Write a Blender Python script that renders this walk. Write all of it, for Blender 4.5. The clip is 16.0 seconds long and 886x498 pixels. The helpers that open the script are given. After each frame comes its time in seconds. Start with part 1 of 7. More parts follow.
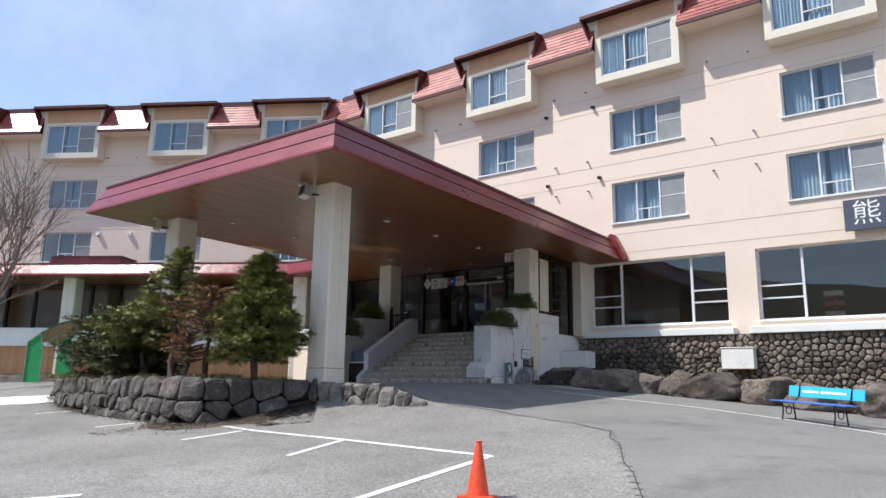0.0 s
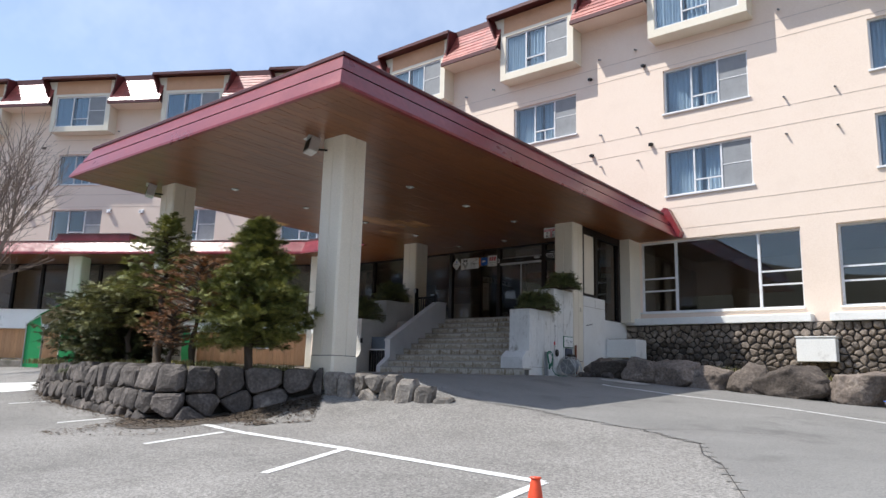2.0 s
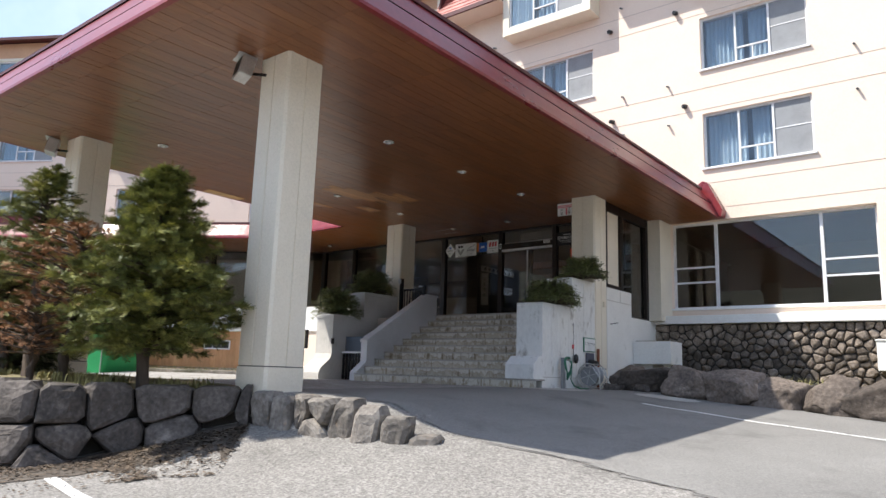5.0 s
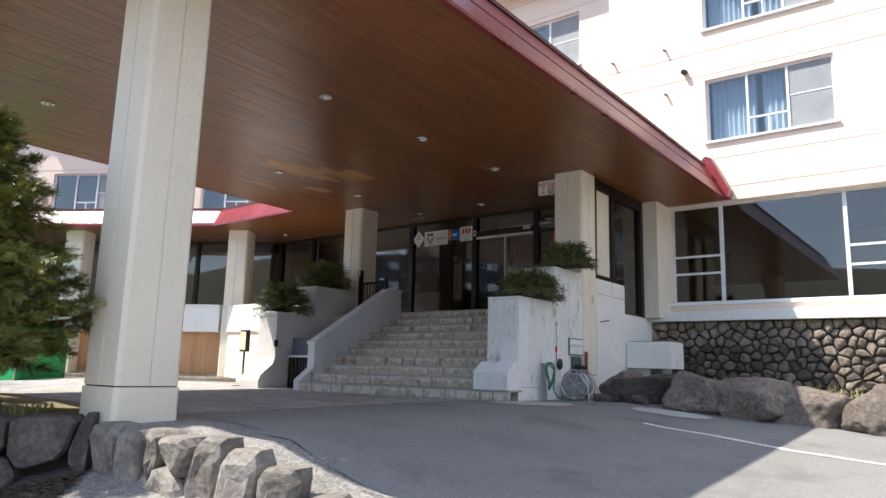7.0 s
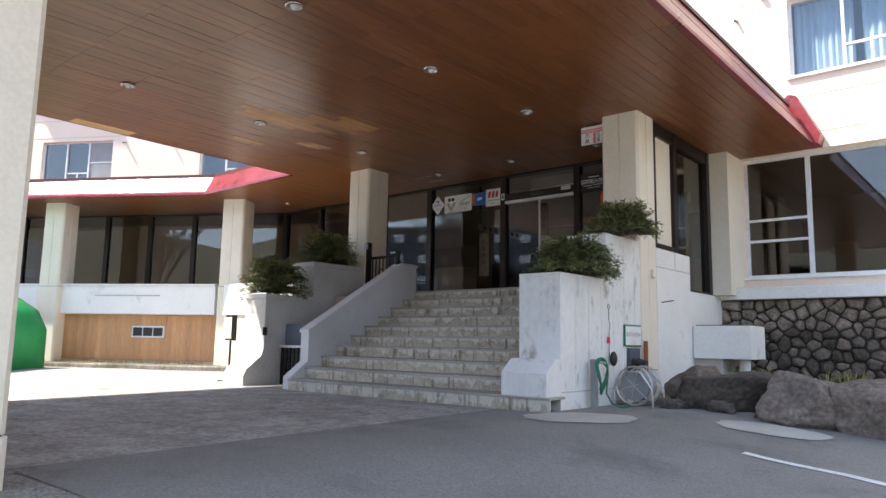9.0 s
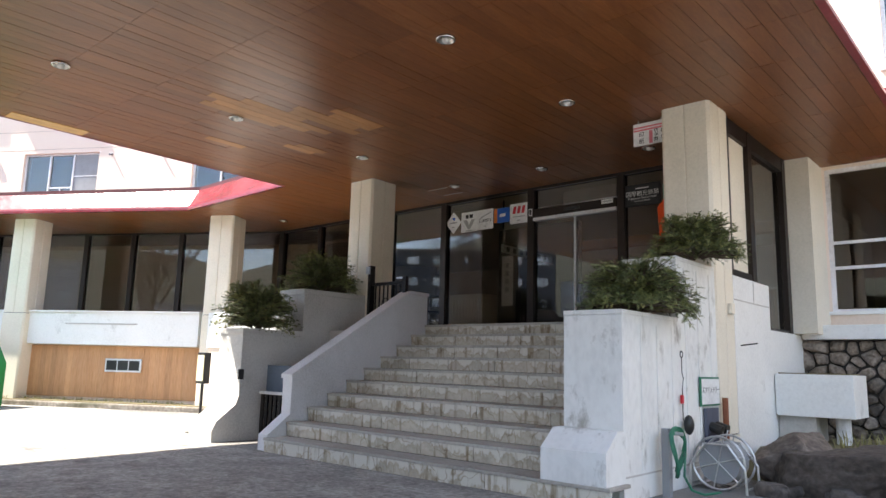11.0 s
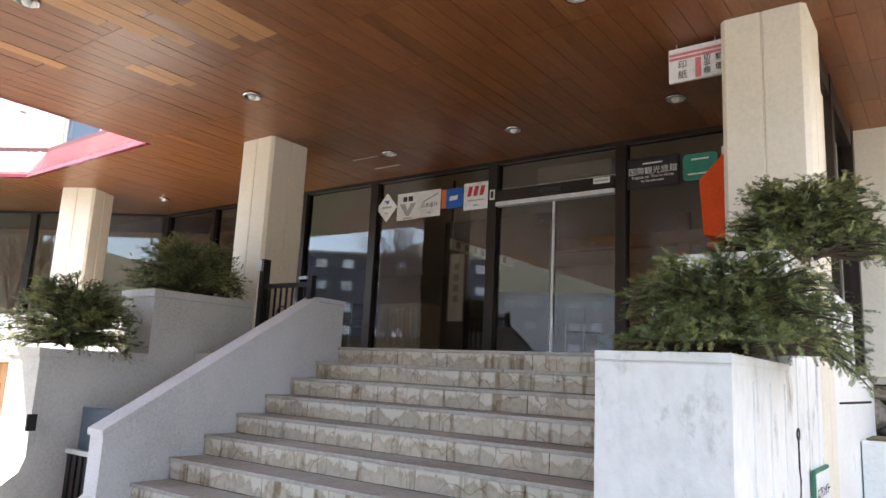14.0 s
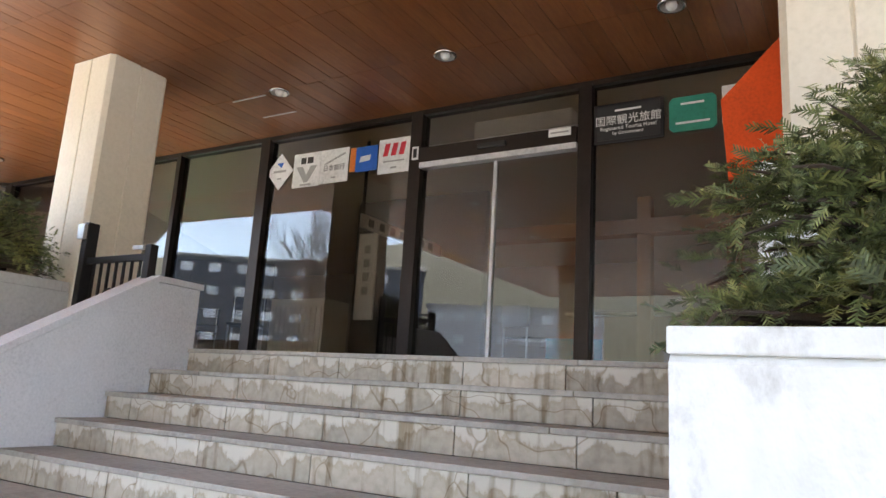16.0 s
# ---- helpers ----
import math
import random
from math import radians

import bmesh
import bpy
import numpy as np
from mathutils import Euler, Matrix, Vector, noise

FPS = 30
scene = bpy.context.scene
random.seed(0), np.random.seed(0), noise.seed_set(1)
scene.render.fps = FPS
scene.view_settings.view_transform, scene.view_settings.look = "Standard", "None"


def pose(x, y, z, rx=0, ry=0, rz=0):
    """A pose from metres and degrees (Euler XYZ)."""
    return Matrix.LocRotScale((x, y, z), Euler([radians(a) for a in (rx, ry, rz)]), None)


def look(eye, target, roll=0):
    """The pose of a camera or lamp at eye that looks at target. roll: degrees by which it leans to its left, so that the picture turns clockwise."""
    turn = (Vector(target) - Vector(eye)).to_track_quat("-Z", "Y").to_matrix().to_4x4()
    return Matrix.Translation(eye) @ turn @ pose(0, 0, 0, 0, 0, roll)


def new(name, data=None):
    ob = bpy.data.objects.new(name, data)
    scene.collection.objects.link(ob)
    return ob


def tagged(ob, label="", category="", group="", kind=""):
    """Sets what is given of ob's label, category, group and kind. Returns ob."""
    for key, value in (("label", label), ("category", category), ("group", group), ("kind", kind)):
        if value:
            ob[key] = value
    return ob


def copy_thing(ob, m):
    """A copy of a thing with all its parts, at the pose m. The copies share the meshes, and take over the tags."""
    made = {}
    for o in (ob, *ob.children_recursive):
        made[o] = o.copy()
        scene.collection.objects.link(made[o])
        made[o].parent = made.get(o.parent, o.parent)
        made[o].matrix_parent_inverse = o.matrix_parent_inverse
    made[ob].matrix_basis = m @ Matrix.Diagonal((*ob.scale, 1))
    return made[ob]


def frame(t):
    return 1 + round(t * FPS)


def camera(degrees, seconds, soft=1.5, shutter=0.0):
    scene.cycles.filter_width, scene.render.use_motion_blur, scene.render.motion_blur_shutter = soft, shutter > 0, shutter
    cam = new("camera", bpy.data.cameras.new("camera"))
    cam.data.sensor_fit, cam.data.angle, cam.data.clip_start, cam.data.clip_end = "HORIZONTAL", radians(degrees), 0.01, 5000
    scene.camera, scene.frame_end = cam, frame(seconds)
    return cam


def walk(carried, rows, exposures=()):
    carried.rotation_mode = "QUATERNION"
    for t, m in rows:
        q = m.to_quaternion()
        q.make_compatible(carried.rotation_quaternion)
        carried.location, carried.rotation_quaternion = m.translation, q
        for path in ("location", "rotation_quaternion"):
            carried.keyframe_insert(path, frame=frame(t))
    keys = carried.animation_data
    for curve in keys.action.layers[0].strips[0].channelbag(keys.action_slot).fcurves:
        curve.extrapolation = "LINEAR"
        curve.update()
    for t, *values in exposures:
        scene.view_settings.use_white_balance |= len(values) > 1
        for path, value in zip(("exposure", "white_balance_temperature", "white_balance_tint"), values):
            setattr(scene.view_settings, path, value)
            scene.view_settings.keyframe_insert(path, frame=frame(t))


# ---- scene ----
cam = camera(64.5, 16.0)
PATH = [
    (0, (-0.010, 0.022, 1.704), (-1.414, 1.910, 2.174), 0.9),
    (0.5, (-0.352, 0.560, 1.715), (-1.757, 2.450, 2.178), 1.4),
    (1, (-0.730, 1.086, 1.724), (-2.184, 2.941, 2.178), 2.4),
    (1.5, (-1.121, 1.572, 1.752), (-2.587, 3.420, 2.194), 2.0),
    (2, (-1.541, 2.050, 1.777), (-3.031, 3.882, 2.208), 1.6),
    (2.5, (-1.942, 2.533, 1.796), (-3.451, 4.352, 2.212), 1.6),
    (3, (-2.371, 3.065, 1.829), (-3.898, 4.873, 2.228), 1.1),
    (3.2, (-2.533, 3.288, 1.861), (-4.057, 5.100, 2.256), 1.0),
    (5.3, (-4.038, 5.392, 2.075), (-5.495, 7.252, 2.495), 2.2),
    (5.5, (-4.175, 5.616, 2.081), (-5.597, 7.516, 2.437), 1.8),
    (6, (-4.391, 6.166, 2.148), (-5.803, 8.076, 2.489), 1.4),
    (6.5, (-4.618, 6.743, 2.204), (-6.026, 8.657, 2.543), 1.8),
    (7, (-4.925, 7.274, 2.285), (-6.370, 9.145, 2.698), 1.5),
    (7.5, (-5.279, 7.825, 2.321), (-6.746, 9.685, 2.707), 2.1),
    (8, (-5.627, 8.402, 2.422), (-7.114, 10.250, 2.788), 1.0),
    (8.5, (-6.001, 8.933, 2.502), (-7.518, 10.765, 2.819), 0.9),
    (9, (-6.359, 9.440, 2.626), (-7.897, 11.255, 2.944), 1.0),
    (9.5, (-6.721, 9.882, 2.718), (-8.285, 11.668, 3.072), 1.3),
    (9.7, (-6.846, 10.052, 2.734), (-8.418, 11.830, 3.096), 1.6),
    (12, (-8.538, 11.929, 3.174), (-10.109, 13.700, 3.571), 1.3),
    (12.5, (-8.879, 12.385, 3.240), (-10.447, 14.167, 3.592), 1.6),
    (13, (-9.247, 12.808, 3.295), (-10.745, 14.652, 3.643), 2.4),
    (13.5, (-9.580, 13.259, 3.324), (-11.017, 15.139, 3.721), 2.4),
    (14, (-9.910, 13.702, 3.346), (-11.314, 15.602, 3.768), 2.8),
    (14.5, (-10.228, 14.195, 3.343), (-11.563, 16.138, 3.787), 3.2),
    (15, (-10.548, 14.700, 3.337), (-11.833, 16.684, 3.756), 3.5),
    (15.5, (-10.783, 15.176, 3.353), (-11.986, 17.213, 3.763), 3.1),
    (16, (-10.982, 15.598, 3.372), (-12.184, 17.620, 3.851), 3.4),
]
EXPOSURES = [(0, 0.35, 6250, 10), (3, 0.54, 6400, 10), (5.5, 0.92, 6550, 10), (7, 1.14, 6560, 10), (9, 1.60, 6620, 10), (12, 2.00, 6850, 10), (14, 2.58, 6950, 11), (15, 2.92, 7020, 11), (16, 3.17, 7000, 11)]
walk(cam, [(t, look(eye, target, roll)) for t, eye, target, roll in PATH], EXPOSURES)


# ---------------------------------------------------------------- world, sun
SUN_DIR = Vector((-0.49, -0.49, 1.0)).normalized()
world = bpy.data.worlds.new("world")
scene.world = world
world.use_nodes = True
wn = world.node_tree.nodes
wl = world.node_tree.links
sky = wn.new("ShaderNodeTexSky")
sky.sky_type = "NISHITA"
sky.sun_disc = False
sky.sun_elevation = math.asin(SUN_DIR.z)
sky.sun_rotation = math.atan2(SUN_DIR.x, SUN_DIR.y)
sky.altitude = 900
sky.air_density, sky.dust_density, sky.ozone_density = 1.0, 0.6, 1.0
# thin high cloud, brightest towards the horizon
tc = wn.new("ShaderNodeTexCoord")
cn = wn.new("ShaderNodeTexNoise")
cn.inputs["Scale"].default_value = 2.2
cn.inputs["Detail"].default_value = 6
cn.inputs["Roughness"].default_value = 0.62
cr = wn.new("ShaderNodeValToRGB")
cr.color_ramp.elements[0].position, cr.color_ramp.elements[0].color = 0.46, (0.16, 0.16, 0.16, 1)
cr.color_ramp.elements[1].position, cr.color_ramp.elements[1].color = 0.90, (0.60, 0.60, 0.60, 1)
cm = wn.new("ShaderNodeMix")
cm.data_type = "RGBA"
cm.inputs[7].default_value = (6.6, 7.0, 7.8, 1)
wl.new(tc.outputs["Generated"], cn.inputs["Vector"])
wl.new(cn.outputs["Fac"], cr.inputs["Fac"])
wl.new(cr.outputs["Color"], cm.inputs[0])
wl.new(sky.outputs["Color"], cm.inputs[6])
wl.new(cm.outputs[2], wn["Background"].inputs["Color"])
wn["Background"].inputs["Strength"].default_value = 0.15

sun_data = bpy.data.lights.new("sun", "SUN")
sun_data.energy, sun_data.angle, sun_data.color = 4.4, radians(0.53), (1.0, 0.95, 0.87)
sun = new("sun", sun_data)
sun.matrix_world = look((0, 0, 60), Vector((0, 0, 60)) - SUN_DIR)


# ---------------------------------------------------------------- materials
def mat(name, base, rough=0.7, metal=0.0, dark=None, light=None, scale=3.0, fine=40.0, bump=0.2, spec=0.5, piece=0.0, stain=None, stain_scale=0.8,
        stain_at=(0.52, 0.75), stretch=(1, 1, 1), coat=0.0, bump_dist=0.01, island=0.0, span=(0.30, 0.72), grain=0.0, grain_scale=70.0):
    """A surface with broad variation, fine grain, stains, and a change from piece to piece."""
    m = bpy.data.materials.new(name)
    m.use_nodes = True
    n, l = m.node_tree.nodes, m.node_tree.links
    b = n["Principled BSDF"]
    b.inputs["Metallic"].default_value = metal
    b.inputs["Specular IOR Level"].default_value = spec
    b.inputs["Coat Weight"].default_value = coat
    b.inputs["Coat Roughness"].default_value = 0.12
    co = n.new("ShaderNodeTexCoord")
    mp = n.new("ShaderNodeMapping")
    mp.inputs["Scale"].default_value = stretch
    geo = n.new("ShaderNodeNewGeometry")
    l.new(geo.outputs["Position"], mp.inputs["Vector"])
    big = n.new("ShaderNodeTexNoise")
    big.inputs["Scale"].default_value = scale
    big.inputs["Detail"].default_value = 5
    big.inputs["Roughness"].default_value = 0.6
    l.new(mp.outputs[0], big.inputs["Vector"])
    small = n.new("ShaderNodeTexNoise")
    small.inputs["Scale"].default_value = fine
    small.inputs["Detail"].default_value = 4
    l.new(mp.outputs[0], small.inputs["Vector"])
    dark = dark or tuple(c * 0.72 for c in base)
    light = light or tuple(min(1, c * 1.18) for c in base)
    ramp = n.new("ShaderNodeValToRGB")
    e = ramp.color_ramp.elements
    e[0].position, e[0].color = span[0], (*dark, 1)
    e[1].position, e[1].color = span[1], (*light, 1)
    mid = ramp.color_ramp.elements.new(0.5)
    mid.color = (*base, 1)
    add = n.new("ShaderNodeMath")
    add.operation = "MULTIPLY_ADD"
    add.inputs[1].default_value = 0.45
    l.new(small.outputs["Fac"], add.inputs[0])
    half = n.new("ShaderNodeMath")
    half.operation = "MULTIPLY"
    half.inputs[1].default_value = 0.55
    l.new(big.outputs["Fac"], half.inputs[0])
    l.new(half.outputs[0], add.inputs[2])
    l.new(add.outputs[0], ramp.inputs["Fac"])
    col = ramp.outputs["Color"]
    if stain:
        sn = n.new("ShaderNodeTexNoise")
        sn.inputs["Scale"].default_value = stain_scale
        sn.inputs["Detail"].default_value = 8
        sn.inputs["Roughness"].default_value = 0.68
        l.new(mp.outputs[0], sn.inputs["Vector"])
        sr = n.new("ShaderNodeValToRGB")
        sr.color_ramp.elements[0].position, sr.color_ramp.elements[1].position = stain_at
        mx = n.new("ShaderNodeMix")
        mx.data_type = "RGBA"
        l.new(sn.outputs["Fac"], sr.inputs["Fac"])
        l.new(sr.outputs["Color"], mx.inputs[0])
        l.new(col, mx.inputs[6])
        mx.inputs[7].default_value = (*stain, 1)
        col = mx.outputs[2]
    if grain:
        vo = n.new("ShaderNodeTexVoronoi")
        vo.inputs["Scale"].default_value = grain_scale
        l.new(mp.outputs[0], vo.inputs["Vector"])
        sp = n.new("ShaderNodeSeparateColor")
        l.new(vo.outputs["Color"], sp.inputs[0])
        gr = n.new("ShaderNodeMapRange")
        gr.inputs[3].default_value, gr.inputs[4].default_value = 1 - grain, 1 + grain
        l.new(sp.outputs[0], gr.inputs[0])
        gh = n.new("ShaderNodeHueSaturation")
        l.new(gr.outputs[0], gh.inputs["Value"])
        l.new(col, gh.inputs["Color"])
        col = gh.outputs[0]
    if piece or island:
        hs = n.new("ShaderNodeHueSaturation")
        rr = n.new("ShaderNodeMapRange")
        rr.inputs[3].default_value, rr.inputs[4].default_value = 1 - (piece or island), 1 + (piece or island)
        if piece:
            oi = n.new("ShaderNodeObjectInfo")
            l.new(oi.outputs["Random"], rr.inputs[0])
        else:
            l.new(geo.outputs["Random Per Island"], rr.inputs[0])
        l.new(rr.outputs[0], hs.inputs["Value"])
        l.new(col, hs.inputs["Color"])
        col = hs.outputs[0]
    l.new(col, b.inputs["Base Color"])
    rm = n.new("ShaderNodeMapRange")
    rm.inputs[3].default_value, rm.inputs[4].default_value = max(0.02, rough - 0.1), min(1, rough + 0.1)
    l.new(big.outputs["Fac"], rm.inputs[0])
    l.new(rm.outputs[0], b.inputs["Roughness"])
    if bump:
        bp = n.new("ShaderNodeBump")
        bp.inputs["Strength"].default_value = bump
        bp.inputs["Distance"].default_value = bump_dist
        l.new(add.outputs[0], bp.inputs["Height"])
        l.new(bp.outputs[0], b.inputs["Normal"])
    return m


def glass_mat(name, tint=(0.75, 0.8, 0.8), clear=0.6, rough=0.0):
    """A window pane: clear by so much, with the gloss of glass over it."""
    m = bpy.data.materials.new(name)
    m.use_nodes = True
    n, l = m.node_tree.nodes, m.node_tree.links
    n.remove(n["Principled BSDF"])
    tr = n.new("ShaderNodeBsdfTransparent")
    tr.inputs[0].default_value = (*(c * clear for c in tint), 1)
    gl = n.new("ShaderNodeBsdfGlossy")
    gl.inputs["Roughness"].default_value = rough
    gl.inputs["Color"].default_value = (0.95, 0.97, 1, 1)
    fr = n.new("ShaderNodeMath")
    fr.operation = "MULTIPLY_ADD"
    fr.inputs[1].default_value, fr.inputs[2].default_value = 0.9, 0.065
    pw = n.new("ShaderNodeMath")
    pw.operation = "POWER"
    pw.inputs[1].default_value = 4.5
    lw = n.new("ShaderNodeLayerWeight")
    lw.inputs[0].default_value = 0.5
    l.new(lw.outputs["Facing"], pw.inputs[0])
    l.new(pw.outputs[0], fr.inputs[0])
    mx = n.new("ShaderNodeMixShader")
    l.new(fr.outputs[0], mx.inputs[0])
    l.new(tr.outputs[0], mx.inputs[1])
    l.new(gl.outputs[0], mx.inputs[2])
    l.new(mx.outputs[0], n["Material Output"].inputs[0])
    return m


M = {}
M["asphalt"] = mat("asphalt", (0.212, 0.201, 0.186), 0.92, dark=(0.150, 0.142, 0.131), light=(0.285, 0.271, 0.252), scale=0.35, fine=26, bump=0.6, stain=(0.130, 0.123, 0.113), stain_scale=1.1, stain_at=(0.53, 0.80), bump_dist=0.014, span=(0.34, 0.66), grain=0.36, grain_scale=62)
M["peach"] = mat("peach_render", (0.80, 0.665, 0.555), 0.88, dark=(0.74, 0.60, 0.49), light=(0.83, 0.70, 0.59), scale=0.5, fine=30, bump=0.12, stain=(0.70, 0.57, 0.47), stain_scale=0.5, stain_at=(0.58, 0.9))
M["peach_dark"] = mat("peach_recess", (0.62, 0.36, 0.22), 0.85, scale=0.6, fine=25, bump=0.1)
M["cream"] = mat("cream_paint", (0.76, 0.70, 0.58), 0.8, dark=(0.66, 0.61, 0.50), light=(0.82, 0.76, 0.65), scale=0.8, fine=35, bump=0.18, stain=(0.58, 0.54, 0.45), stain_scale=0.9, stain_at=(0.6, 0.95))
M["white"] = mat("white_paint", (0.80, 0.80, 0.775), 0.75, dark=(0.70, 0.70, 0.68), light=(0.85, 0.85, 0.83), scale=1.2, fine=30, bump=0.3, stain=(0.36, 0.35, 0.32), stain_scale=1.7, stain_at=(0.61, 0.80), bump_dist=0.02)
M["grey_conc"] = mat("weathered_concrete", (0.50, 0.48, 0.45), 0.9, dark=(0.38, 0.37, 0.34), light=(0.58, 0.56, 0.52), scale=1.4, fine=40, bump=0.3, stain=(0.30, 0.29, 0.26), stain_scale=1.2, stain_at=(0.55, 0.85))
M["slope_conc"] = mat("lilac_white_parapet", (0.62, 0.61, 0.61), 0.85, scale=0.9, fine=60, bump=0.15, stain=(0.48, 0.47, 0.46), stain_scale=1.1, stain_at=(0.6, 0.9))
M["marble"] = mat("stone_riser", (0.45, 0.395, 0.31), 0.65, dark=(0.30, 0.26, 0.20), light=(0.55, 0.50, 0.41), scale=2.6, fine=22, bump=0.35, piece=0.12, bump_dist=0.02)
M["tread"] = mat("stone_tread", (0.40, 0.375, 0.33), 0.75, dark=(0.27, 0.25, 0.22), light=(0.5, 0.47, 0.42), scale=2.0, fine=30, bump=0.25, piece=0.1, stain=(0.22, 0.205, 0.18), stain_scale=2.4, stain_at=(0.55, 0.8))
def riser_stone():
    """Pale skin that has flaked from a tan stone, with dark ragged edges, drips and cracks."""
    m = M["marble"]
    n, l = m.node_tree.nodes, m.node_tree.links
    b = n["Principled BSDF"]
    geo = n.new("ShaderNodeNewGeometry")

    def field(kind, scale, stretch):
        mp = n.new("ShaderNodeMapping")
        mp.inputs["Scale"].default_value = stretch
        l.new(geo.outputs["Position"], mp.inputs["Vector"])
        t = n.new(kind)
        t.inputs["Scale"].default_value = scale
        l.new(mp.outputs[0], t.inputs["Vector"])
        return t

    def ramp(sock, stops):
        r = n.new("ShaderNodeValToRGB")
        e = r.color_ramp.elements
        e[0].position, e[0].color = stops[0][0], (*stops[0][1], 1)
        e[1].position, e[1].color = stops[-1][0], (*stops[-1][1], 1)
        for p, c in stops[1:-1]:
            e.new(p).color = (*c, 1)
        l.new(sock, r.inputs["Fac"])
        return r.outputs["Color"]

    def blend(a, fac, colour, how="MIX"):
        x = n.new("ShaderNodeMix")
        x.data_type, x.blend_type = "RGBA", how
        l.new(fac, x.inputs[0])
        l.new(a, x.inputs[6])
        if isinstance(colour, tuple):
            x.inputs[7].default_value = (*colour, 1)
        else:
            l.new(colour, x.inputs[7])
        return x.outputs[2]

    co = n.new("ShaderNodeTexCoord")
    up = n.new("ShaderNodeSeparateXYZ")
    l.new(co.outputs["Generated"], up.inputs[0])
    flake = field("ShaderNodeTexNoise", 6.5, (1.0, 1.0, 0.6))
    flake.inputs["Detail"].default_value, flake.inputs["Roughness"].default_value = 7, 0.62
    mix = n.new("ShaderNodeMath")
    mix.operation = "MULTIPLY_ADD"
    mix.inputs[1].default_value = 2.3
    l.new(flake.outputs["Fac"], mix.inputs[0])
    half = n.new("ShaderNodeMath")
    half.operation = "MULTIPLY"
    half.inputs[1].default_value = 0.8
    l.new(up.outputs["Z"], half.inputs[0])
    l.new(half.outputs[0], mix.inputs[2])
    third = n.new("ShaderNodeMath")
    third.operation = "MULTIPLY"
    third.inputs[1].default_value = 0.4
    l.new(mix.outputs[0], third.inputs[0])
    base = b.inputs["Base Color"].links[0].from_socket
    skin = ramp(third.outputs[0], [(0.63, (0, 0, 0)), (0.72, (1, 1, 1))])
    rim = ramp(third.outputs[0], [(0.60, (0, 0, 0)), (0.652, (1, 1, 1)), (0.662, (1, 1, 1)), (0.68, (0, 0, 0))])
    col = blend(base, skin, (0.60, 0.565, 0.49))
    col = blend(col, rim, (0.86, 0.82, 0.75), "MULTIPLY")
    warp = field("ShaderNodeTexNoise", 3.0, (1, 1, 1))
    off = n.new("ShaderNodeVectorMath")
    off.operation = "MULTIPLY_ADD"
    off.inputs[1].default_value = (0.5, 0.5, 0.5)
    l.new(warp.outputs["Color"], off.inputs[0])
    l.new(geo.outputs["Position"], off.inputs[2])
    crack = n.new("ShaderNodeTexVoronoi")
    crack.feature = "DISTANCE_TO_EDGE"
    crack.inputs["Scale"].default_value = 1.7
    l.new(off.outputs[0], crack.inputs["Vector"])
    col = blend(col, ramp(crack.outputs["Distance"], [(0.002, (1, 1, 1)), (0.010, (0, 0, 0))]), (0.60, 0.53, 0.44), "MULTIPLY")
    drip = field("ShaderNodeTexNoise", 14.0, (1.0, 1.0, 0.10))
    drip.inputs["Detail"].default_value = 5
    col = blend(col, ramp(drip.outputs["Fac"], [(0.54, (0, 0, 0)), (0.68, (1, 1, 1))]), (0.50, 0.43, 0.33), "MULTIPLY")
    l.new(col, b.inputs["Base Color"])


riser_stone()
M["court"] = mat("worn_pale_forecourt", (0.30, 0.285, 0.262), 0.92, dark=(0.19, 0.18, 0.165), light=(0.40, 0.385, 0.36), scale=2.2, fine=16, bump=0.6, stain=(0.16, 0.152, 0.142), stain_scale=2.6, stain_at=(0.57, 0.66), bump_dist=0.025, span=(0.36, 0.62), grain=0.2, grain_scale=40)
M["drive"] = mat("smoother_drive_asphalt", (0.200, 0.194, 0.183), 0.9, dark=(0.156, 0.151, 0.143), light=(0.243, 0.236, 0.223), scale=0.7, fine=45, bump=0.4, bump_dist=0.008, stain=(0.112, 0.108, 0.102), stain_scale=0.8, stain_at=(0.53, 0.74), grain=0.18, grain_scale=100)
M["slate_blue"] = mat("slate_blue_sheet", (0.10, 0.13, 0.17), 0.6, bump=0.1)
M["bark_pale"] = mat("grey_brown_twig", (0.22, 0.17, 0.14), 0.9, scale=5, fine=30, bump=0.3)
M["joint"] = mat("dark_joint", (0.07, 0.065, 0.06), 0.95, bump=0)
M["red"] = mat("red_metal_roof", (0.21, 0.024, 0.028), 0.30, dark=(0.15, 0.017, 0.02), light=(0.29, 0.045, 0.048), scale=0.9, fine=12, bump=0.06, stain=(0.33, 0.10, 0.10), stain_scale=0.9, stain_at=(0.60, 0.84), spec=0.5)
M["red_wing"] = mat("glossy_red_eave", (0.20, 0.020, 0.026), 0.24, dark=(0.14, 0.014, 0.018), light=(0.26, 0.035, 0.04), scale=1.6, fine=6, bump=0.35, bump_dist=0.03, spec=0.5)
M["white_ground"] = mat("near_white_ground", (0.72, 0.71, 0.69), 0.9, scale=1.5, fine=30, bump=0.3)
M["kerb"] = mat("dark_weathered_kerb", (0.23, 0.20, 0.165), 0.92, dark=(0.10, 0.085, 0.068), light=(0.42, 0.39, 0.34), scale=1.6, fine=18, bump=0.8, bump_dist=0.04, stain=(0.10, 0.095, 0.06), stain_scale=1.3, stain_at=(0.50, 0.66))
M["red_dark"] = mat("dark_red_trim", (0.085, 0.016, 0.016), 0.5, scale=1, fine=14, bump=0.08)
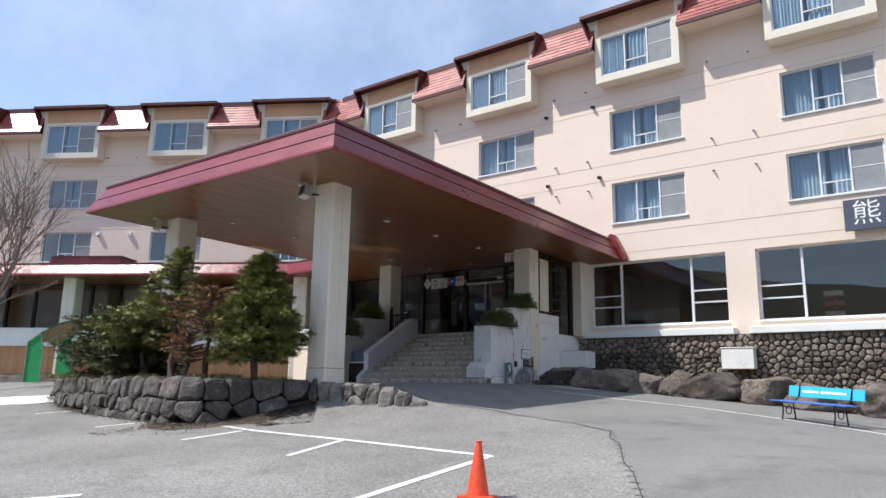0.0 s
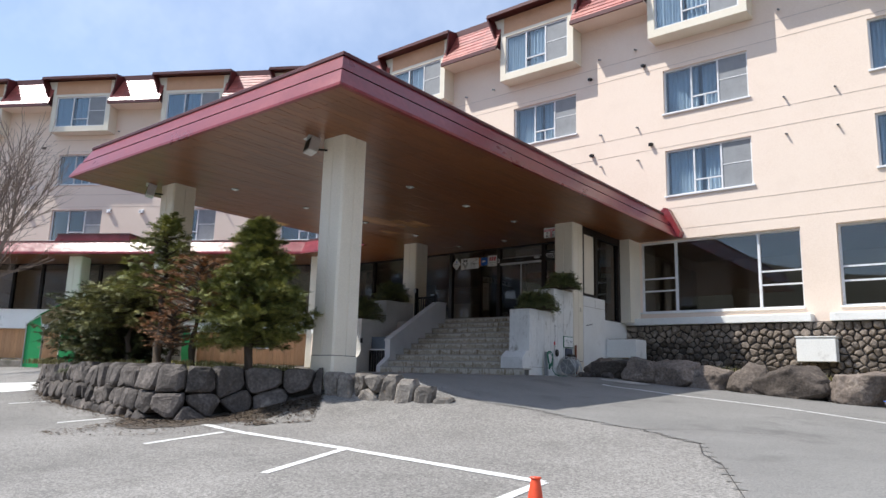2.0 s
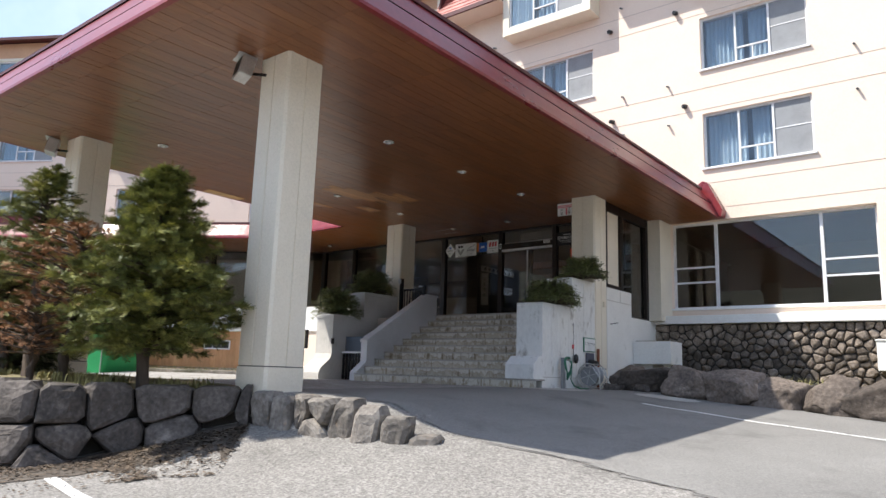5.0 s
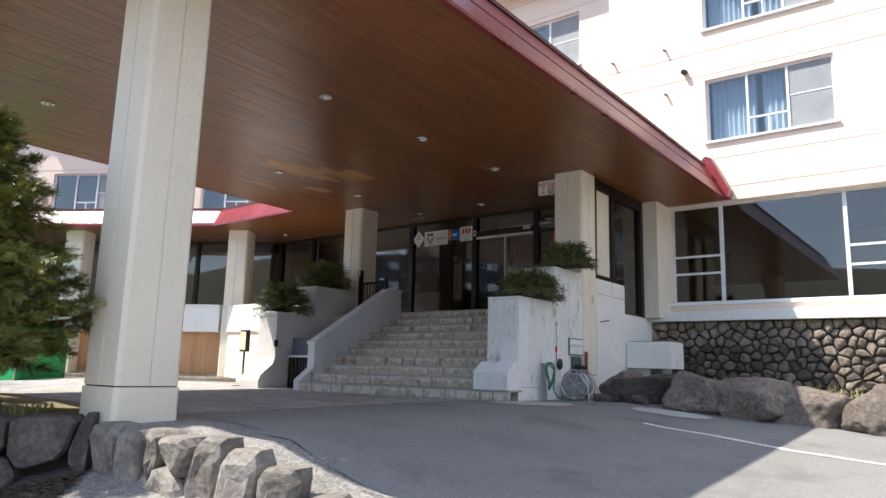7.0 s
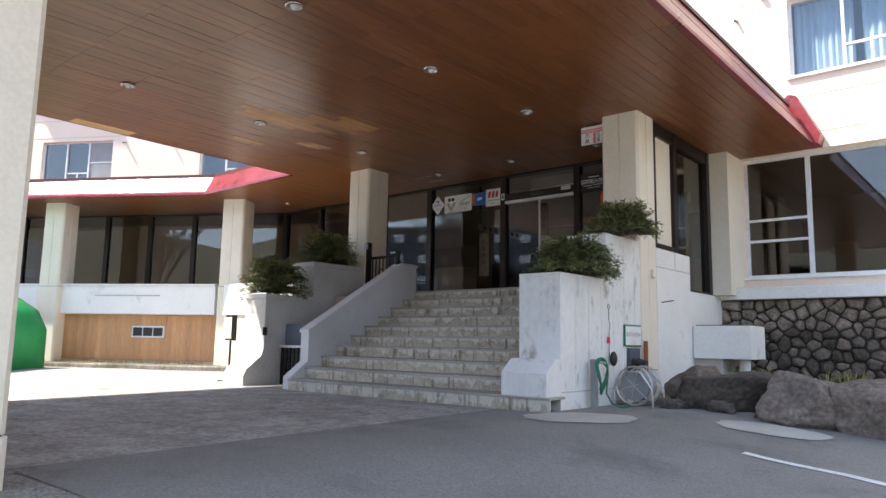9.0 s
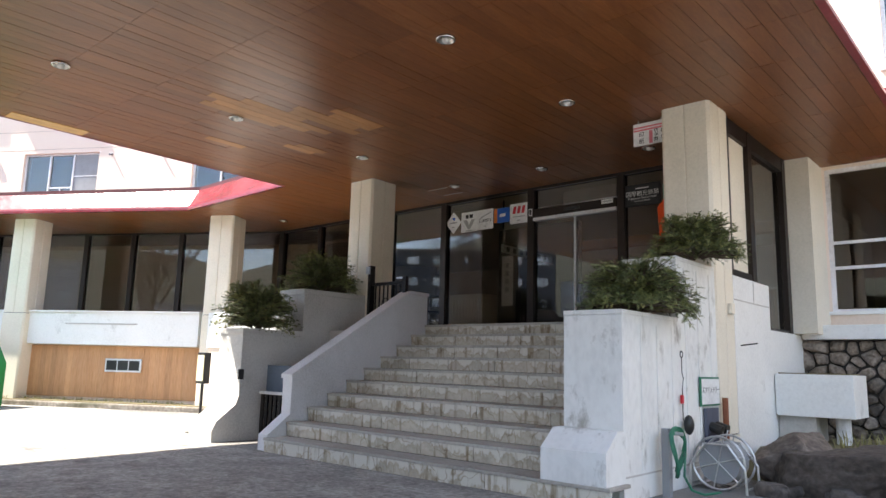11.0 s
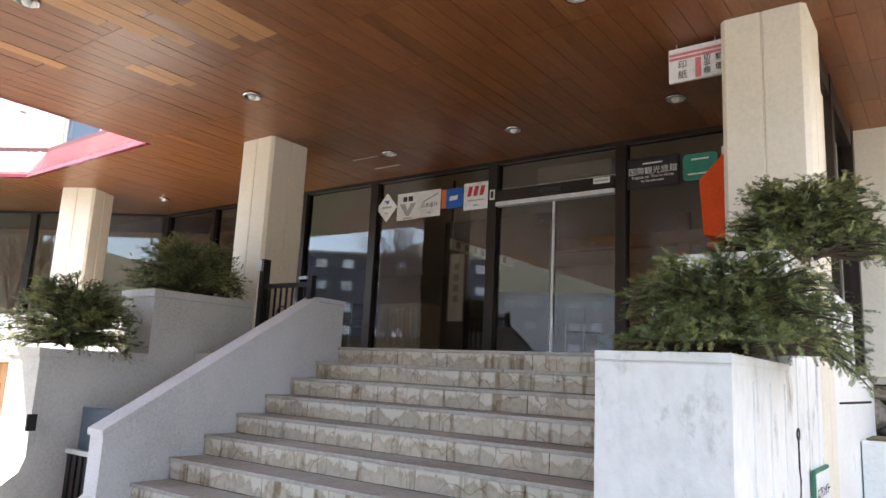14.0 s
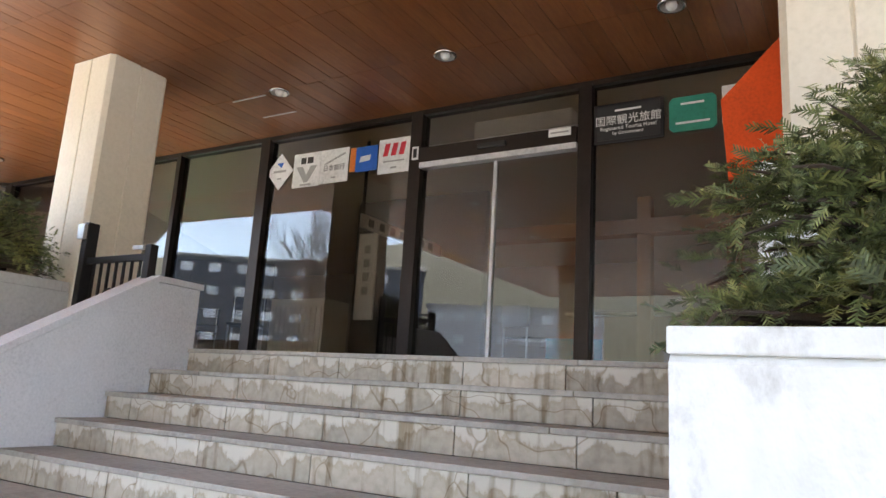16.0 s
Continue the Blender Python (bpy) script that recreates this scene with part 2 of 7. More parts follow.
M["tile"] = mat("red_roof_shingle", (0.40, 0.11, 0.09), 0.33, dark=(0.28, 0.065, 0.055), light=(0.50, 0.18, 0.15), scale=2, fine=20, bump=0.12, island=0.22, spec=0.6)
M["wood"] = mat("varnished_soffit_board", (0.215, 0.078, 0.027), 0.33, dark=(0.155, 0.053, 0.018), light=(0.275, 0.112, 0.040), scale=1.1, fine=7, bump=0.08, island=0.15, stretch=(6, 1, 1), spec=0.5, stain=(0.36, 0.185, 0.075), stain_scale=0.35, stain_at=(0.62, 0.76))
M["wood_pale"] = mat("patched_soffit_board", (0.43, 0.215, 0.088), 0.5, scale=1.1, fine=8, bump=0.08, stretch=(6, 1, 1), island=0.15)
M["wood_bare"] = mat("bare_yellow_board", (0.60, 0.37, 0.16), 0.6, scale=1.1, fine=8, bump=0.08, stretch=(6, 1, 1))
M["wood_panel"] = mat("orange_wood_panelling", (0.50, 0.27, 0.13), 0.65, dark=(0.38, 0.19, 0.085), light=(0.6, 0.35, 0.19), scale=1.0, fine=9, bump=0.1, piece=0.12, stretch=(5, 5, 0.6))
M["frame_dark"] = mat("dark_bronze_frame", (0.030, 0.022, 0.018), 0.4, metal=0.6, scale=2, fine=30, bump=0.05)
M["alu"] = mat("silver_aluminium_frame", (0.66, 0.67, 0.68), 0.4, metal=0.35, scale=2, fine=30, bump=0.04)
M["alu_white"] = mat("white_window_frame", (0.74, 0.74, 0.75), 0.5, scale=2, fine=30, bump=0.04)
M["glass"] = glass_mat("window_glass", (0.80, 0.88, 0.92), 0.85)
M["glass_dark"] = glass_mat("tinted_glass", (0.80, 0.77, 0.72), 0.85)
M["screen"] = mat("insect_screen", (0.26, 0.27, 0.28), 0.7, scale=3, fine=200, bump=0.05)
M["curtain"] = mat("pale_blue_curtain", (0.66, 0.71, 0.77), 0.9, scale=1.5, fine=20, bump=0.1, stretch=(6, 6, 0.3))
M["room"] = mat("dim_room_surface", (0.33, 0.285, 0.235), 0.9, scale=0.8, fine=12, bump=0)
M["planter_white"] = mat("stained_white_planter", (0.74, 0.74, 0.715), 0.78, dark=(0.64, 0.64, 0.62), light=(0.79, 0.79, 0.77), scale=2.2, fine=17, bump=0.9, stain=(0.36, 0.345, 0.31), stain_scale=4.2, stain_at=(0.545, 0.69), bump_dist=0.022, stretch=(1, 1, 0.6))
M["joint_peach"] = mat("facade_groove", (0.55, 0.45, 0.38), 0.9, bump=0)
M["room_floor"] = mat("dim_lobby_floor", (0.24, 0.20, 0.165), 0.35, scale=0.8, fine=12, bump=0)
M["stone"] = mat("dark_lava_stone", (0.090, 0.076, 0.067), 0.88, dark=(0.042, 0.036, 0.032), light=(0.160, 0.138, 0.124), scale=3.0, fine=22, bump=0.9, piece=0.34, stain=(0.30, 0.26, 0.225), stain_scale=2.6, stain_at=(0.58, 0.74), bump_dist=0.03, span=(0.34, 0.66))
M["stone_pale"] = mat("pale_edging_stone", (0.175, 0.156, 0.137), 0.88, dark=(0.085, 0.075, 0.066), light=(0.285, 0.26, 0.23), scale=3.0, fine=22, bump=0.9, piece=0.25, stain=(0.34, 0.22, 0.13), stain_scale=3.4, stain_at=(0.60, 0.78), bump_dist=0.03, span=(0.34, 0.66))
M["stone_wall"] = mat("cobble_wall_stone", (0.150, 0.122, 0.098), 0.88, dark=(0.075, 0.062, 0.052), light=(0.25, 0.21, 0.175), scale=3.5, fine=24, bump=0.7, piece=0.5, bump_dist=0.02, span=(0.36, 0.64))
M["boulder"] = mat("rough_boulder", (0.125, 0.100, 0.083), 0.9, dark=(0.062, 0.050, 0.042), light=(0.20, 0.165, 0.14), scale=1.6, fine=20, bump=0.7, piece=0.45, stain=(0.40, 0.34, 0.28), stain_scale=2.2, stain_at=(0.60, 0.76), bump_dist=0.04, span=(0.36, 0.64))
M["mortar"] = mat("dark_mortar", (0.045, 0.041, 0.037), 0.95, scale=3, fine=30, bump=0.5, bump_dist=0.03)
M["soil"] = mat("dry_grass_soil", (0.17, 0.14, 0.075), 0.95, dark=(0.09, 0.07, 0.04), light=(0.26, 0.24, 0.12), scale=2, fine=40, bump=0.8, bump_dist=0.04)
M["line"] = mat("worn_road_paint", (0.72, 0.72, 0.70), 0.85, dark=(0.5, 0.5, 0.49), light=(0.78, 0.78, 0.76), scale=4, fine=60, bump=0.3, stain=(0.16, 0.155, 0.15), stain_scale=9, stain_at=(0.57, 0.66))
M["patch"] = mat("pale_cement_patch", (0.42, 0.41, 0.38), 0.9, scale=2, fine=50, bump=0.4)
M["bark"] = mat("dark_bark", (0.075, 0.055, 0.04), 0.95, scale=6, fine=40, bump=0.9, bump_dist=0.02, stretch=(1, 1, 0.3))
M["needle"] = mat("fir_needles", (0.165, 0.180, 0.045), 0.6, dark=(0.062, 0.078, 0.022), light=(0.42, 0.40, 0.115), scale=3.0, fine=14, bump=0, island=0.4, span=(0.36, 0.64))
M["needle_dark"] = mat("dark_yew_needles", (0.072, 0.082, 0.026), 0.7, dark=(0.026, 0.034, 0.012), light=(0.19, 0.18, 0.060), scale=2.5, fine=14, bump=0, island=0.4, span=(0.36, 0.64))
M["needle_olive"] = mat("olive_fir_needles", (0.165, 0.165, 0.050), 0.65, dark=(0.060, 0.066, 0.024), light=(0.36, 0.34, 0.115), scale=2.5, fine=14, bump=0, island=0.4, span=(0.36, 0.64))
M["needle_dry"] = mat("withered_needles", (0.26, 0.125, 0.055), 0.85, dark=(0.13, 0.066, 0.036), light=(0.36, 0.19, 0.085), scale=2.5, fine=14, bump=0, island=0.3)
M["needle_yew"] = mat("yew_shrub_needles", (0.115, 0.140, 0.046), 0.6, dark=(0.038, 0.052, 0.020), light=(0.33, 0.33, 0.115), scale=5, fine=30, bump=0, island=0.45, span=(0.36, 0.64))
M["dirt_shade"] = mat("dirt_and_tree_shade", (0.085, 0.070, 0.056), 0.95, dark=(0.05, 0.042, 0.034), light=(0.15, 0.125, 0.10), scale=3, fine=40, bump=0.7, bump_dist=0.02)
M["litter"] = mat("brown_leaf_litter", (0.105, 0.078, 0.056), 0.95, dark=(0.05, 0.038, 0.03), light=(0.20, 0.15, 0.105), scale=6, fine=70, bump=0, span=(0.36, 0.64), island=0.4)
M["orange"] = mat("orange_plastic", (0.80, 0.085, 0.025), 0.45, scale=2, fine=20, bump=0.04)
M["orange_cloth"] = mat("orange_red_cloth", (0.74, 0.085, 0.012), 0.8, scale=3, fine=60, bump=0.08)
M["green_tarp"] = mat("green_awning_cloth", (0.015, 0.30, 0.085), 0.55, dark=(0.01, 0.23, 0.06), light=(0.03, 0.37, 0.12), scale=1.5, fine=40, bump=0.1)
M["tarp_in"] = mat("awning_lining", (0.42, 0.34, 0.22), 0.8, scale=1.5, fine=40, bump=0.1)
M["blue"] = mat("bright_blue_board", (0.05, 0.48, 0.72), 0.45, scale=2, fine=20, bump=0.05)
M["blue_slat"] = mat("blue_bench_slat", (0.06, 0.14, 0.50), 0.45, scale=2, fine=20, bump=0.05)
M["iron"] = mat("black_iron", (0.022, 0.02, 0.02), 0.5, metal=0.4, scale=4, fine=50, bump=0.1)
M["rust"] = mat("rusty_pipe", (0.25, 0.085, 0.04), 0.8, scale=6, fine=50, bump=0.3)
M["steel"] = mat("galvanised_steel", (0.55, 0.55, 0.54), 0.35, metal=0.8, scale=4, fine=50, bump=0.05)
M["chrome"] = mat("bright_metal_ring", (0.7, 0.7, 0.7), 0.2, metal=1.0, bump=0)
M["hose"] = mat("green_rubber_hose", (0.02, 0.16, 0.09), 0.45, bump=0)
M["black"] = mat("black_plastic", (0.018, 0.018, 0.018), 0.4, bump=0)
M["navy"] = mat("dark_slate_signboard", (0.075, 0.085, 0.12), 0.5, scale=2, fine=20, bump=0.05)
M["sign_white"] = mat("white_sign_face", (0.80, 0.80, 0.79), 0.4, bump=0)
M["ink"] = mat("black_ink", (0.02, 0.02, 0.02), 0.5, bump=0)
M["red_ink"] = mat("red_ink", (0.62, 0.03, 0.05), 0.5, bump=0)
M["pink_ink"] = mat("pink_ink", (0.70, 0.20, 0.24), 0.5, bump=0)
M["blue_ink"] = mat("blue_sign_face", (0.02, 0.13, 0.52), 0.4, bump=0)
M["orange_ink"] = mat("orange_stripe", (0.75, 0.22, 0.05), 0.4, bump=0)
M["green_ink"] = mat("green_plaque", (0.03, 0.27, 0.19), 0.4, bump=0)
M["grey_ink"] = mat("grey_ink", (0.38, 0.38, 0.37), 0.5, bump=0)
M["lamp_glass"] = mat("lantern_panel", (0.72, 0.66, 0.42), 0.5, bump=0)
M["grey_block"] = mat("slate_grey_facade", (0.105, 0.115, 0.135), 0.85, scale=0.4, fine=10, bump=0.1)
M["pane_far"] = mat("far_pale_curtained_window", (0.74, 0.77, 0.80), 0.2, bump=0, piece=0.25)
M["pale_block"] = mat("pale_far_facade", (0.55, 0.55, 0.56), 0.85, scale=0.3, fine=10, bump=0.1)
M["hill"] = mat("wooded_hill", (0.085, 0.088, 0.062), 0.95, scale=0.02, fine=0.3, bump=0.5, bump_dist=3.0, stain=(0.55, 0.57, 0.60), stain_scale=0.025, stain_at=(0.62, 0.7))


# ---------------------------------------------------------------- mesh helpers
def mesh_of(name, bm, material, smooth=False):
    me = bpy.data.meshes.new(name)
    bmesh.ops.recalc_face_normals(bm, faces=bm.faces)
    bm.to_mesh(me)
    bm.free()
    me.materials.append(material)
    if smooth:
        me.polygons.foreach_set("use_smooth", [True] * len(me.polygons))
    return me


def part(name, bm, material, parent=None, label="", smooth=False):
    """One mesh object from a bmesh, under a thing or a part."""
    ob = new(name, mesh_of(name, bm, material, smooth))
    if parent is not None:
        ob.parent = parent
    if label:
        ob["label"] = label
    return ob


def piece(name, me, parent, m):
    """A further object on a shared mesh."""
    ob = new(name, me)
    ob.parent = parent
    ob.matrix_local = m
    return ob


def empty(name, m=None):
    ob = new(name)
    ob.empty_display_size = 0.2
    if m is not None:
        ob.matrix_world = m
    return ob


def box(bm, x0, x1, y0, y1, z0, z1, m=None, bevel=0.0):
    vs = [bm.verts.new((x, y, z)) for z in (z0, z1) for y in (y0, y1) for x in (x0, x1)]
    fs = [bm.faces.new([vs[i] for i in f]) for f in ((0, 2, 3, 1), (4, 5, 7, 6), (0, 1, 5, 4), (2, 6, 7, 3), (0, 4, 6, 2), (1, 3, 7, 5))]
    if bevel:
        es = list({e for v in vs for e in v.link_edges})
        r2 = bmesh.ops.bevel(bm, geom=es, offset=bevel, segments=2, affect="EDGES", profile=0.6)
        vs = list({v for f in r2["faces"] for v in f.verts} | {v for v in vs if v.is_valid})
    if m is not None:
        bmesh.ops.transform(bm, matrix=m, verts=vs)
    return bm


def boxed(x0, x1, y0, y1, z0, z1, m=None, bevel=0.0):
    return box(bmesh.new(), x0, x1, y0, y1, z0, z1, m, bevel)


def prism(bm, pts, a, b, m=None):
    """A solid from a closed outline, extruded along the outline's normal from a to b: points are (u, v), and the solid's axes are (u, v, w)."""
    lo = [bm.verts.new((u, v, a)) for u, v in pts]
    hi = [bm.verts.new((u, v, b)) for u, v in pts]
    k = len(pts)
    bm.faces.new(lo[::-1])
    bm.faces.new(hi)
    for i in range(k):
        bm.faces.new((lo[i], lo[(i + 1) % k], hi[(i + 1) % k], hi[i]))
    if m is not None:
        bmesh.ops.transform(bm, matrix=m, verts=lo + hi)
    return bm


# outline in the y-z plane, extruded along x; outline in x-z, extruded along y
YZ = Matrix(((0, 0, 1, 0), (1, 0, 0, 0), (0, 1, 0, 0), (0, 0, 0, 1)))
XZ = Matrix(((1, 0, 0, 0), (0, 0, 1, 0), (0, 1, 0, 0), (0, 0, 0, 1)))


def rod(bm, p, q, r0, r1=None, sides=8):
    p, q = Vector(p), Vector(q)
    d = (q - p).normalized()
    side = d.cross(Vector((0, 0, 1)) if abs(d.z) < 0.95 else Vector((1, 0, 0))).normalized()
    up = side.cross(d)
    r1 = r0 if r1 is None else r1
    ring = [(math.cos(2 * math.pi * k / sides), math.sin(2 * math.pi * k / sides)) for k in range(sides)]
    lo = [bm.verts.new(p + r0 * (u * side + v * up)) for u, v in ring]
    hi = [bm.verts.new(q + r1 * (u * side + v * up)) for u, v in ring]
    for k in range(sides):
        bm.faces.new((lo[k], lo[(k + 1) % sides], hi[(k + 1) % sides], hi[k]))
    bm.faces.new(lo[::-1])
    bm.faces.new(hi)
    return bm


def sweep(bm, pts, radius, sides=8, closed=False, taper=None):
    """A tube along points."""
    pts = [Vector(p) for p in pts]
    rings = []
    k = len(pts)
    for i, p in enumerate(pts):
        a = pts[(i - 1) % k] if closed or i else p
        b = pts[(i + 1) % k] if closed or i < k - 1 else p
        d = (b - a).normalized()
        side = d.cross(Vector((0, 0, 1)))
        if side.length < 1e-3:
            side = d.cross(Vector((1, 0, 0)))
        side.normalize()
        up = side.cross(d)
        rr = radius if taper is None else radius + (taper - radius) * i / (k - 1)
        rings.append([bm.verts.new(p + rr * (math.cos(t) * side + math.sin(t) * up)) for t in [j * 2 * math.pi / sides for j in range(sides)]])
    for i in range(k if closed else k - 1):
        a, b = rings[i], rings[(i + 1) % k]
        for j in range(sides):
            bm.faces.new((a[j], a[(j + 1) % sides], b[(j + 1) % sides], b[j]))
    return bm


def smoothstep(a, b, v):
    t = min(1.0, max(0.0, (v - a) / (b - a)))
    return t * t * (3 - 2 * t)


def ground_z(x, y):
    """The yard climbs gently to a drive, which tilts towards its outer side, and to a level forecourt under the porch roof."""
    yard = 0.25 + 0.09 * min(12.0, max(-4.0, y))
    drive = 1.18 - 0.075 * (max(-10.6, min(4.0, x)) + 4.84) + 0.042 * (min(21.0, max(6.0, y)) - 10.2)
    z = yard + (min(1.87, drive) - yard) * smoothstep(8.7, 11.4, y)
    court = min(1.87, 1.80 + 0.012 * (y - 10.5))
    side = smoothstep(-8.0, -10.4, x) * (1 - smoothstep(-17.2, -19.5, x))
    edge = smoothstep(-9.4, -8.2, x)
    z += max(0.0, court - z) * max(side, 0.78 * smoothstep(-8.6, -9.3, x) * (1 - smoothstep(-10.4, -11.0, x)) * (1 - smoothstep(10.8, 13.0, y))) * smoothstep(10.30, 10.52 + 1.8 * edge * smoothstep(-8.9, -8.2, x), y)
    far = smoothstep(-17.2, -19.5, x)
    z += (min(1.87, 1.0 + 0.055 * y) - z) * far * smoothstep(8.0, 14.0, y)
    return z


# ---------------------------------------------------------------- ground
def axis(fine_lo, fine_hi, step, far):
    """Coordinates that are close within a stretch and wider out to the horizon."""
    vals = list(np.arange(fine_lo, fine_hi + 1e-6, step))
    d, lo, hi = step, vals[0], vals[-1]
    while hi < far:
        d *= 1.45
        lo, hi = lo - d, hi + d
        vals = [lo, *vals, hi]
    return vals


gx, gy = axis(-34, 10, 0.25, 1500), axis(-4, 24, 0.25, 1500)
verts = [(x, y, ground_z(x, y)) for y in gy for x in gx]
nx = len(gx)
faces = [(j * nx + i, j * nx + i + 1, (j + 1) * nx + i + 1, (j + 1) * nx + i) for j in range(len(gy) - 1) for i in range(nx - 1)]
me = bpy.data.meshes.new("ground")
me.from_pydata(verts, [], faces)
me.materials.append(M["asphalt"])
me.polygons.foreach_set("use_smooth", [True] * len(me.polygons))
ground = tagged(new("ground", me), "worn grey asphalt yard sloping up to the entrance", "ground", kind="structure")


def strip(pts, width, lift=0.006):
    """A painted band that follows the ground."""
    bm = bmesh.new()
    path = []
    for (x0, y0), (x1, y1) in zip(pts, pts[1:]):
        k = max(2, int(math.hypot(x1 - x0, y1 - y0) / 0.2))
        path += [(x0 + (x1 - x0) * i / k, y0 + (y1 - y0) * i / k) for i in range(k)]
    path.append(pts[-1])
    rows = []
    for i, (x, y) in enumerate(path):
        a, b = path[max(0, i - 1)], path[min(len(path) - 1, i + 1)]
        d = math.hypot(b[0] - a[0], b[1] - a[1])
        sx, sy = -(b[1] - a[1]) / d, (b[0] - a[0]) / d
        wob = width * (1 + 0.18 * noise.noise((x * 3, y * 3, 1)))
        rows.append([bm.verts.new((x + sx * s * wob, y + sy * s * wob, ground_z(x + sx * s * wob, y + sy * s * wob) + lift)) for s in (-0.5, 0, 0.5)])
    for a, b in zip(rows, rows[1:]):
        bm.faces.new((a[0], a[1], b[1], b[0]))
        bm.faces.new((a[1], a[2], b[2], b[1]))
    return bm


for pts in ([(-11.15, 8.22), (-10.0, 8.0), (-9.4, 7.93), (-7.55, 7.77), (-4.76, 7.44)], [(-4.76, 7.44), (-4.66, 5.08), (-4.55, 3.2)], [(-7.52, 7.72), (-7.22, 6.42)],
            [(-10.02, 7.86), (-10.06, 6.76)], [(-13.23, 8.02), (-13.48, 7.15)], [(-17.68, 8.75), (-18.08, 8.09)], [(-7.36, 3.85), (-7.75, 3.42)]):
    tagged(part("parking_line", strip(pts, 0.11), M["line"]), "worn white painted parking line on the asphalt", "road marking", "parking lines", "structure")


# ---------------------------------------------------------------- facades
WALL_R = Matrix.Translation((0, 22.55, 0))
BEND = (-22.8, 22.55)
WALL_L = Matrix.Translation((*BEND, 0)) @ Matrix.Rotation(radians(30), 4, "Z")
T30 = math.tan(radians(15))


def wall_mesh(x0, x1, z0, z1, y0, y1, holes):
    """A wall in its own frame, with openings (x0, x1, z0, z1) that go through it."""
    bm = bmesh.new()
    xs = sorted({x0, x1, *(h[0] for h in holes), *(h[1] for h in holes)})
    for a, b in zip(xs, xs[1:]):
        cut = sorted((h[2], h[3]) for h in holes if h[0] <= a + 1e-6 and h[1] >= b - 1e-6)
        z = z0
        for c, d in cut:
            if c > z:
                box(bm, a, b, y0, y1, z, c)
            z = d
        if z < z1:
            box(bm, a, b, y0, y1, z, z1)
    bmesh.ops.remove_doubles(bm, verts=bm.verts, dist=1e-4)
    return bm


WIN_W, WIN_H = 2.54, 1.45
Z2, Z3, ZD = 7.42, 10.07, 12.68
cols_r = [-20.65 + 5.61 * i for i in range(6)]
cols_l = [-14.72 - 5.58, -14.72, -9.17, -3.6]
holes_r = [(x, x + WIN_W, z, z + WIN_H) for x in cols_r for z in (Z2, Z3)]
big_r = [(-10.35, -5.77, 3.86, 6.06), (-4.90, 0.3, 3.86, 6.06), (1.1, 5.7, 3.86, 6.06)]
holes_l = [(x, x + WIN_W, z, z + WIN_H) for x in cols_l for z in (Z2, Z3)]

wall_r = part("wall_north", wall_mesh(-22.8, 12, 3.44, 14.3, 0, 0.32, holes_r + big_r + [(-22.6, -11.0, 3.445, 6.055)]), M["peach"])
wall_r.matrix_world = WALL_R
tagged(wall_r, "peach rendered hotel facade with rows of windows", "wall", kind="structure")
wall_l = part("wall_west", wall_mesh(-24, -0.0, 1.0, 14.3, 0, 0.32, holes_l), M["peach"])
wall_l.matrix_world = WALL_L
tagged(wall_l, "peach rendered hotel wing with rows of windows", "wall", kind="structure")

# shallow ledges that band the facade
for wall, a, b in ((wall_r, -22.75, 12), (wall_l, -24, -0.05)):
    for z in (6.36, 7.02, 8.99, 9.56, 11.64, 12.2):
        bm = boxed(a, b, -0.006, 0.0, z, z + 0.014)
        o = part("facade_joint", bm, M["joint_peach"], wall)


# ---------------------------------------------------------------- windows
def curtain_mesh(x0, x1, z0, z1, y, folds, seed):
    rnd = random.Random(seed)
    bm = bmesh.new()
    k = folds * 6
    rows = []
    ph = rnd.random() * 6
    for z in (z0, (z0 + z1) / 2, z1):
        rows.append([bm.verts.new((x0 + (x1 - x0) * i / k, y + 0.035 * math.sin(i * 2 * math.pi / 6 + ph + 0.4 * math.sin(i * 0.7)), z)) for i in range(k + 1)])
    for a, b in zip(rows, rows[1:]):
        for i in range(k):
            bm.faces.new((a[i], a[i + 1], b[i + 1], b[i]))
    return bm


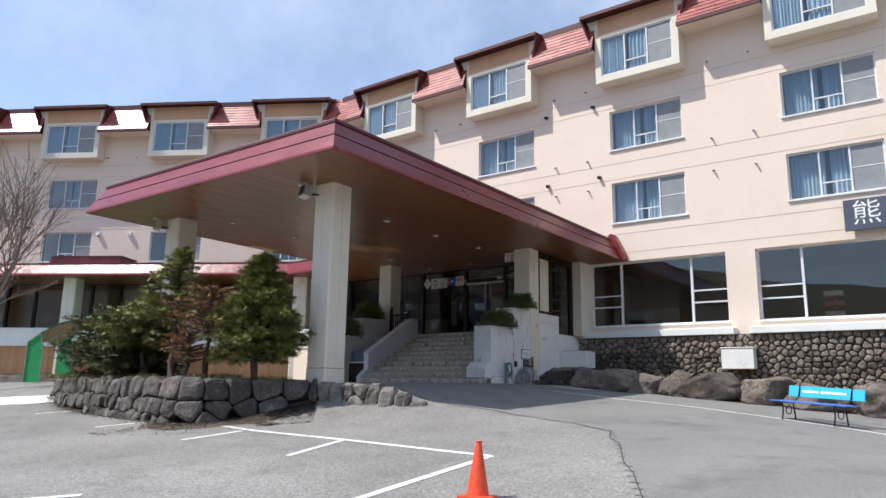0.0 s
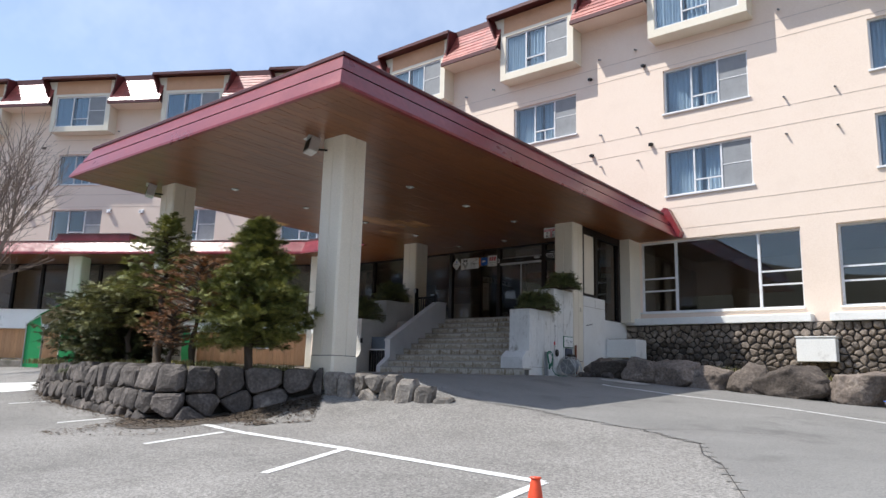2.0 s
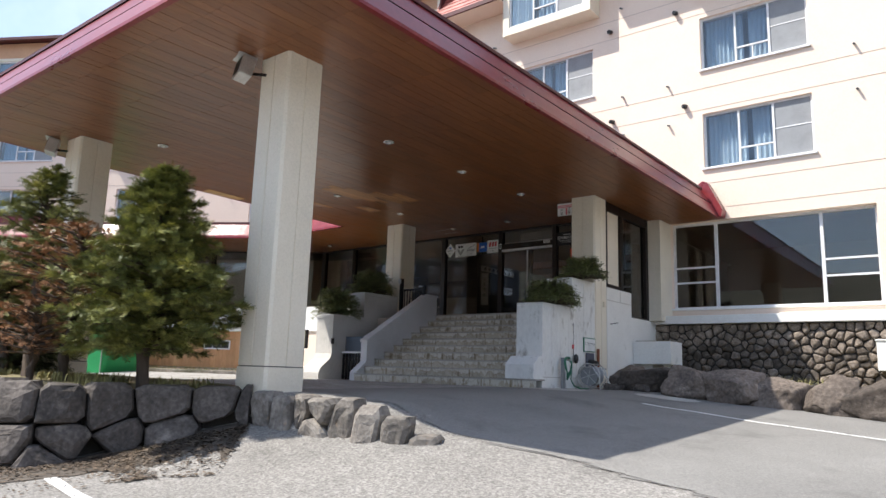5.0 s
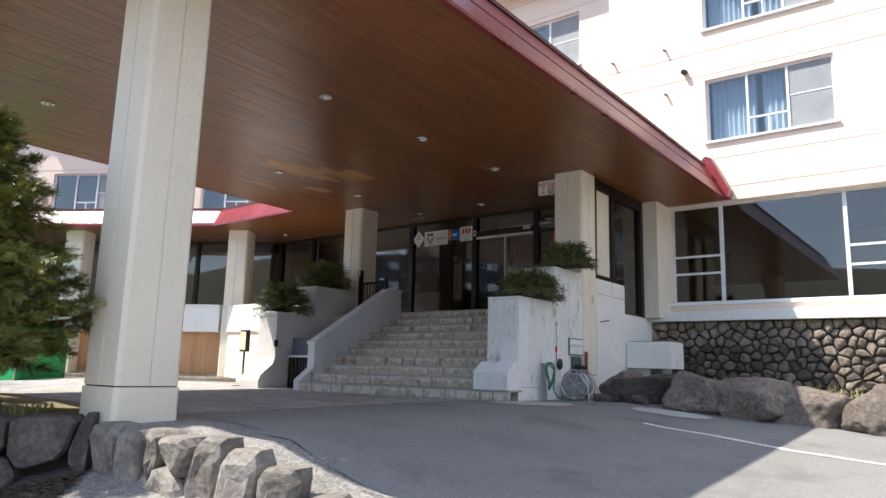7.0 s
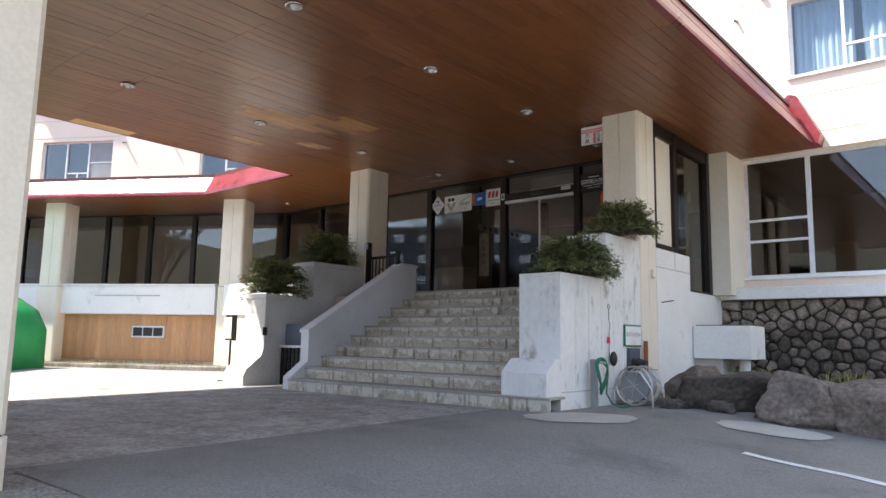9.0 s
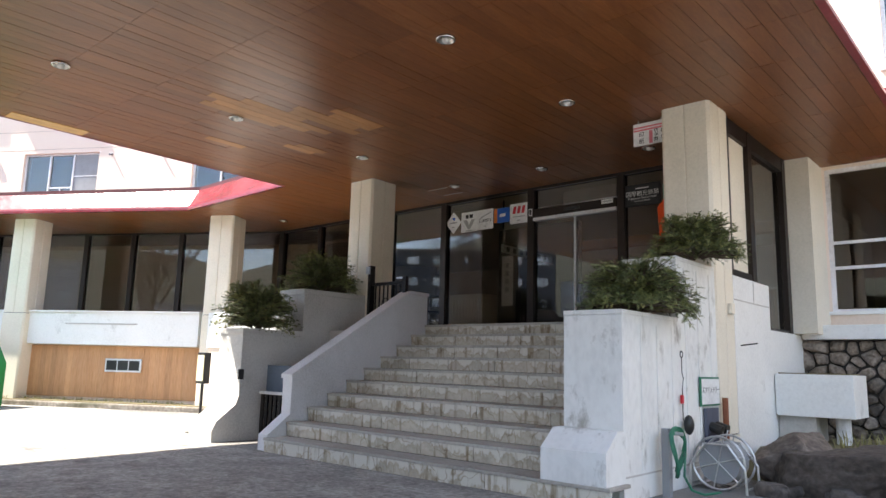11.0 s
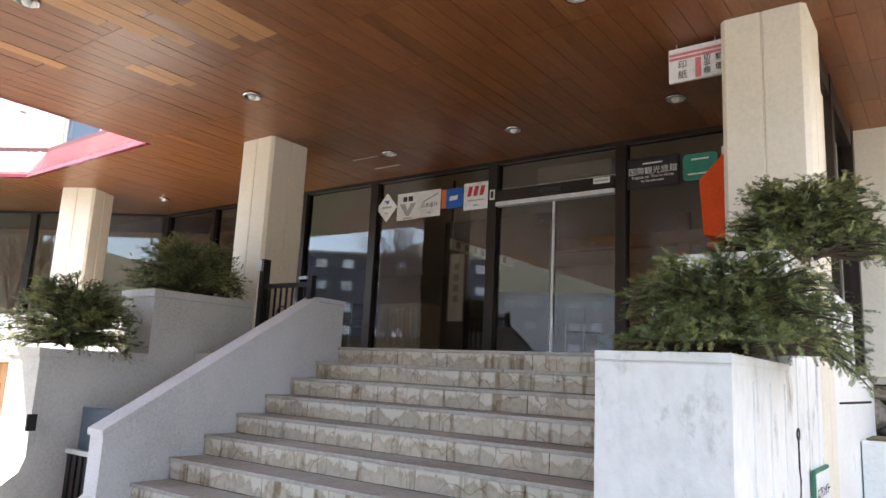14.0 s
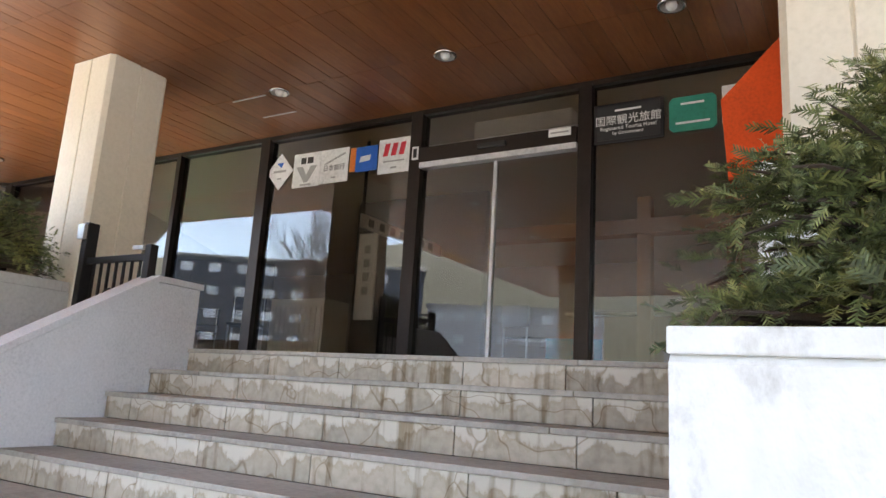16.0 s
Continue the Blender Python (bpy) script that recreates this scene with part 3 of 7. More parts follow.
def window_unit(label, deep=0.14, curtains=True):
    """A three-light window with a fixed pane, a sliding sash with a low rail and an insect screen; its origin is the opening's lower corner."""
    w, h = WIN_W, WIN_H
    win = empty("window")
    tagged(win, label, "window", "hotel room windows", "structure")
    y0, y1 = deep - 0.06, deep
    bm = bmesh.new()
    box(bm, 0, w, y0, y1, 0, 0.05)
    box(bm, 0, w, y0, y1, h - 0.05, h)
    box(bm, 0, 0.05, y0, y1, 0.05, h - 0.05)
    box(bm, w - 0.05, w, y0, y1, 0.05, h - 0.05)
    part("window_frame", bm, M["alu_white"], win)
    part("window_sill", boxed(-0.05, w + 0.05, -0.06, deep - 0.06, -0.05, 0.004, bevel=0.008), M["alu_white"], win)
    for x, t in ((0.86, 0.045), (1.66, 0.05)):
        part("mullion", boxed(x - t / 2, x + t / 2, y0 - 0.012, y1 - 0.002, 0.05, h - 0.05), M["alu_white"], win)
    part("sash_rail", boxed(0.885, 1.635, y0 - 0.006, y1 - 0.004, 0.40, 0.435), M["alu_white"], win)
    part("sash_stile", boxed(1.25, 1.275, y0 - 0.002, y1 - 0.01, 0.05, 0.40), M["alu_white"], win)
    for a, b in ((0.05, 0.84), (0.885, 1.635)):
        p = part("pane", boxed(a, b, y1 - 0.026, y1 - 0.020, 0.05, h - 0.05), M["glass"], win)
        p.visible_shadow = False
    part("insect_screen", boxed(1.685, w - 0.05, y0 + 0.012, y0 + 0.02, 0.05, h - 0.05), M["screen"], win)
    part("screen_rail", boxed(1.685, w - 0.05, y0 + 0.003, y0 + 0.025, 0.74, 0.765), M["alu_white"], win)
    if curtains:
        part("curtain", curtain_mesh(0.03, 0.98, 0.02, h, 0.36, 9, 3), M["curtain"], win, "pale blue gathered curtain")
        part("curtain", curtain_mesh(1.12, 2.5, 0.02, h, 0.36, 11, 5), M["curtain"], win, "pale blue gathered curtain")
    part("room_back", boxed(-0.1, w + 0.1, 1.2, 1.25, -0.2, h + 0.3), M["room"], win)
    return win


first = window_unit("white aluminium three-light window with pale blue curtains")
slots = [(WALL_R, x, z) for x in cols_r for z in (Z2, Z3)] + [(WALL_L, x, Z3) for x in cols_l]
for i, (wm, x, z) in enumerate(slots):
    m = wm @ Matrix.Translation((x, 0, z))
    if i == 0:
        first.matrix_world = m
    else:
        copy_thing(first, m)


bare = window_unit("white aluminium three-light window without curtains, dark inside", curtains=False)
bare.matrix_world = WALL_L @ Matrix.Translation((cols_l[0], 0, Z2))
for x in cols_l[1:]:
    copy_thing(bare, WALL_L @ Matrix.Translation((x, 0, Z2)))


# ---------------------------------------------------------------- dormers and mansard roof
def dormer():
    """A boxed-out dormer with a red metal hood; its origin is the window's lower corner on the wall plane."""
    w, h = WIN_W, WIN_H
    d = empty("dormer")
    tagged(d, "boxed-out dormer window under a dark red metal hood", "dormer", "dormers", "structure")
    f = -0.60
    bm = bmesh.new()
    box(bm, -0.22, 0, f, 0.0, -0.24, h + 0.12)
    box(bm, w, w + 0.22, f, 0.0, -0.24, h + 0.12)
    box(bm, 0, w, f, 0.0, -0.24, 0)
    box(bm, 0, w, f, 0.0, h, h + 0.12)
    part("surround", bm, M["cream"], d, "cream painted box surround")
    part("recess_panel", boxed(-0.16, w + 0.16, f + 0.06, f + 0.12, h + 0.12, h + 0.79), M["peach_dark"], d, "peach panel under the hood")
    # hood: a top slab that overhangs, and two leaning cheeks
    bm = bmesh.new()
    prism(bm, [(f - 0.36, h + 0.76), (f - 0.36, h + 0.88), (0.35, h + 1.10), (0.35, h + 0.98)], -0.62, w + 0.62, YZ)
    part("hood", bm, M["red_dark"], d, "dark red metal hood")
    for s in (-1, 1):
        bm = bmesh.new()
        x = -0.24 if s < 0 else w + 0.24
        v = [bm.verts.new(c) for c in ((x, f - 0.04, h - 0.42), (x, -0.10, h - 0.42), (x + s * 0.36, 0.3, h + 1.0), (x + s * 0.36, f - 0.34, h + 0.80))]
        q = [bm.verts.new(c.co + Vector((s * 0.06, 0, 0.0))) for c in v]
        bm.faces.new(v)
        bm.faces.new(q[::-1])
        for i in range(4):
            bm.faces.new((v[i], q[i], q[(i + 1) % 4], v[(i + 1) % 4]))
        part("cheek", bm, M["red_dark"], d)
        bm = bmesh.new()
        x -= s * 0.02
        v = [bm.verts.new(c) for c in ((x, f + 0.05, h + 0.1), (x + s * 0.32, f + 0.05, h + 0.78), (x - s * 0.1, f + 0.05, h + 0.78), (x - s * 0.1, f + 0.05, h + 0.1))]
        q = [bm.verts.new(c.co + Vector((0, 0.05, 0))) for c in v]
        bm.faces.new(v)
        bm.faces.new(q[::-1])
        for i in range(4):
            bm.faces.new((v[i], q[i], q[(i + 1) % 4], v[(i + 1) % 4]))
        part("recess_side", bm, M["cream"], d)
    y0, y1 = f + 0.05, f + 0.11
    bm = bmesh.new()
    box(bm, 0, w, y0, y1, 0, 0.05)
    box(bm, 0, w, y0, y1, h - 0.05, h)
    box(bm, 0, 0.05, y0, y1, 0.05, h - 0.05)
    box(bm, w - 0.05, w, y0, y1, 0.05, h - 0.05)
    part("window_frame", bm, M["alu_white"], d)
    for x, t in ((0.86, 0.045), (1.66, 0.05)):
        part("mullion", boxed(x - t / 2, x + t / 2, y0 - 0.012, y1 - 0.002, 0.05, h - 0.05), M["alu_white"], d)
    part("sash_rail", boxed(0.885, 1.635, y0 - 0.006, y1 - 0.004, 0.36, 0.395), M["alu_white"], d)
    for a, b in ((0.05, 0.84), (0.885, 1.635)):
        p = part("pane", boxed(a, b, y1 - 0.026, y1 - 0.020, 0.05, h - 0.05), M["glass"], d)
        p.visible_shadow = False
    part("insect_screen", boxed(1.685, w - 0.05, y0 + 0.012, y0 + 0.02, 0.05, h - 0.05), M["screen"], d)
    part("screen_rail", boxed(1.685, w - 0.05, y0 + 0.003, y0 + 0.025, 0.74, 0.765), M["alu_white"], d)
    part("curtain", curtain_mesh(0.03, 0.9, 0.02, h, -0.47, 9, 8), M["curtain"], d, "pale blue gathered curtain")
    part("curtain", curtain_mesh(1.0, 2.5, 0.02, h, -0.47, 11, 9), M["curtain"], d, "pale blue gathered curtain")
    return d


first = dormer()
slots = [(WALL_R, x) for x in cols_r] + [(WALL_L, x) for x in cols_l]
for i, (wm, x) in enumerate(slots):
    m = wm @ Matrix.Translation((x, 0, ZD))
    if i == 0:
        first.matrix_world = m
    else:
        copy_thing(first, m)


def mansard(a, b, cut_a, cut_b, gaps):
    """Courses of metal shingles on a steep roof; cut: how far the courses run past the end for each metre back (a valley)."""
    bm = bmesh.new()
    rnd = random.Random(4)
    n = 9
    for k in range(n):
        t0, t1 = k / n, (k + 1) / n
        ya, yb = -0.86 + 0.56 * t0, -0.86 + 0.56 * t1
        za, zb = 13.72 + 1.42 * t0, 13.72 + 1.42 * t1
        x = a + cut_a * ya - rnd.random() * 0.6
        end = b + cut_b * ya
        x = max(x, a + cut_a * ya)
        while x < end:
            x2 = min(end, x + 0.62)
            hit_gap = [g for g in gaps if x < g[1] and x2 > g[0]]
            if hit_gap:
                g = hit_gap[0]
                if x < g[0] - 0.02:
                    x2 = g[0]
                else:
                    x = g[1]
                    continue
            q = [(x + 0.004, ya - 0.022, za), (x2 - 0.004, ya - 0.022, za), (x2 - 0.004, yb + 0.01, zb + 0.02), (x + 0.004, yb + 0.01, zb + 0.02)]
            v = [bm.verts.new(c) for c in q]
            w = [bm.verts.new((c[0], c[1] + 0.04, c[2])) for c in q]
            bm.faces.new(v)
            bm.faces.new((v[0], w[0], w[1], v[1]))
            bm.faces.new((v[0], v[3], w[3], w[0]))
            bm.faces.new((v[1], w[1], w[2], v[2]))
            x = x2
    return bm


for wm, a, b, ca, cb, nm, cs in ((WALL_R, -22.8, 12, -T30, 0, "roof_north", cols_r), (WALL_L, -24, 0, 0, T30, "roof_west", cols_l)):
    gaps = [(x - 0.24, x + WIN_W + 0.24) for x in cs]
    roof = part(nm, mansard(a, b, ca, cb, gaps), M["tile"])
    roof.matrix_world = wm
    tagged(roof, "steep red metal shingle roof between the dormers", "roof", kind="structure")
    lo, hi = a + 0.27 * (ca != 0), b - 0.27 * (cb != 0)
    ends = [lo, *[v for g in sorted(gaps) for v in g], hi]
    for p, q in zip(ends[::2], ends[1::2]):
        if q - p > 0.1:
            part("eave_board", boxed(p, q, -0.89, -0.82, 13.62, 13.76), M["red_dark"], roof)
            part("eave_soffit", boxed(p, q, -0.82, -0.003, 13.64, 13.68), M["peach"], roof)
    bm = bmesh.new()
    box(bm, a + 0.3 * (ca != 0), b - 0.3 * (cb != 0), -0.36, 9.0, 15.02, 15.14)
    box(bm, a + 0.3 * (ca != 0), b - 0.3 * (cb != 0), -0.42, -0.36, 14.9, 15.14)
    part("roof_deck", bm, M["red_dark"], roof)
    part("roof_underside", boxed(a + 0.2 * (ca != 0), b - 0.2 * (cb != 0), 0.33, 9.0, 13.8, 13.9), M["room"], roof)

# closing walls behind the facades
bm = bmesh.new()
box(bm, -22.8, 12, 9.0, 9.2, 1.0, 15.5)
o = part("wall_back", bm, M["room"])
o.matrix_world = WALL_R
tagged(o, "plain back wall of the hotel", "wall", kind="structure")
o = part("wall_back", boxed(-24, 4, 9.0, 9.2, 1.0, 15.5), M["room"])
o.matrix_world = WALL_L
tagged(o, "plain back wall of the hotel wing", "wall", kind="structure")
o = part("wall_east", boxed(12, 12.3, 22.55, 31.7, 0.5, 15.5), M["peach"])
tagged(o, "peach end wall of the hotel", "wall", kind="structure")

# ---------------------------------------------------------------- canopy
CX0, CX1, CY0, CY1, SOF = -18.12, -9.05, 8.73, 22.40, 6.06
PROFILE = [(0.07, -0.004), (0.0, 0.0), (0.0, 0.045), (0.145, 0.335)]
GROOVE = [(0.145, 0.335), (0.195, 0.345), (0.195, 0.37), (0.165, 0.37)]
PROFILE_UP = [(0.165, 0.37), (0.175, 0.38), (0.325, 0.685)]
CAP = [(0.30, 0.68), (0.30, 0.735), (0.345, 0.755), (0.385, 0.80), (0.60, 0.81)]


def fascia(bm, path, prof, closed_ends=True):
    """A moulding swept along a plan line; the profile runs from the outer lip inwards (to the left of the walking direction) and up."""
    rows = []
    k = len(path)
    for i, p in enumerate(path):
        p = Vector((*p, 0))
        a = Vector((*path[max(0, i - 1)], 0))
        b = Vector((*path[min(k - 1, i + 1)], 0))
        d0 = (p - a).normalized() if i else (b - p).normalized()
        d1 = (b - p).normalized() if i < k - 1 else d0
        n0, n1 = Vector((-d0.y, d0.x, 0)), Vector((-d1.y, d1.x, 0))
        n = (n0 + n1).normalized()
        n /= max(0.3, n.dot(n0))
        rows.append([bm.verts.new(p + n * u + Vector((0, 0, SOF + v))) for u, v in prof])
    for a, b in zip(rows, rows[1:]):
        for i in range(len(prof) - 1):
            bm.faces.new((a[i], a[i + 1], b[i + 1], b[i]))
    return bm


porch = empty("porch_roof", Matrix.Translation((0, 0, 0)))
tagged(porch, "wide flat entrance canopy with red metal edge and wooden soffit", "canopy", kind="structure")
edge = [(CX0, 18.30), (CX0, CY0), (CX1, CY0), (CX1, CY1), (CX1 - 0.7, CY1)]
part("edge_trim", fascia(bmesh.new(), edge, PROFILE), M["red"], porch, "red metal edge with two steps", smooth=False)
part("edge_trim", fascia(bmesh.new(), edge, PROFILE_UP), M["red"], porch, "upper red metal edge", smooth=False)
part("edge_groove", fascia(bmesh.new(), edge, GROOVE), M["red_dark"], porch)
part("edge_cap", fascia(bmesh.new(), edge, CAP), M["red_dark"], porch, "dark red capping")
part("roof_deck", boxed(CX0 + 0.44, CX1 - 0.44, CY0 + 0.44, CY1 + 0.1, SOF + 0.70, SOF + 0.80), M["red_dark"], porch)

part("end_stub", prism(bmesh.new(), [(-9.52, 6.90), (-9.40, 7.0), (-9.28, 6.96), (-8.93, 6.22), (-8.97, 6.06), (-9.12, 6.06)], 22.22, 22.52, XZ), M["red"], porch, "red end piece against the facade")
# the red eave of the low wing: along the wing, then square to the canopy
u30 = Vector((math.cos(radians(30)), math.sin(radians(30)), 0))
TURN_P = Vector((-21.48, 18.37, 0))
far = TURN_P - u30 * 19
eave = [(far.x, far.y), (TURN_P.x, TURN_P.y), (CX0 + 0.05, 18.32)]
low_roof = empty("low_roof")
tagged(low_roof, "red metal eave along the low ground-floor wing", "roof", kind="structure")
PROF2 = [(0.06, -0.003), (0.0, 0.0), (0.0, 0.05), (0.02, 0.10), (0.245, 0.48), (0.30, 0.50)]
part("edge_trim", fascia(bmesh.new(), eave, PROF2), M["red_wing"], low_roof, "glossy red metal eave", smooth=False)
part("edge_cap", fascia(bmesh.new(), eave, [(0.28, 0.498), (0.28, 0.57), (0.42, 0.59), (4.2, 0.66)]), M["red_dark"], low_roof)


# soffit boards in one mesh: the boards run along y, with their butt joints in line
def boards(bm, x0, x1, y0, y1, clip=None):
    rnd = random.Random(11)
    x, wdt, ln = x0, 0.152, 0.91
    while x < x1 - 1e-6:
        xe = min(x + wdt, x1)
        y = y0 - (0.91 - 0.42)
        while y < y1:
            a, b = max(y, y0), min(y + ln, y1)
            if clip:
                a = max(a, clip(x))
            if b - a > 0.02:
                z = SOF + rnd.random() * 0.003
                vs = [(x + 0.002, a + 0.002, z), (xe - 0.002, a + 0.002, z), (xe - 0.002, b - 0.002, z), (x + 0.002, b - 0.002, z)]
                v = [bm.verts.new(c) for c in vs]
                w = [bm.verts.new((c[0], c[1], c[2] + 0.012)) for c in vs]
                bm.faces.new(v[::-1])
                for i in range(4):
                    bm.faces.new((v[i], v[(i + 1) % 4], w[(i + 1) % 4], w[i]))
            y += ln
        x = xe
    return bm


bm = boards(bmesh.new(), CX0 + 0.02, CX1 - 0.02, CY0 + 0.02, 22.55)
boards(bm, -24.6, CX0 + 0.02, 18.36, 22.6, lambda x: max(18.36, TURN_P.y - (x - TURN_P.x) * 1.732 - 0.2))
soffit = part("ceiling", bm, M["wood"])
tagged(soffit, "varnished brown wooden board soffit with paler patched boards", "ceiling", kind="structure")
part("soffit_backing", boxed(CX0 + 0.3, CX1 - 0.06, CY0 + 0.06, 22.5, SOF + 0.014, SOF + 0.05), M["joint"], soffit)
part("soffit_backing", boxed(-21.4, CX0 + 0.3, 18.5, 24, SOF + 0.014, SOF + 0.05), M["joint"], soffit)
bm = bmesh.new()
m = Matrix.Translation(TURN_P) @ Matrix.Rotation(radians(30), 4, "Z")
for i in range(125):
    for j in range(4):
        box(bm, -19 + i * 0.152 + 0.003, -19 + (i + 1) * 0.152 - 0.003, 0.02 + j * 0.91, 0.02 + j * 0.91 + 0.906, SOF, SOF + 0.012, m)
part("wing_boards", bm, M["wood"], soffit)
part("soffit_backing", boxed(-19, 0.0, 0.05, 3.5, SOF + 0.014, SOF + 0.05, m), M["joint"], soffit)
# bare and mismatched boards let into the soffit
bm = bmesh.new()
X0 = CX0 + 0.02
for k, y, ln in ((17, 15.22, 1.1), (18, 15.3, 1.4), (19, 15.15, 1.8), (20, 15.5, 0.9), (21, 16.1, 1.1), (22, 16.05, 1.0), (23, 16.5, 0.7), (24, 16.4, 0.8), (13, 16.9, 0.5), (14, 17.0, 0.5), (9, 16.0, 0.6)):
    box(bm, X0 + k * 0.152 + 0.003, X0 + (k + 1) * 0.152 - 0.003, y, y + ln, SOF - 0.002, SOF + 0.006)
part("patch_boards", bm, M["wood_pale"], soffit)
part("bare_board", boxed(-18.05, -17.78, 13.87, 14.85, SOF - 0.006, SOF + 0.004), M["wood_bare"], soffit)


# ---------------------------------------------------------------- columns
def column(z0, band, label):
    """A square column with softened corners, a groove down each face and a plinth."""
    c = empty("column")
    tagged(c, label, "column", "porch columns", "structure")
    h = 0.29
    ch = 0.035
    out = []
    for sx, sy in ((1, 1), (-1, 1), (-1, -1), (1, -1)):
        flip = sx * sy < 0
        pts = [(sx * h, sy * (h - ch)), (sx * (h - ch), sy * h)]
        out += pts[::-1] if flip else pts
    full = []
    for i, p in enumerate(out):
        full.append(p)
        if i % 2 == 1:
            q = out[(i + 1) % len(out)]
            mx, my = (p[0] + q[0]) / 2, (p[1] + q[1]) / 2
            dx, dy = q[0] - p[0], q[1] - p[1]
            ln = math.hypot(dx, dy)
            dx, dy = dx / ln, dy / ln
            nx_, ny_ = -dy, dx
            for a, dpt in ((-0.010, 0), (-0.006, 0.012), (0.006, 0.012), (0.010, 0)):
                full.append((mx + dx * a + nx_ * dpt, my + dy * a + ny_ * dpt))
    bm = prism(bmesh.new(), full, band, SOF)
    part("shaft", bm, M["cream"], c)
    bm = prism(bmesh.new(), [(p[0] * 1.035, p[1] * 1.035) for p in out], z0, band - 0.012)
    part("plinth", bm, M["cream"], c)
    part("joint", boxed(-h + 0.02, h - 0.02, -h + 0.02, h - 0.02, band - 0.012, band), M["joint"], c)
    return c


for x, y, rz, z0, band in ((-10.91, 10.60, 0, 1.15, 2.10), (-16.70, 10.66, 0, 1.3, 2.10), (-10.92, 19.11, 0, 1.8, 2.3), (-16.65, 19.21, 0, 1.8, 2.3)):
    c = column(z0, band, "cream concrete porch column with grooved faces")
    c.matrix_world = pose(x, y, 0, 0, 0, rz)
for k in range(4):
    p = Vector((-21.50, 19.36, 0)) - u30 * (4.98 * k)
    c = column(1.6, 3.9, "cream concrete column of the low wing")
    c.matrix_world = pose(p.x, p.y, 0, 0, 0, 30)


# ---------------------------------------------------------------- stairs
NS, RISE, RUN, SY0, SZ0 = 10, 0.1725, 0.341, 16.31, 1.865
SX0, SX1 = -15.26, -11.22
SKEW = -0.07
stairs = empty("staircase")
tagged(stairs, "ten-step entrance stair faced with veined stone slabs", "stairs", kind="structure")
core = bmesh.new()
for i in range(NS):
    box(core, SX0 + SKEW * i * RUN + 0.01, SX1 - 0.01, SY0 + i * RUN + 0.02, 21.0, SZ0 - 0.2 if i == 0 else SZ0 + (i - 1) * RISE, SZ0 + (i + 1) * RISE - 0.03)
part("stair_core", core, M["joint"], stairs)
rnd = random.Random(5)
for i in range(NS):
    x0, x1 = (SX0, -10.58) if i == 0 else (SX0 + SKEW * i * RUN, SX1)
    xs = [x0]
    x = x0 + 0.25 + rnd.random() * 0.7
    while x < x1 - 0.25:
        xs.append(x)
        x += 0.62 + rnd.random() * 0.35
    xs.append(x1)
    y = SY0 + i * RUN
    for a, b in zip(xs, xs[1:]):
        z0 = SZ0 + i * RISE - (0.12 if i == 0 else 0)
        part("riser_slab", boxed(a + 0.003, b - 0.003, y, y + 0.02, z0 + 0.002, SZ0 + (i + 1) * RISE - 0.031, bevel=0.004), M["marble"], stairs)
    xs = [x0, *[x0 + 0.9 * k + 0.3 + rnd.random() * 0.3 for k in range(int((x1 - x0 - 0.6) / 0.9))], x1]
    for a, b in zip(xs, xs[1:]):
        depth = RUN if i < NS - 1 else 2.0
        part("tread_slab", boxed(a + 0.002, b - 0.002, y - 0.018, y + depth - 0.003, SZ0 + (i + 1) * RISE - 0.031, SZ0 + (i + 1) * RISE, bevel=0.006), M["tread"], stairs)

# landing and lobby floor
FL = SZ0 + NS * RISE
landing = part("landing", boxed(-22.5, -15.33, 19.40, 24.0, FL - 0.12, FL - 0.004), M["tread"])
tagged(landing, "grey stone landing before the entrance doors", "floor", kind="structure")
o = part("landing", boxed(-11.21, -10.8, 19.40, 21.06, FL - 0.12, FL - 0.004), M["tread"])
tagged(o, "grey stone landing beside the entrance doors", "floor", kind="structure")

SLANT = Matrix(((1, SKEW, 0, -SKEW * 16.31), (0, 1, 0, 0), (0, 0, 1, 0), (0, 0, 0, 1)))
# sloping parapet on the stair's open side
bm = prism(bmesh.new(), [(16.36, 1.6), (16.36, 2.06), (16.70, 2.30), (16.70, 2.75), (19.00, 4.05), (19.42, 4.05), (19.42, 1.6)], -15.455, -15.265, SLANT @ YZ)
par = part("parapet", bm, M["slope_conc"])
tagged(par, "pale sloping concrete parapet beside the stair", "parapet", kind="structure")
bm = prism(bmesh.new(), [(16.68, 2.75), (16.68, 2.80), (18.99, 4.10), (19.44, 4.10), (19.44, 4.055), (19.0, 4.055)], -15.475, -15.245, SLANT @ YZ)
part("coping", bm, M["slope_conc"], par)


# ---------------------------------------------------------------- stepped planters beside the stair
pr = empty("stair_planter")
tagged(pr, "white stained concrete planter stepping up to the column", "planter", kind="structure")
bm = bmesh.new()
prism(bm, [(16.64, 1.6), (16.64, 3.433), (16.652, 3.445), (17.80, 3.445), (17.80, 4.065), (18.82, 4.065), (18.82, 1.6)], -11.215, -10.64, YZ)
part("body", bm, M["planter_white"], pr)
for y0, y1, z in ((16.637, 17.79, 3.445), (17.797, 18.815, 4.065)):
    for x0, x1, ya, yb in ((-11.218, -10.637, y0, y0 + 0.10), (-11.218, -10.637, y1 - 0.06, y1), (-11.218, -11.14, y0 + 0.1, y1 - 0.06), (-10.72, -10.637, y0 + 0.1, y1 - 0.06)):
        part("rim", boxed(x0, x1, ya, yb, z, z + 0.04, bevel=0.004), M["planter_white"], pr)
    part("soil", boxed(-11.14, -10.72, y0 + 0.1, y1 - 0.06, z, z + 0.02), M["soil"], pr)
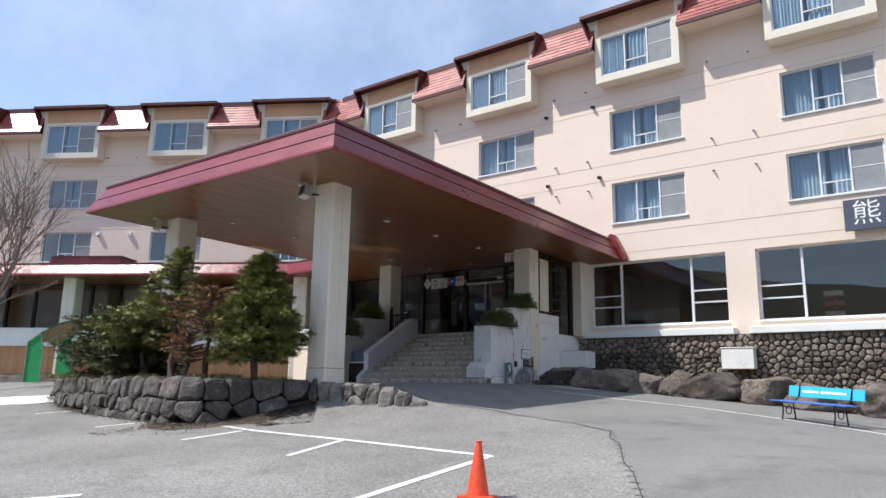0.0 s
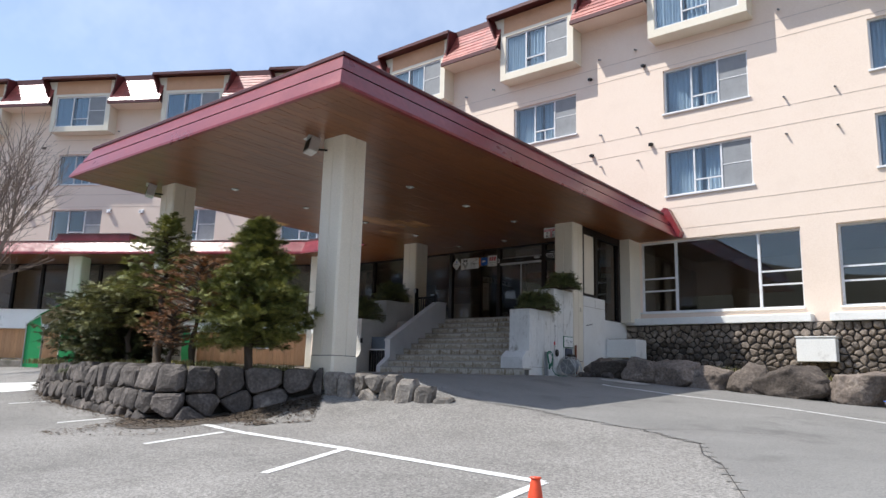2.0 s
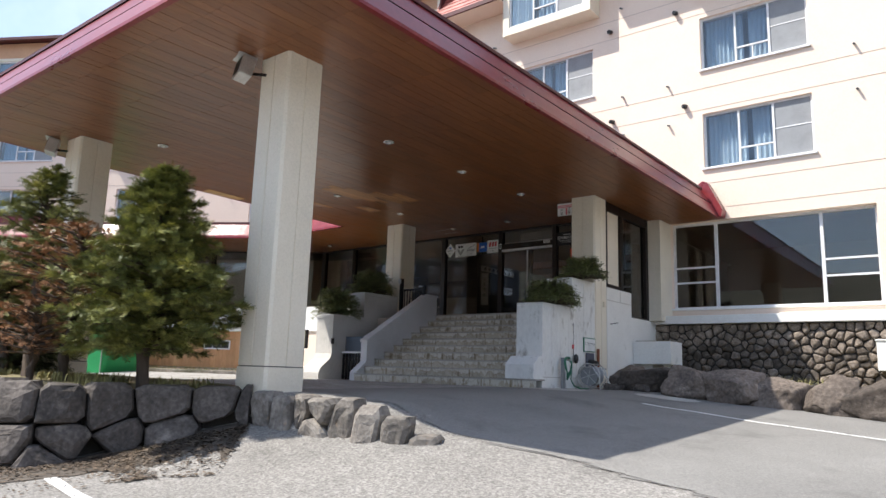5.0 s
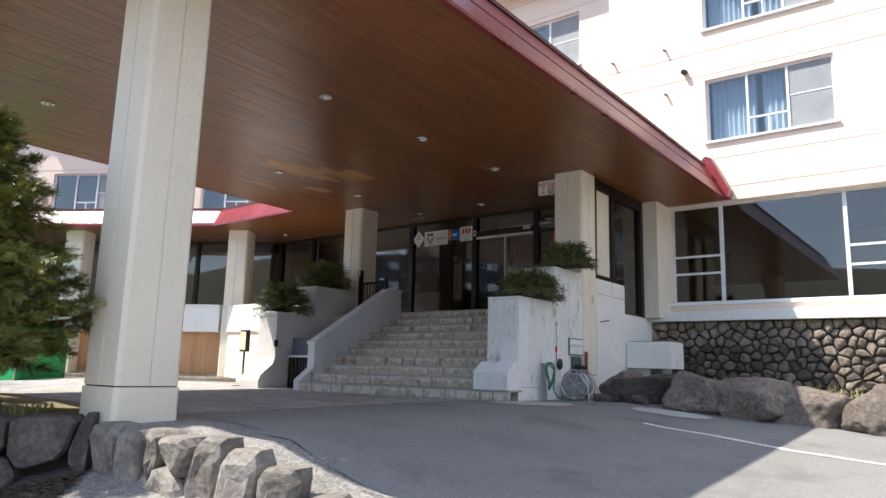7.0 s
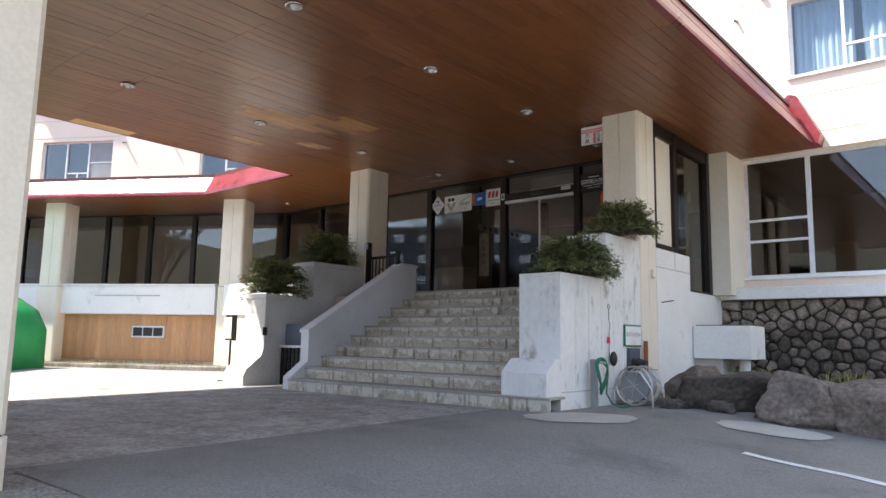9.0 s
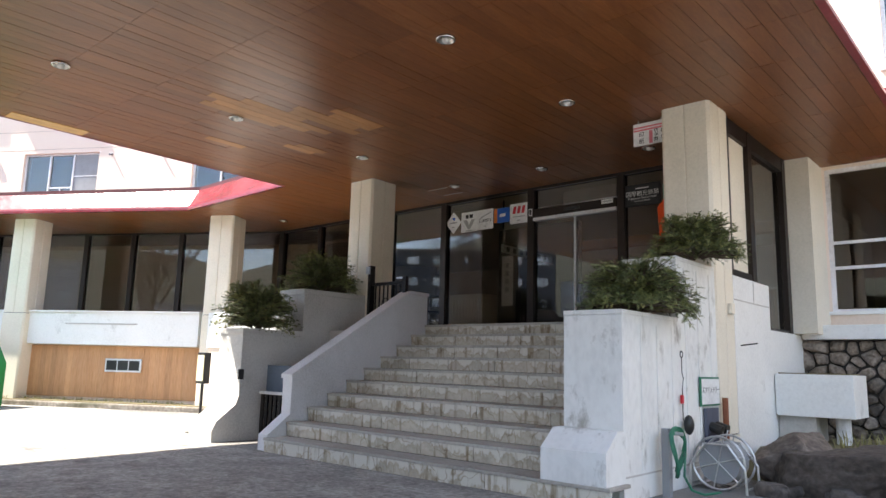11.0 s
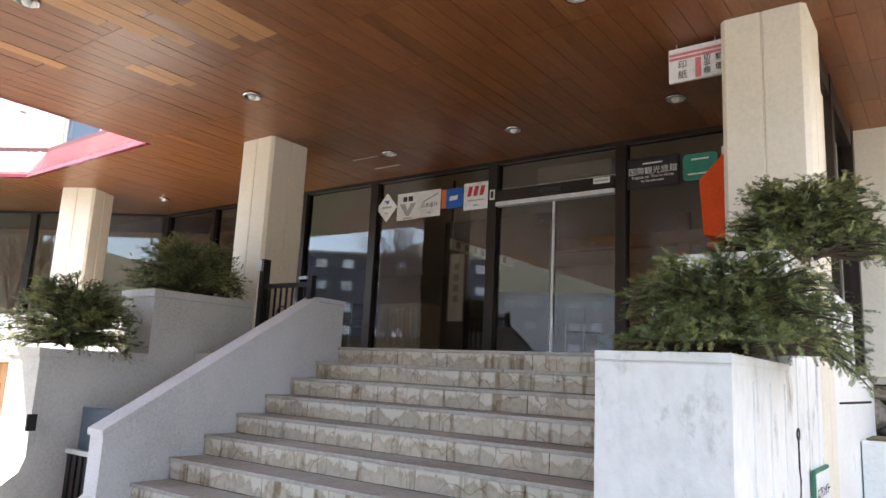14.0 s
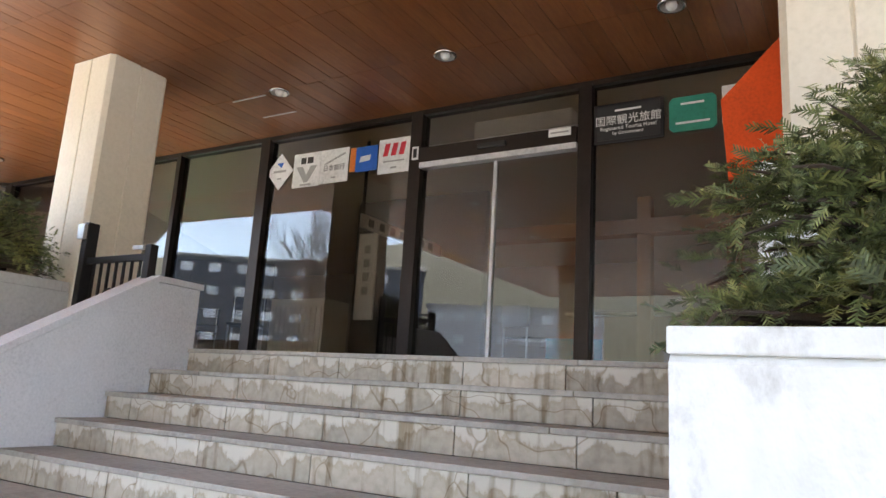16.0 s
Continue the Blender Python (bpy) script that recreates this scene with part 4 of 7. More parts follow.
bm = prism(bmesh.new(), [(16.30, 2.03), (16.30, 2.30), (16.50, 2.46), (16.635, 2.46), (16.635, 2.03)], -11.24, -10.62, YZ)
part("foot_block", bm, M["planter_white"], pr, "white sloped foot block")
part("panel_joint", boxed(-10.6415, -10.636, 16.66, 18.8, 2.07, 2.085), M["grey_conc"], pr)
for k in range(6):
    y = 16.98 + k * 0.33
    part("panel_rib", boxed(-10.645, -10.632, y, y + 0.03, 2.1, 3.38 if y < 17.78 else 4.0), M["planter_white"], pr)
# side wall behind the column
sw = part("side_wall", prism(bmesh.new(), [(19.41, 1.6), (19.41, 4.09), (20.72, 4.09), (20.72, 3.52), (22.18, 3.52), (22.18, 1.6)], -10.86, -10.64, YZ), M["white"])
tagged(sw, "white concrete side wall stepping down behind the column", "wall", kind="structure")
part("panel_joint", boxed(-10.641, -10.636, 19.42, 20.71, 3.80, 3.815), M["grey_conc"], sw)
part("panel_joint", boxed(-10.641, -10.636, 20.10, 20.115, 3.82, 4.08), M["grey_conc"], sw)

pl = empty("stair_planter")
tagged(pl, "weathered concrete planter with a flared foot beside the stair", "planter", kind="structure")
out = [(16.66, 1.6), (16.30, 1.6), (16.28, 2.02), (16.34, 2.14), (16.62, 2.36), (16.66, 2.48), (16.66, 3.33), (17.68, 3.33), (17.68, 3.98), (19.0, 3.98), (19.0, 1.6)]
part("body", prism(bmesh.new(), out, -17.0, -16.42, YZ), M["grey_conc"], pl)
for y0, y1, z in ((16.64, 17.67, 3.33), (17.66, 18.9, 3.98)):
    for x0, x1, ya, yb in ((-17.02, -16.40, y0, y0 + 0.10), (-17.02, -16.40, y1 - 0.06, y1), (-17.02, -16.92, y0 + 0.1, y1 - 0.06), (-16.50, -16.40, y0 + 0.1, y1 - 0.06)):
        part("rim", boxed(x0, x1, ya, yb, z, z + 0.08, bevel=0.006), M["grey_conc"], pl)
    part("soil", boxed(-16.92, -16.50, y0 + 0.1, y1 - 0.06, z, z + 0.05), M["soil"], pl)
# wall between planter and stair
o = part("well_wall", boxed(-16.42, -15.52, 18.2, 18.4, 1.0, 3.45), M["grey_conc"])
tagged(o, "concrete wall at the back of the basement well", "wall", kind="structure")

# ---------------------------------------------------------------- entrance glazing
GY = 21.06
glz = empty("entrance_glazing")
tagged(glz, "dark-framed glass entrance screen", "glazing", kind="structure")
for x, w in ((-11.0, 0.08), (-12.87, 0.12), (-14.57, 0.13), (-16.58, 0.13), (-18.02, 0.07), (-20.34, 0.10), (-21.79, 0.16)):
    part("mullion", boxed(x - w / 2, x + w / 2, GY - 0.06, GY + 0.08, FL, SOF - 0.03), M["frame_dark"], glz)
part("head", boxed(-22.0, -10.9, GY - 0.05, GY + 0.07, SOF - 0.05, SOF - 0.002), M["frame_dark"], glz)
part("sill", boxed(-22.0, -10.9, GY - 0.05, GY + 0.07, FL - 0.003, FL + 0.035), M["frame_dark"], glz)
for a, b, z0 in ((-12.81, -11.04, FL), (-16.51, -14.64, FL), (-17.98, -16.65, FL), (-20.29, -18.06, FL), (-21.71, -20.39, FL), (-14.5, -12.93, 5.66)):
    p = part("pane", boxed(a, b, GY, GY + 0.008, z0 + 0.04, SOF - 0.05), M["glass_dark"], glz)
    p.visible_shadow = False
door = empty("entrance_door")
tagged(door, "pair of automatic sliding glass entrance doors, closed", "door", kind="structure")
header = part("header_box", boxed(-14.50, -12.935, GY - 0.09, GY + 0.06, 5.51, 5.655, bevel=0.006), M["frame_dark"], door)
part("header_trim", boxed(-14.50, -12.935, GY - 0.085, GY + 0.02, 5.455, 5.508), M["alu"], header, "silver strip under the header")
part("sensor", boxed(-13.86, -13.58, GY - 0.13, GY - 0.092, 5.555, 5.60, bevel=0.008), M["black"], header)
part("door_leaf", boxed(-14.50, -13.735, GY + 0.0, GY + 0.01, FL + 0.04, 5.455), M["glass_dark"], door).visible_shadow = False
part("door_leaf", boxed(-13.705, -12.935, GY + 0.0, GY + 0.01, FL + 0.04, 5.455), M["glass_dark"], door).visible_shadow = False
part("meeting_stile", boxed(-13.735, -13.705, GY - 0.02, GY + 0.03, FL + 0.03, 5.455), M["alu"], door, "bright metal meeting stile")

# lobby shell
lob = part("lobby_floor", boxed(-24.5, -10.9, 21.14, 30, FL - 0.1, FL - 0.01), M["room_floor"])
tagged(lob, "dark lobby floor behind the glass", "floor", kind="structure")
o = part("ceiling_lobby", boxed(-24.5, -10.9, 21.14, 30, SOF - 0.002, SOF + 0.01), M["cream"])
tagged(o, "dim lobby ceiling", "ceiling", kind="structure")
o = part("lobby_wall", boxed(-24.5, -10.9, 29, 29.2, FL - 0.1, SOF - 0.003), M["room"])
tagged(o, "dim lobby back wall", "wall", kind="structure")
o = part("lobby_wall", boxed(-10.98, -10.9, 22.9, 29, FL, SOF - 0.003), M["room"])
tagged(o, "dim lobby side wall", "wall", kind="structure")

# glazed return between the column and the facade
ret = empty("side_glazing")
tagged(ret, "dark-framed side window between column and facade", "glazing", kind="structure")
for y, w in ((19.46, 0.10), (20.27, 0.14), (21.75, 0.14)):
    part("mullion", boxed(-10.80, -10.66, y - w / 2, y + w / 2, 4.10 if y < 20.5 else 3.53, SOF - 0.003), M["frame_dark"], ret)
part("head", boxed(-10.80, -10.67, 19.51, 21.68, 5.86, SOF - 0.004), M["frame_dark"], ret)
part("rail", boxed(-10.80, -10.67, 19.51, 20.2, 4.10, 4.18), M["frame_dark"], ret)
part("blind_panel", boxed(-10.75, -10.72, 19.51, 20.2, 4.18, 5.86), M["cream"], ret, "cream blind panel")
p = part("pane", boxed(-10.74, -10.73, 20.34, 21.68, 3.55, 5.86), M["glass_dark"], ret)
p.visible_shadow = False
part("sill", boxed(-10.80, -10.67, 20.34, 21.68, 3.525, 3.56), M["frame_dark"], ret)
o = part("pier", boxed(-10.86, -10.345, 21.82, 22.55, 3.53, SOF - 0.003), M["cream"])
tagged(o, "cream pier between side window and facade", "wall", kind="structure")


# ---------------------------------------------------------------- ground-floor shop windows
def shop_window(x0, x1, mulls, rails):
    s = empty("shop_window")
    tagged(s, "large silver-framed ground-floor window over a stone base", "window", "ground floor windows", "structure")
    z0, z1, y = 3.86, 6.06, 22.80
    bm = bmesh.new()
    box(bm, x0, x1, y - 0.05, y + 0.03, z0, z0 + 0.07)
    box(bm, x0, x1, y - 0.05, y + 0.03, z1 - 0.06, z1)
    box(bm, x0, x0 + 0.06, y - 0.05, y + 0.03, z0 + 0.07, z1 - 0.06)
    box(bm, x1 - 0.06, x1, y - 0.05, y + 0.03, z0 + 0.07, z1 - 0.06)
    part("window_frame", bm, M["alu_white"], s)
    for x in mulls:
        part("mullion", boxed(x - 0.035, x + 0.035, y - 0.07, y + 0.025, z0 + 0.07, z1 - 0.06), M["alu_white"], s)
    for a, b in rails:
        for z in (4.52, 4.90):
            part("guard_rail", boxed(a, b, y - 0.06, y - 0.03, z, z + 0.045), M["alu_white"], s)
    p = part("pane", boxed(x0 + 0.06, x1 - 0.06, y - 0.012, y - 0.004, z0 + 0.07, z1 - 0.06), M["glass_dark"], s)
    p.visible_shadow = False
    part("window_sill", boxed(x0 - 0.02, x1 + 0.02, 22.50, y - 0.05, z0 - 0.03, z0 + 0.02, bevel=0.008), M["white"], s)
    return s


shop_window(-10.35, -5.77, (-9.27, -6.90), ((-10.29, -9.305), (-6.865, -5.83)))
shop_window(-4.90, 0.3, (-3.66, -1.0), ((-4.84, -3.695), (-0.965, 0.24)))
shop_window(1.1, 5.7, (2.3, 4.5), ((1.16, 2.265),))
o = part("shop_wall", boxed(-10.3, 12, 27.5, 27.7, 3.4, 6.3), M["room"])
tagged(o, "dim back wall of the ground-floor room", "wall", kind="structure")
o = part("shop_floor", boxed(-10.3, 12, 22.9, 27.5, 3.5, 3.6), M["room_floor"])
tagged(o, "dark floor of the ground-floor room", "floor", kind="structure")
o = part("ceiling_shop", boxed(-10.3, 12, 22.9, 27.5, 6.15, 6.25), M["room"])
tagged(o, "dim ceiling of the ground-floor room", "ceiling", kind="structure")
# white ledge over the stone base
for a, b in ((-10.63, -5.55), (-5.12, 5.9)):
    o = part("ledge", boxed(a, b, 22.08, 22.545, 3.46, 3.66, bevel=0.012), M["white"])
    tagged(o, "white concrete ledge over the stone base", "ledge", kind="structure")


# ---------------------------------------------------------------- low wing, ground floor
wing = Matrix.Translation((-21.75, 18.95, 0)) @ Matrix.Rotation(radians(30), 4, "Z")
band = part("sill_band", boxed(-19, -0.02, 0.10, 0.36, 3.21, 3.93, wing, 0.012), M["white"])
tagged(band, "white concrete sill band under the wing windows", "wall", kind="structure")
part("sill_cap", boxed(-19, -0.02, 0.06, 0.42, 3.93, 3.965, wing), M["white"], band)
part("band_relief", boxed(-3.3, -1.5, 0.085, 0.102, 3.66, 3.69, wing), M["grey_conc"], band)
o = part("sill_band", boxed(-21.4, -17.0, 19.0, 19.3, 3.21, 3.93), M["white"])
tagged(o, "white concrete sill band beside the planter", "wall", kind="structure")
o = part("base_wall", boxed(-21.4, -16.9, 19.05, 19.3, 1.6, 3.21), M["peach"])
tagged(o, "peach base wall below the sill band", "wall", kind="structure")
back = part("base_wall", boxed(-19, 0.2, 0.30, 0.45, 1.4, 3.21, wing), M["peach"])
tagged(back, "peach base wall of the low wing", "wall", kind="structure")
kerb = part("kerb", boxed(-19, 0.9, -0.35, 0.3, 1.3, 1.98, wing, 0.03), M["kerb"])
tagged(kerb, "weathered concrete kerb with moss along the wing", "kerb", kind="structure")
part("moss_strip", boxed(-19, 0.85, -0.2, 0.28, 1.975, 1.995, wing), M["soil"], kerb)
lw = empty("wing_glazing")
tagged(lw, "dark-framed glass wall of the wing's ground floor", "glazing", kind="structure")
gm = Matrix.Translation((-21.79, 21.06, 0)) @ Matrix.Rotation(radians(30), 4, "Z")
for k in range(14):
    x = -0.02 - 1.34 * k
    if k:
        part("mullion", boxed(x - 0.06, x + 0.06, -0.05, 0.08, 3.9, SOF - 0.03, gm), M["frame_dark"], lw)
    p = part("pane", boxed(x - 1.28, x - 0.06, 0.0, 0.008, 3.94, SOF - 0.05, gm), M["glass_dark"], lw)
    p.visible_shadow = False
part("head", boxed(-19, 0, -0.04, 0.06, SOF - 0.05, SOF - 0.003, gm), M["frame_dark"], lw)
part("sill", boxed(-19, 0, -0.05, 0.07, 3.88, 3.94, gm), M["frame_dark"], lw)
o = part("wing_floor", boxed(-19, 0.0, -1.6, 7.0, 3.7, 3.87, gm), M["room_floor"])
tagged(o, "dark floor of the wing's ground floor", "floor", kind="structure")
o = part("wing_wall", boxed(-19, 2.5, 6.0, 6.2, 3.8, SOF, gm), M["room"])
tagged(o, "dim back wall of the wing's ground floor", "wall", kind="structure")
o = part("ceiling_wing", boxed(-19, 1.5, 0.09, 6.0, SOF - 0.002, SOF + 0.02, gm), M["room"])
tagged(o, "dim ceiling of the wing's ground floor", "ceiling", kind="structure")


# ---------------------------------------------------------------- stones
def stone_mesh(name, seed, material, detail=2, cuts=12, rough=0.06, sharp=0.97, face=(0.36, 0.42), edge=(0.42, 0.54), tilt=0.16):
    """A stone of unit size: a ball cut flat by some planes, with worn, pitted faces."""
    rnd = random.Random(seed)
    bm = bmesh.new()
    bmesh.ops.create_icosphere(bm, subdivisions=detail, radius=0.7)
    planes = []
    for ax in range(3):
        for sg_ in (-1, 1):
            v = [rnd.gauss(0, tilt) for _ in range(3)]
            v[ax] += sg_
            planes.append((Vector(v).normalized(), rnd.uniform(*face)))
    for _ in range(cuts):
        planes.append((Vector((rnd.gauss(0, 1), rnd.gauss(0, 1), rnd.gauss(0, 1))).normalized(), rnd.uniform(*edge)))
    for n, d in planes:
        for v in bm.verts:
            over = v.co.dot(n) - d
            if over > 0:
                v.co -= n * over * sharp
    off = Vector((seed * 1.7, 0, 0))
    for v in bm.verts:
        v.co *= 1 + rough * noise.noise(v.co * 3.2 + off) + rough * 0.6 * noise.noise(v.co * 8 + off) + rough * 0.3 * noise.noise(v.co * 17 + off)
    lo = [min(v.co[i] for v in bm.verts) for i in range(3)]
    hi = [max(v.co[i] for v in bm.verts) for i in range(3)]
    for v in bm.verts:
        v.co = Vector(((v.co[i] - (lo[i] + hi[i]) / 2) / (hi[i] - lo[i]) for i in range(3)))
    return mesh_of(name, bm, material, smooth=True)


def along(path, s):
    """The point and heading at s metres along a plan line."""
    for (x0, y0), (x1, y1) in zip(path, path[1:]):
        d = math.hypot(x1 - x0, y1 - y0)
        if s <= d:
            return x0 + (x1 - x0) * s / d, y0 + (y1 - y0) * s / d, math.degrees(math.atan2(y1 - y0, x1 - x0))
        s -= d
    return x1, y1, math.degrees(math.atan2(y1 - y0, x1 - x0))


def length(path):
    return sum(math.hypot(b[0] - a[0], b[1] - a[1]) for a, b in zip(path, path[1:]))


big_stones = [stone_mesh("stone", 30 + i, M["stone"], 3, 8, 0.10) for i in range(10)]


def cell_of(i, seeds, lo, hi):
    """The patch of a wall's face that is nearest to seed i, as an outline in (along, up), cut at lo(s) and hi(s)."""
    sx, sy = seeds[i]
    poly = [(sx - 0.7, sy - 0.7), (sx + 0.7, sy - 0.7), (sx + 0.7, sy + 0.7), (sx - 0.7, sy + 0.7)]
    planes = [(tx - sx, ty - sy, ((tx * tx + ty * ty) - (sx * sx + sy * sy)) / 2) for j, (tx, ty) in enumerate(seeds) if j != i and abs(tx - sx) < 1.3 and abs(ty - sy) < 1.3]
    planes += [(0, 1, hi), (0, -1, -lo)]
    for a, b, c in planes:
        out = []
        for p, q in zip(poly, poly[1:] + poly[:1]):
            dp, dq = a * p[0] + b * p[1] - c, a * q[0] + b * q[1] - c
            if dp <= 0:
                out.append(p)
            if (dp < 0 < dq) or (dq < 0 < dp):
                f = dp / (dp - dq)
                out.append((p[0] + (q[0] - p[0]) * f, p[1] + (q[1] - p[1]) * f))
        poly = out
        if len(poly) < 3:
            return []
    return poly


def fitted_stone(poly, place, gap, depth, bulge, seed, rounds=2, small=False):
    """A stone that fills an outline: rounded corners, a domed, pitted face; place(s, h, out) gives the point in the world."""
    if len(poly) < 3:
        return None
    rnd = random.Random(seed)
    for _ in range(rounds):
        poly = [(p[0] * (1 - f) + q[0] * f, p[1] * (1 - f) + q[1] * f) for p, q in zip(poly, poly[1:] + poly[:1]) for f in (0.17, 0.83)]
    if len(poly) > 18:
        poly = poly[::2]
    cx_, cy_ = sum(p[0] for p in poly) / len(poly), sum(p[1] for p in poly) / len(poly)
    size = sum(math.hypot(p[0] - cx_, p[1] - cy_) for p in poly) / len(poly)
    if size < 0.03:
        return None
    tx, ty, push = rnd.gauss(0, 0.10), rnd.gauss(0, 0.10), rnd.uniform(-0.3, 0.3) * bulge
    bm = bmesh.new()
    rings = []
    g = 1 - gap / size
    levels = ((1.0, -depth), (1.0, 0.0), (0.91, 0.72), (0.66, 0.95), (0.34, 1.0)) if not small else ((1.0, -depth), (1.0, 0.0), (0.86, 0.75), (0.5, 1.0))
    for f, o in levels:
        row = []
        for p in poly:
            u, v = cx_ + (p[0] - cx_) * g * f, cy_ + (p[1] - cy_) * g * f
            out = o if o < 0 else o * bulge + push + (u - cx_) * tx + (v - cy_) * ty + 0.55 * bulge * noise.noise((u * 6 + seed, v * 6, o * 0.5)) * (o > 0.1)
            w = 0.05 * size * (noise.noise((u * 14, v * 14, seed + o)))
            row.append(bm.verts.new(place(u + w, v - w, out)))
        rings.append(row)
    k = len(poly)
    for a, b in zip(rings, rings[1:]):
        for j in range(k):
            bm.faces.new((a[j], a[(j + 1) % k], b[(j + 1) % k], b[j]))
    bm.faces.new(rings[-1])
    return bm


PLANTER = [(-21.6, 11.2), (-21.2, 9.95), (-18.9, 9.22), (-16.5, 8.72), (-14.0, 8.34), (-12.5, 8.14), (-12.0, 8.16), (-11.78, 8.40), (-11.76, 8.85), (-11.66, 9.28), (-11.34, 9.68), (-10.98, 10.03), (-10.70, 10.30)]
TOP = 1.84
bed = empty("rockery_wall")
tagged(bed, "dry-laid retaining wall of dark lava stones round the shrub bed", "stone wall", kind="structure")
rnd = random.Random(8)
L = length(PLANTER)
CORNER = 10.2


def rockery_face(s, h, out):
    """A point on the retaining wall: s along its foot, h below its top edge, out from its leaning face."""
    s = min(L - 0.02, max(0.02, s))
    x0, y0, _ = along(PLANTER, max(0, s - 0.16))
    x1, y1, _ = along(PLANTER, min(L, s + 0.16))
    x, y = (x0 + x1) / 2, (y0 + y1) / 2
    d = math.hypot(x1 - x0, y1 - y0)
    nx_, ny_ = (y1 - y0) / d, -(x1 - x0) / d
    out -= 0.16 * (h + 0.9)
    return Vector((x + nx_ * (out + 0.12), y + ny_ * (out + 0.12), TOP + h))


seeds = []
for h0, w0, w1 in ((-0.21, 0.36, 0.56), (-0.56, 0.31, 0.60), (-0.84, 0.27, 0.50), (-1.08, 0.30, 0.50)):
    s = rnd.uniform(0.05, 0.3)
    while s < L:
        w = w0 if s < CORNER - 0.3 else w1
        seeds.append((s + rnd.uniform(-0.08, 0.08) * w, h0 * (1.0 if s < CORNER else 1.06) + rnd.uniform(-0.06, 0.06)))
        s += w * rnd.uniform(0.8, 1.25)
seeds += [(L + 0.22, h) for h in (-0.2, -0.6)]
for i, (s, h) in enumerate(seeds):
    if s > L:
        continue
    x, y, a = along(PLANTER, min(L, max(0, s)))
    foot = ground_z(x + 0.1 * math.sin(radians(a)), y - 0.1 * math.cos(radians(a))) - TOP
    if h < foot - 0.02:
        continue
    bm = fitted_stone(cell_of(i, seeds, foot - 0.10, 0.02 + 0.045 * rnd.uniform(-1, 1)), rockery_face, 0.012, 0.26, 0.085 if s < CORNER else 0.06, i, 1)
    if bm:
        part("stone", bm, M["stone"], bed)
# leaf litter swept against the foot of the wall, thinning out over the asphalt
# the strip below is dirt, widened past the corner as painted tree shade
bm = bmesh.new()
rows = []
for i in range(161):
    s = 1.5 + (L - 1.55) * i / 160
    p, q = rockery_face(s, -0.9, 0.0), rockery_face(s, -0.9, 1.0)
    wide = (0.10 + 0.75 * smoothstep(CORNER - 0.4, CORNER + 0.8, s)) * (1 + 0.55 * noise.noise((s * 1.6, 2, 7)) + 0.4 * noise.noise((s * 6, 1, 3)))
    rows.append([bm.verts.new((p.x + (q.x - p.x) * d, p.y + (q.y - p.y) * d, ground_z(p.x + (q.x - p.x) * d, p.y + (q.y - p.y) * d) + 0.008)) for d in (-0.2, 0.0, wide * 0.5, wide)])
for p, q in zip(rows, rows[1:]):
    for k in range(3):
        bm.faces.new((p[k], q[k], q[k + 1], p[k + 1]))
tagged(part("dirt_strip", bm, M["dirt_shade"], smooth=True), "dark dirt and painted tree shade at the foot of the rockery wall", "ground", kind="structure")
rnd = random.Random(21)
verts, faces = [], []
for _ in range(9000):
    s = rnd.uniform(1.5, L) if rnd.random() < 0.35 else rnd.uniform(CORNER - 0.3, L)
    reach = 0.10 if s < CORNER else 0.48
    p = rockery_face(s, -0.9, 0.0)
    q = rockery_face(s, -0.9, 1.0)
    d = min(1.5, rnd.expovariate(1 / reach)) - 0.02
    x, y = p.x + (q.x - p.x) * d + rnd.gauss(0, 0.03), p.y + (q.y - p.y) * d + rnd.gauss(0, 0.03)
    z, r, a, f = ground_z(x, y) + 0.010 + rnd.random() * 0.012, rnd.uniform(0.012, 0.034), rnd.random() * 6.28, rnd.uniform(0.35, 0.7)
    o = len(verts)
    for k in range(4):
        t = a + k * math.pi / 2
        m_ = r if k % 2 else r * f
        verts.append((x + m_ * math.cos(t), y + m_ * math.sin(t), z + rnd.uniform(-0.004, 0.010)))
    faces.append((o, o + 1, o + 2, o + 3))
me = bpy.data.meshes.new("leaf_litter")
me.from_pydata(verts, [], faces)
me.materials.append(M["litter"])
tagged(new("leaf_litter", me), "brown fallen leaves and dirt at the foot of the rockery wall", "leaf litter", kind="stuff")
# earth fill behind the stones
bm = bmesh.new()
inner = []
for i in range(60):
    x, y, a = along(PLANTER, L * i / 59)
    inner.append((x - math.sin(radians(a)) * 0.16, y + math.cos(radians(a)) * 0.16))
inner += [(-11.1, 11.0), (-12.5, 11.5), (-16, 11.7), (-20.5, 12.0)]
prism(bm, inner, 0.9, TOP - 0.06)
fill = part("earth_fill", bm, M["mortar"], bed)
bm = bmesh.new()
cx, cy = -15.2, 10.2
rows = []
for r in range(10):
    f = (r / 9) ** 0.8
    rows.append([bm.verts.new((cx + (p[0] - cx) * f, cy + (p[1] - cy) * f, TOP - 0.05 + 0.10 * (1 - f ** 3) + 0.04 * noise.noise((cx + (p[0] - cx) * f * 3, (p[1] - cy) * f * 3, 2)))) for p in inner])
for a, b in zip(rows, rows[1:]):
    for i in range(len(inner)):
        bm.faces.new((a[i], a[(i + 1) % len(inner)], b[(i + 1) % len(inner)], b[i]))
bmesh.ops.remove_doubles(bm, verts=bm.verts, dist=1e-4)
part("earth_top", bm, M["soil"], bed, "dry grassy earth", smooth=True)

# single row of standing stones that edges the drive
edging = empty("stone_edging")
tagged(edging, "row of upright lava stones edging the drive", "stone edging", kind="structure")
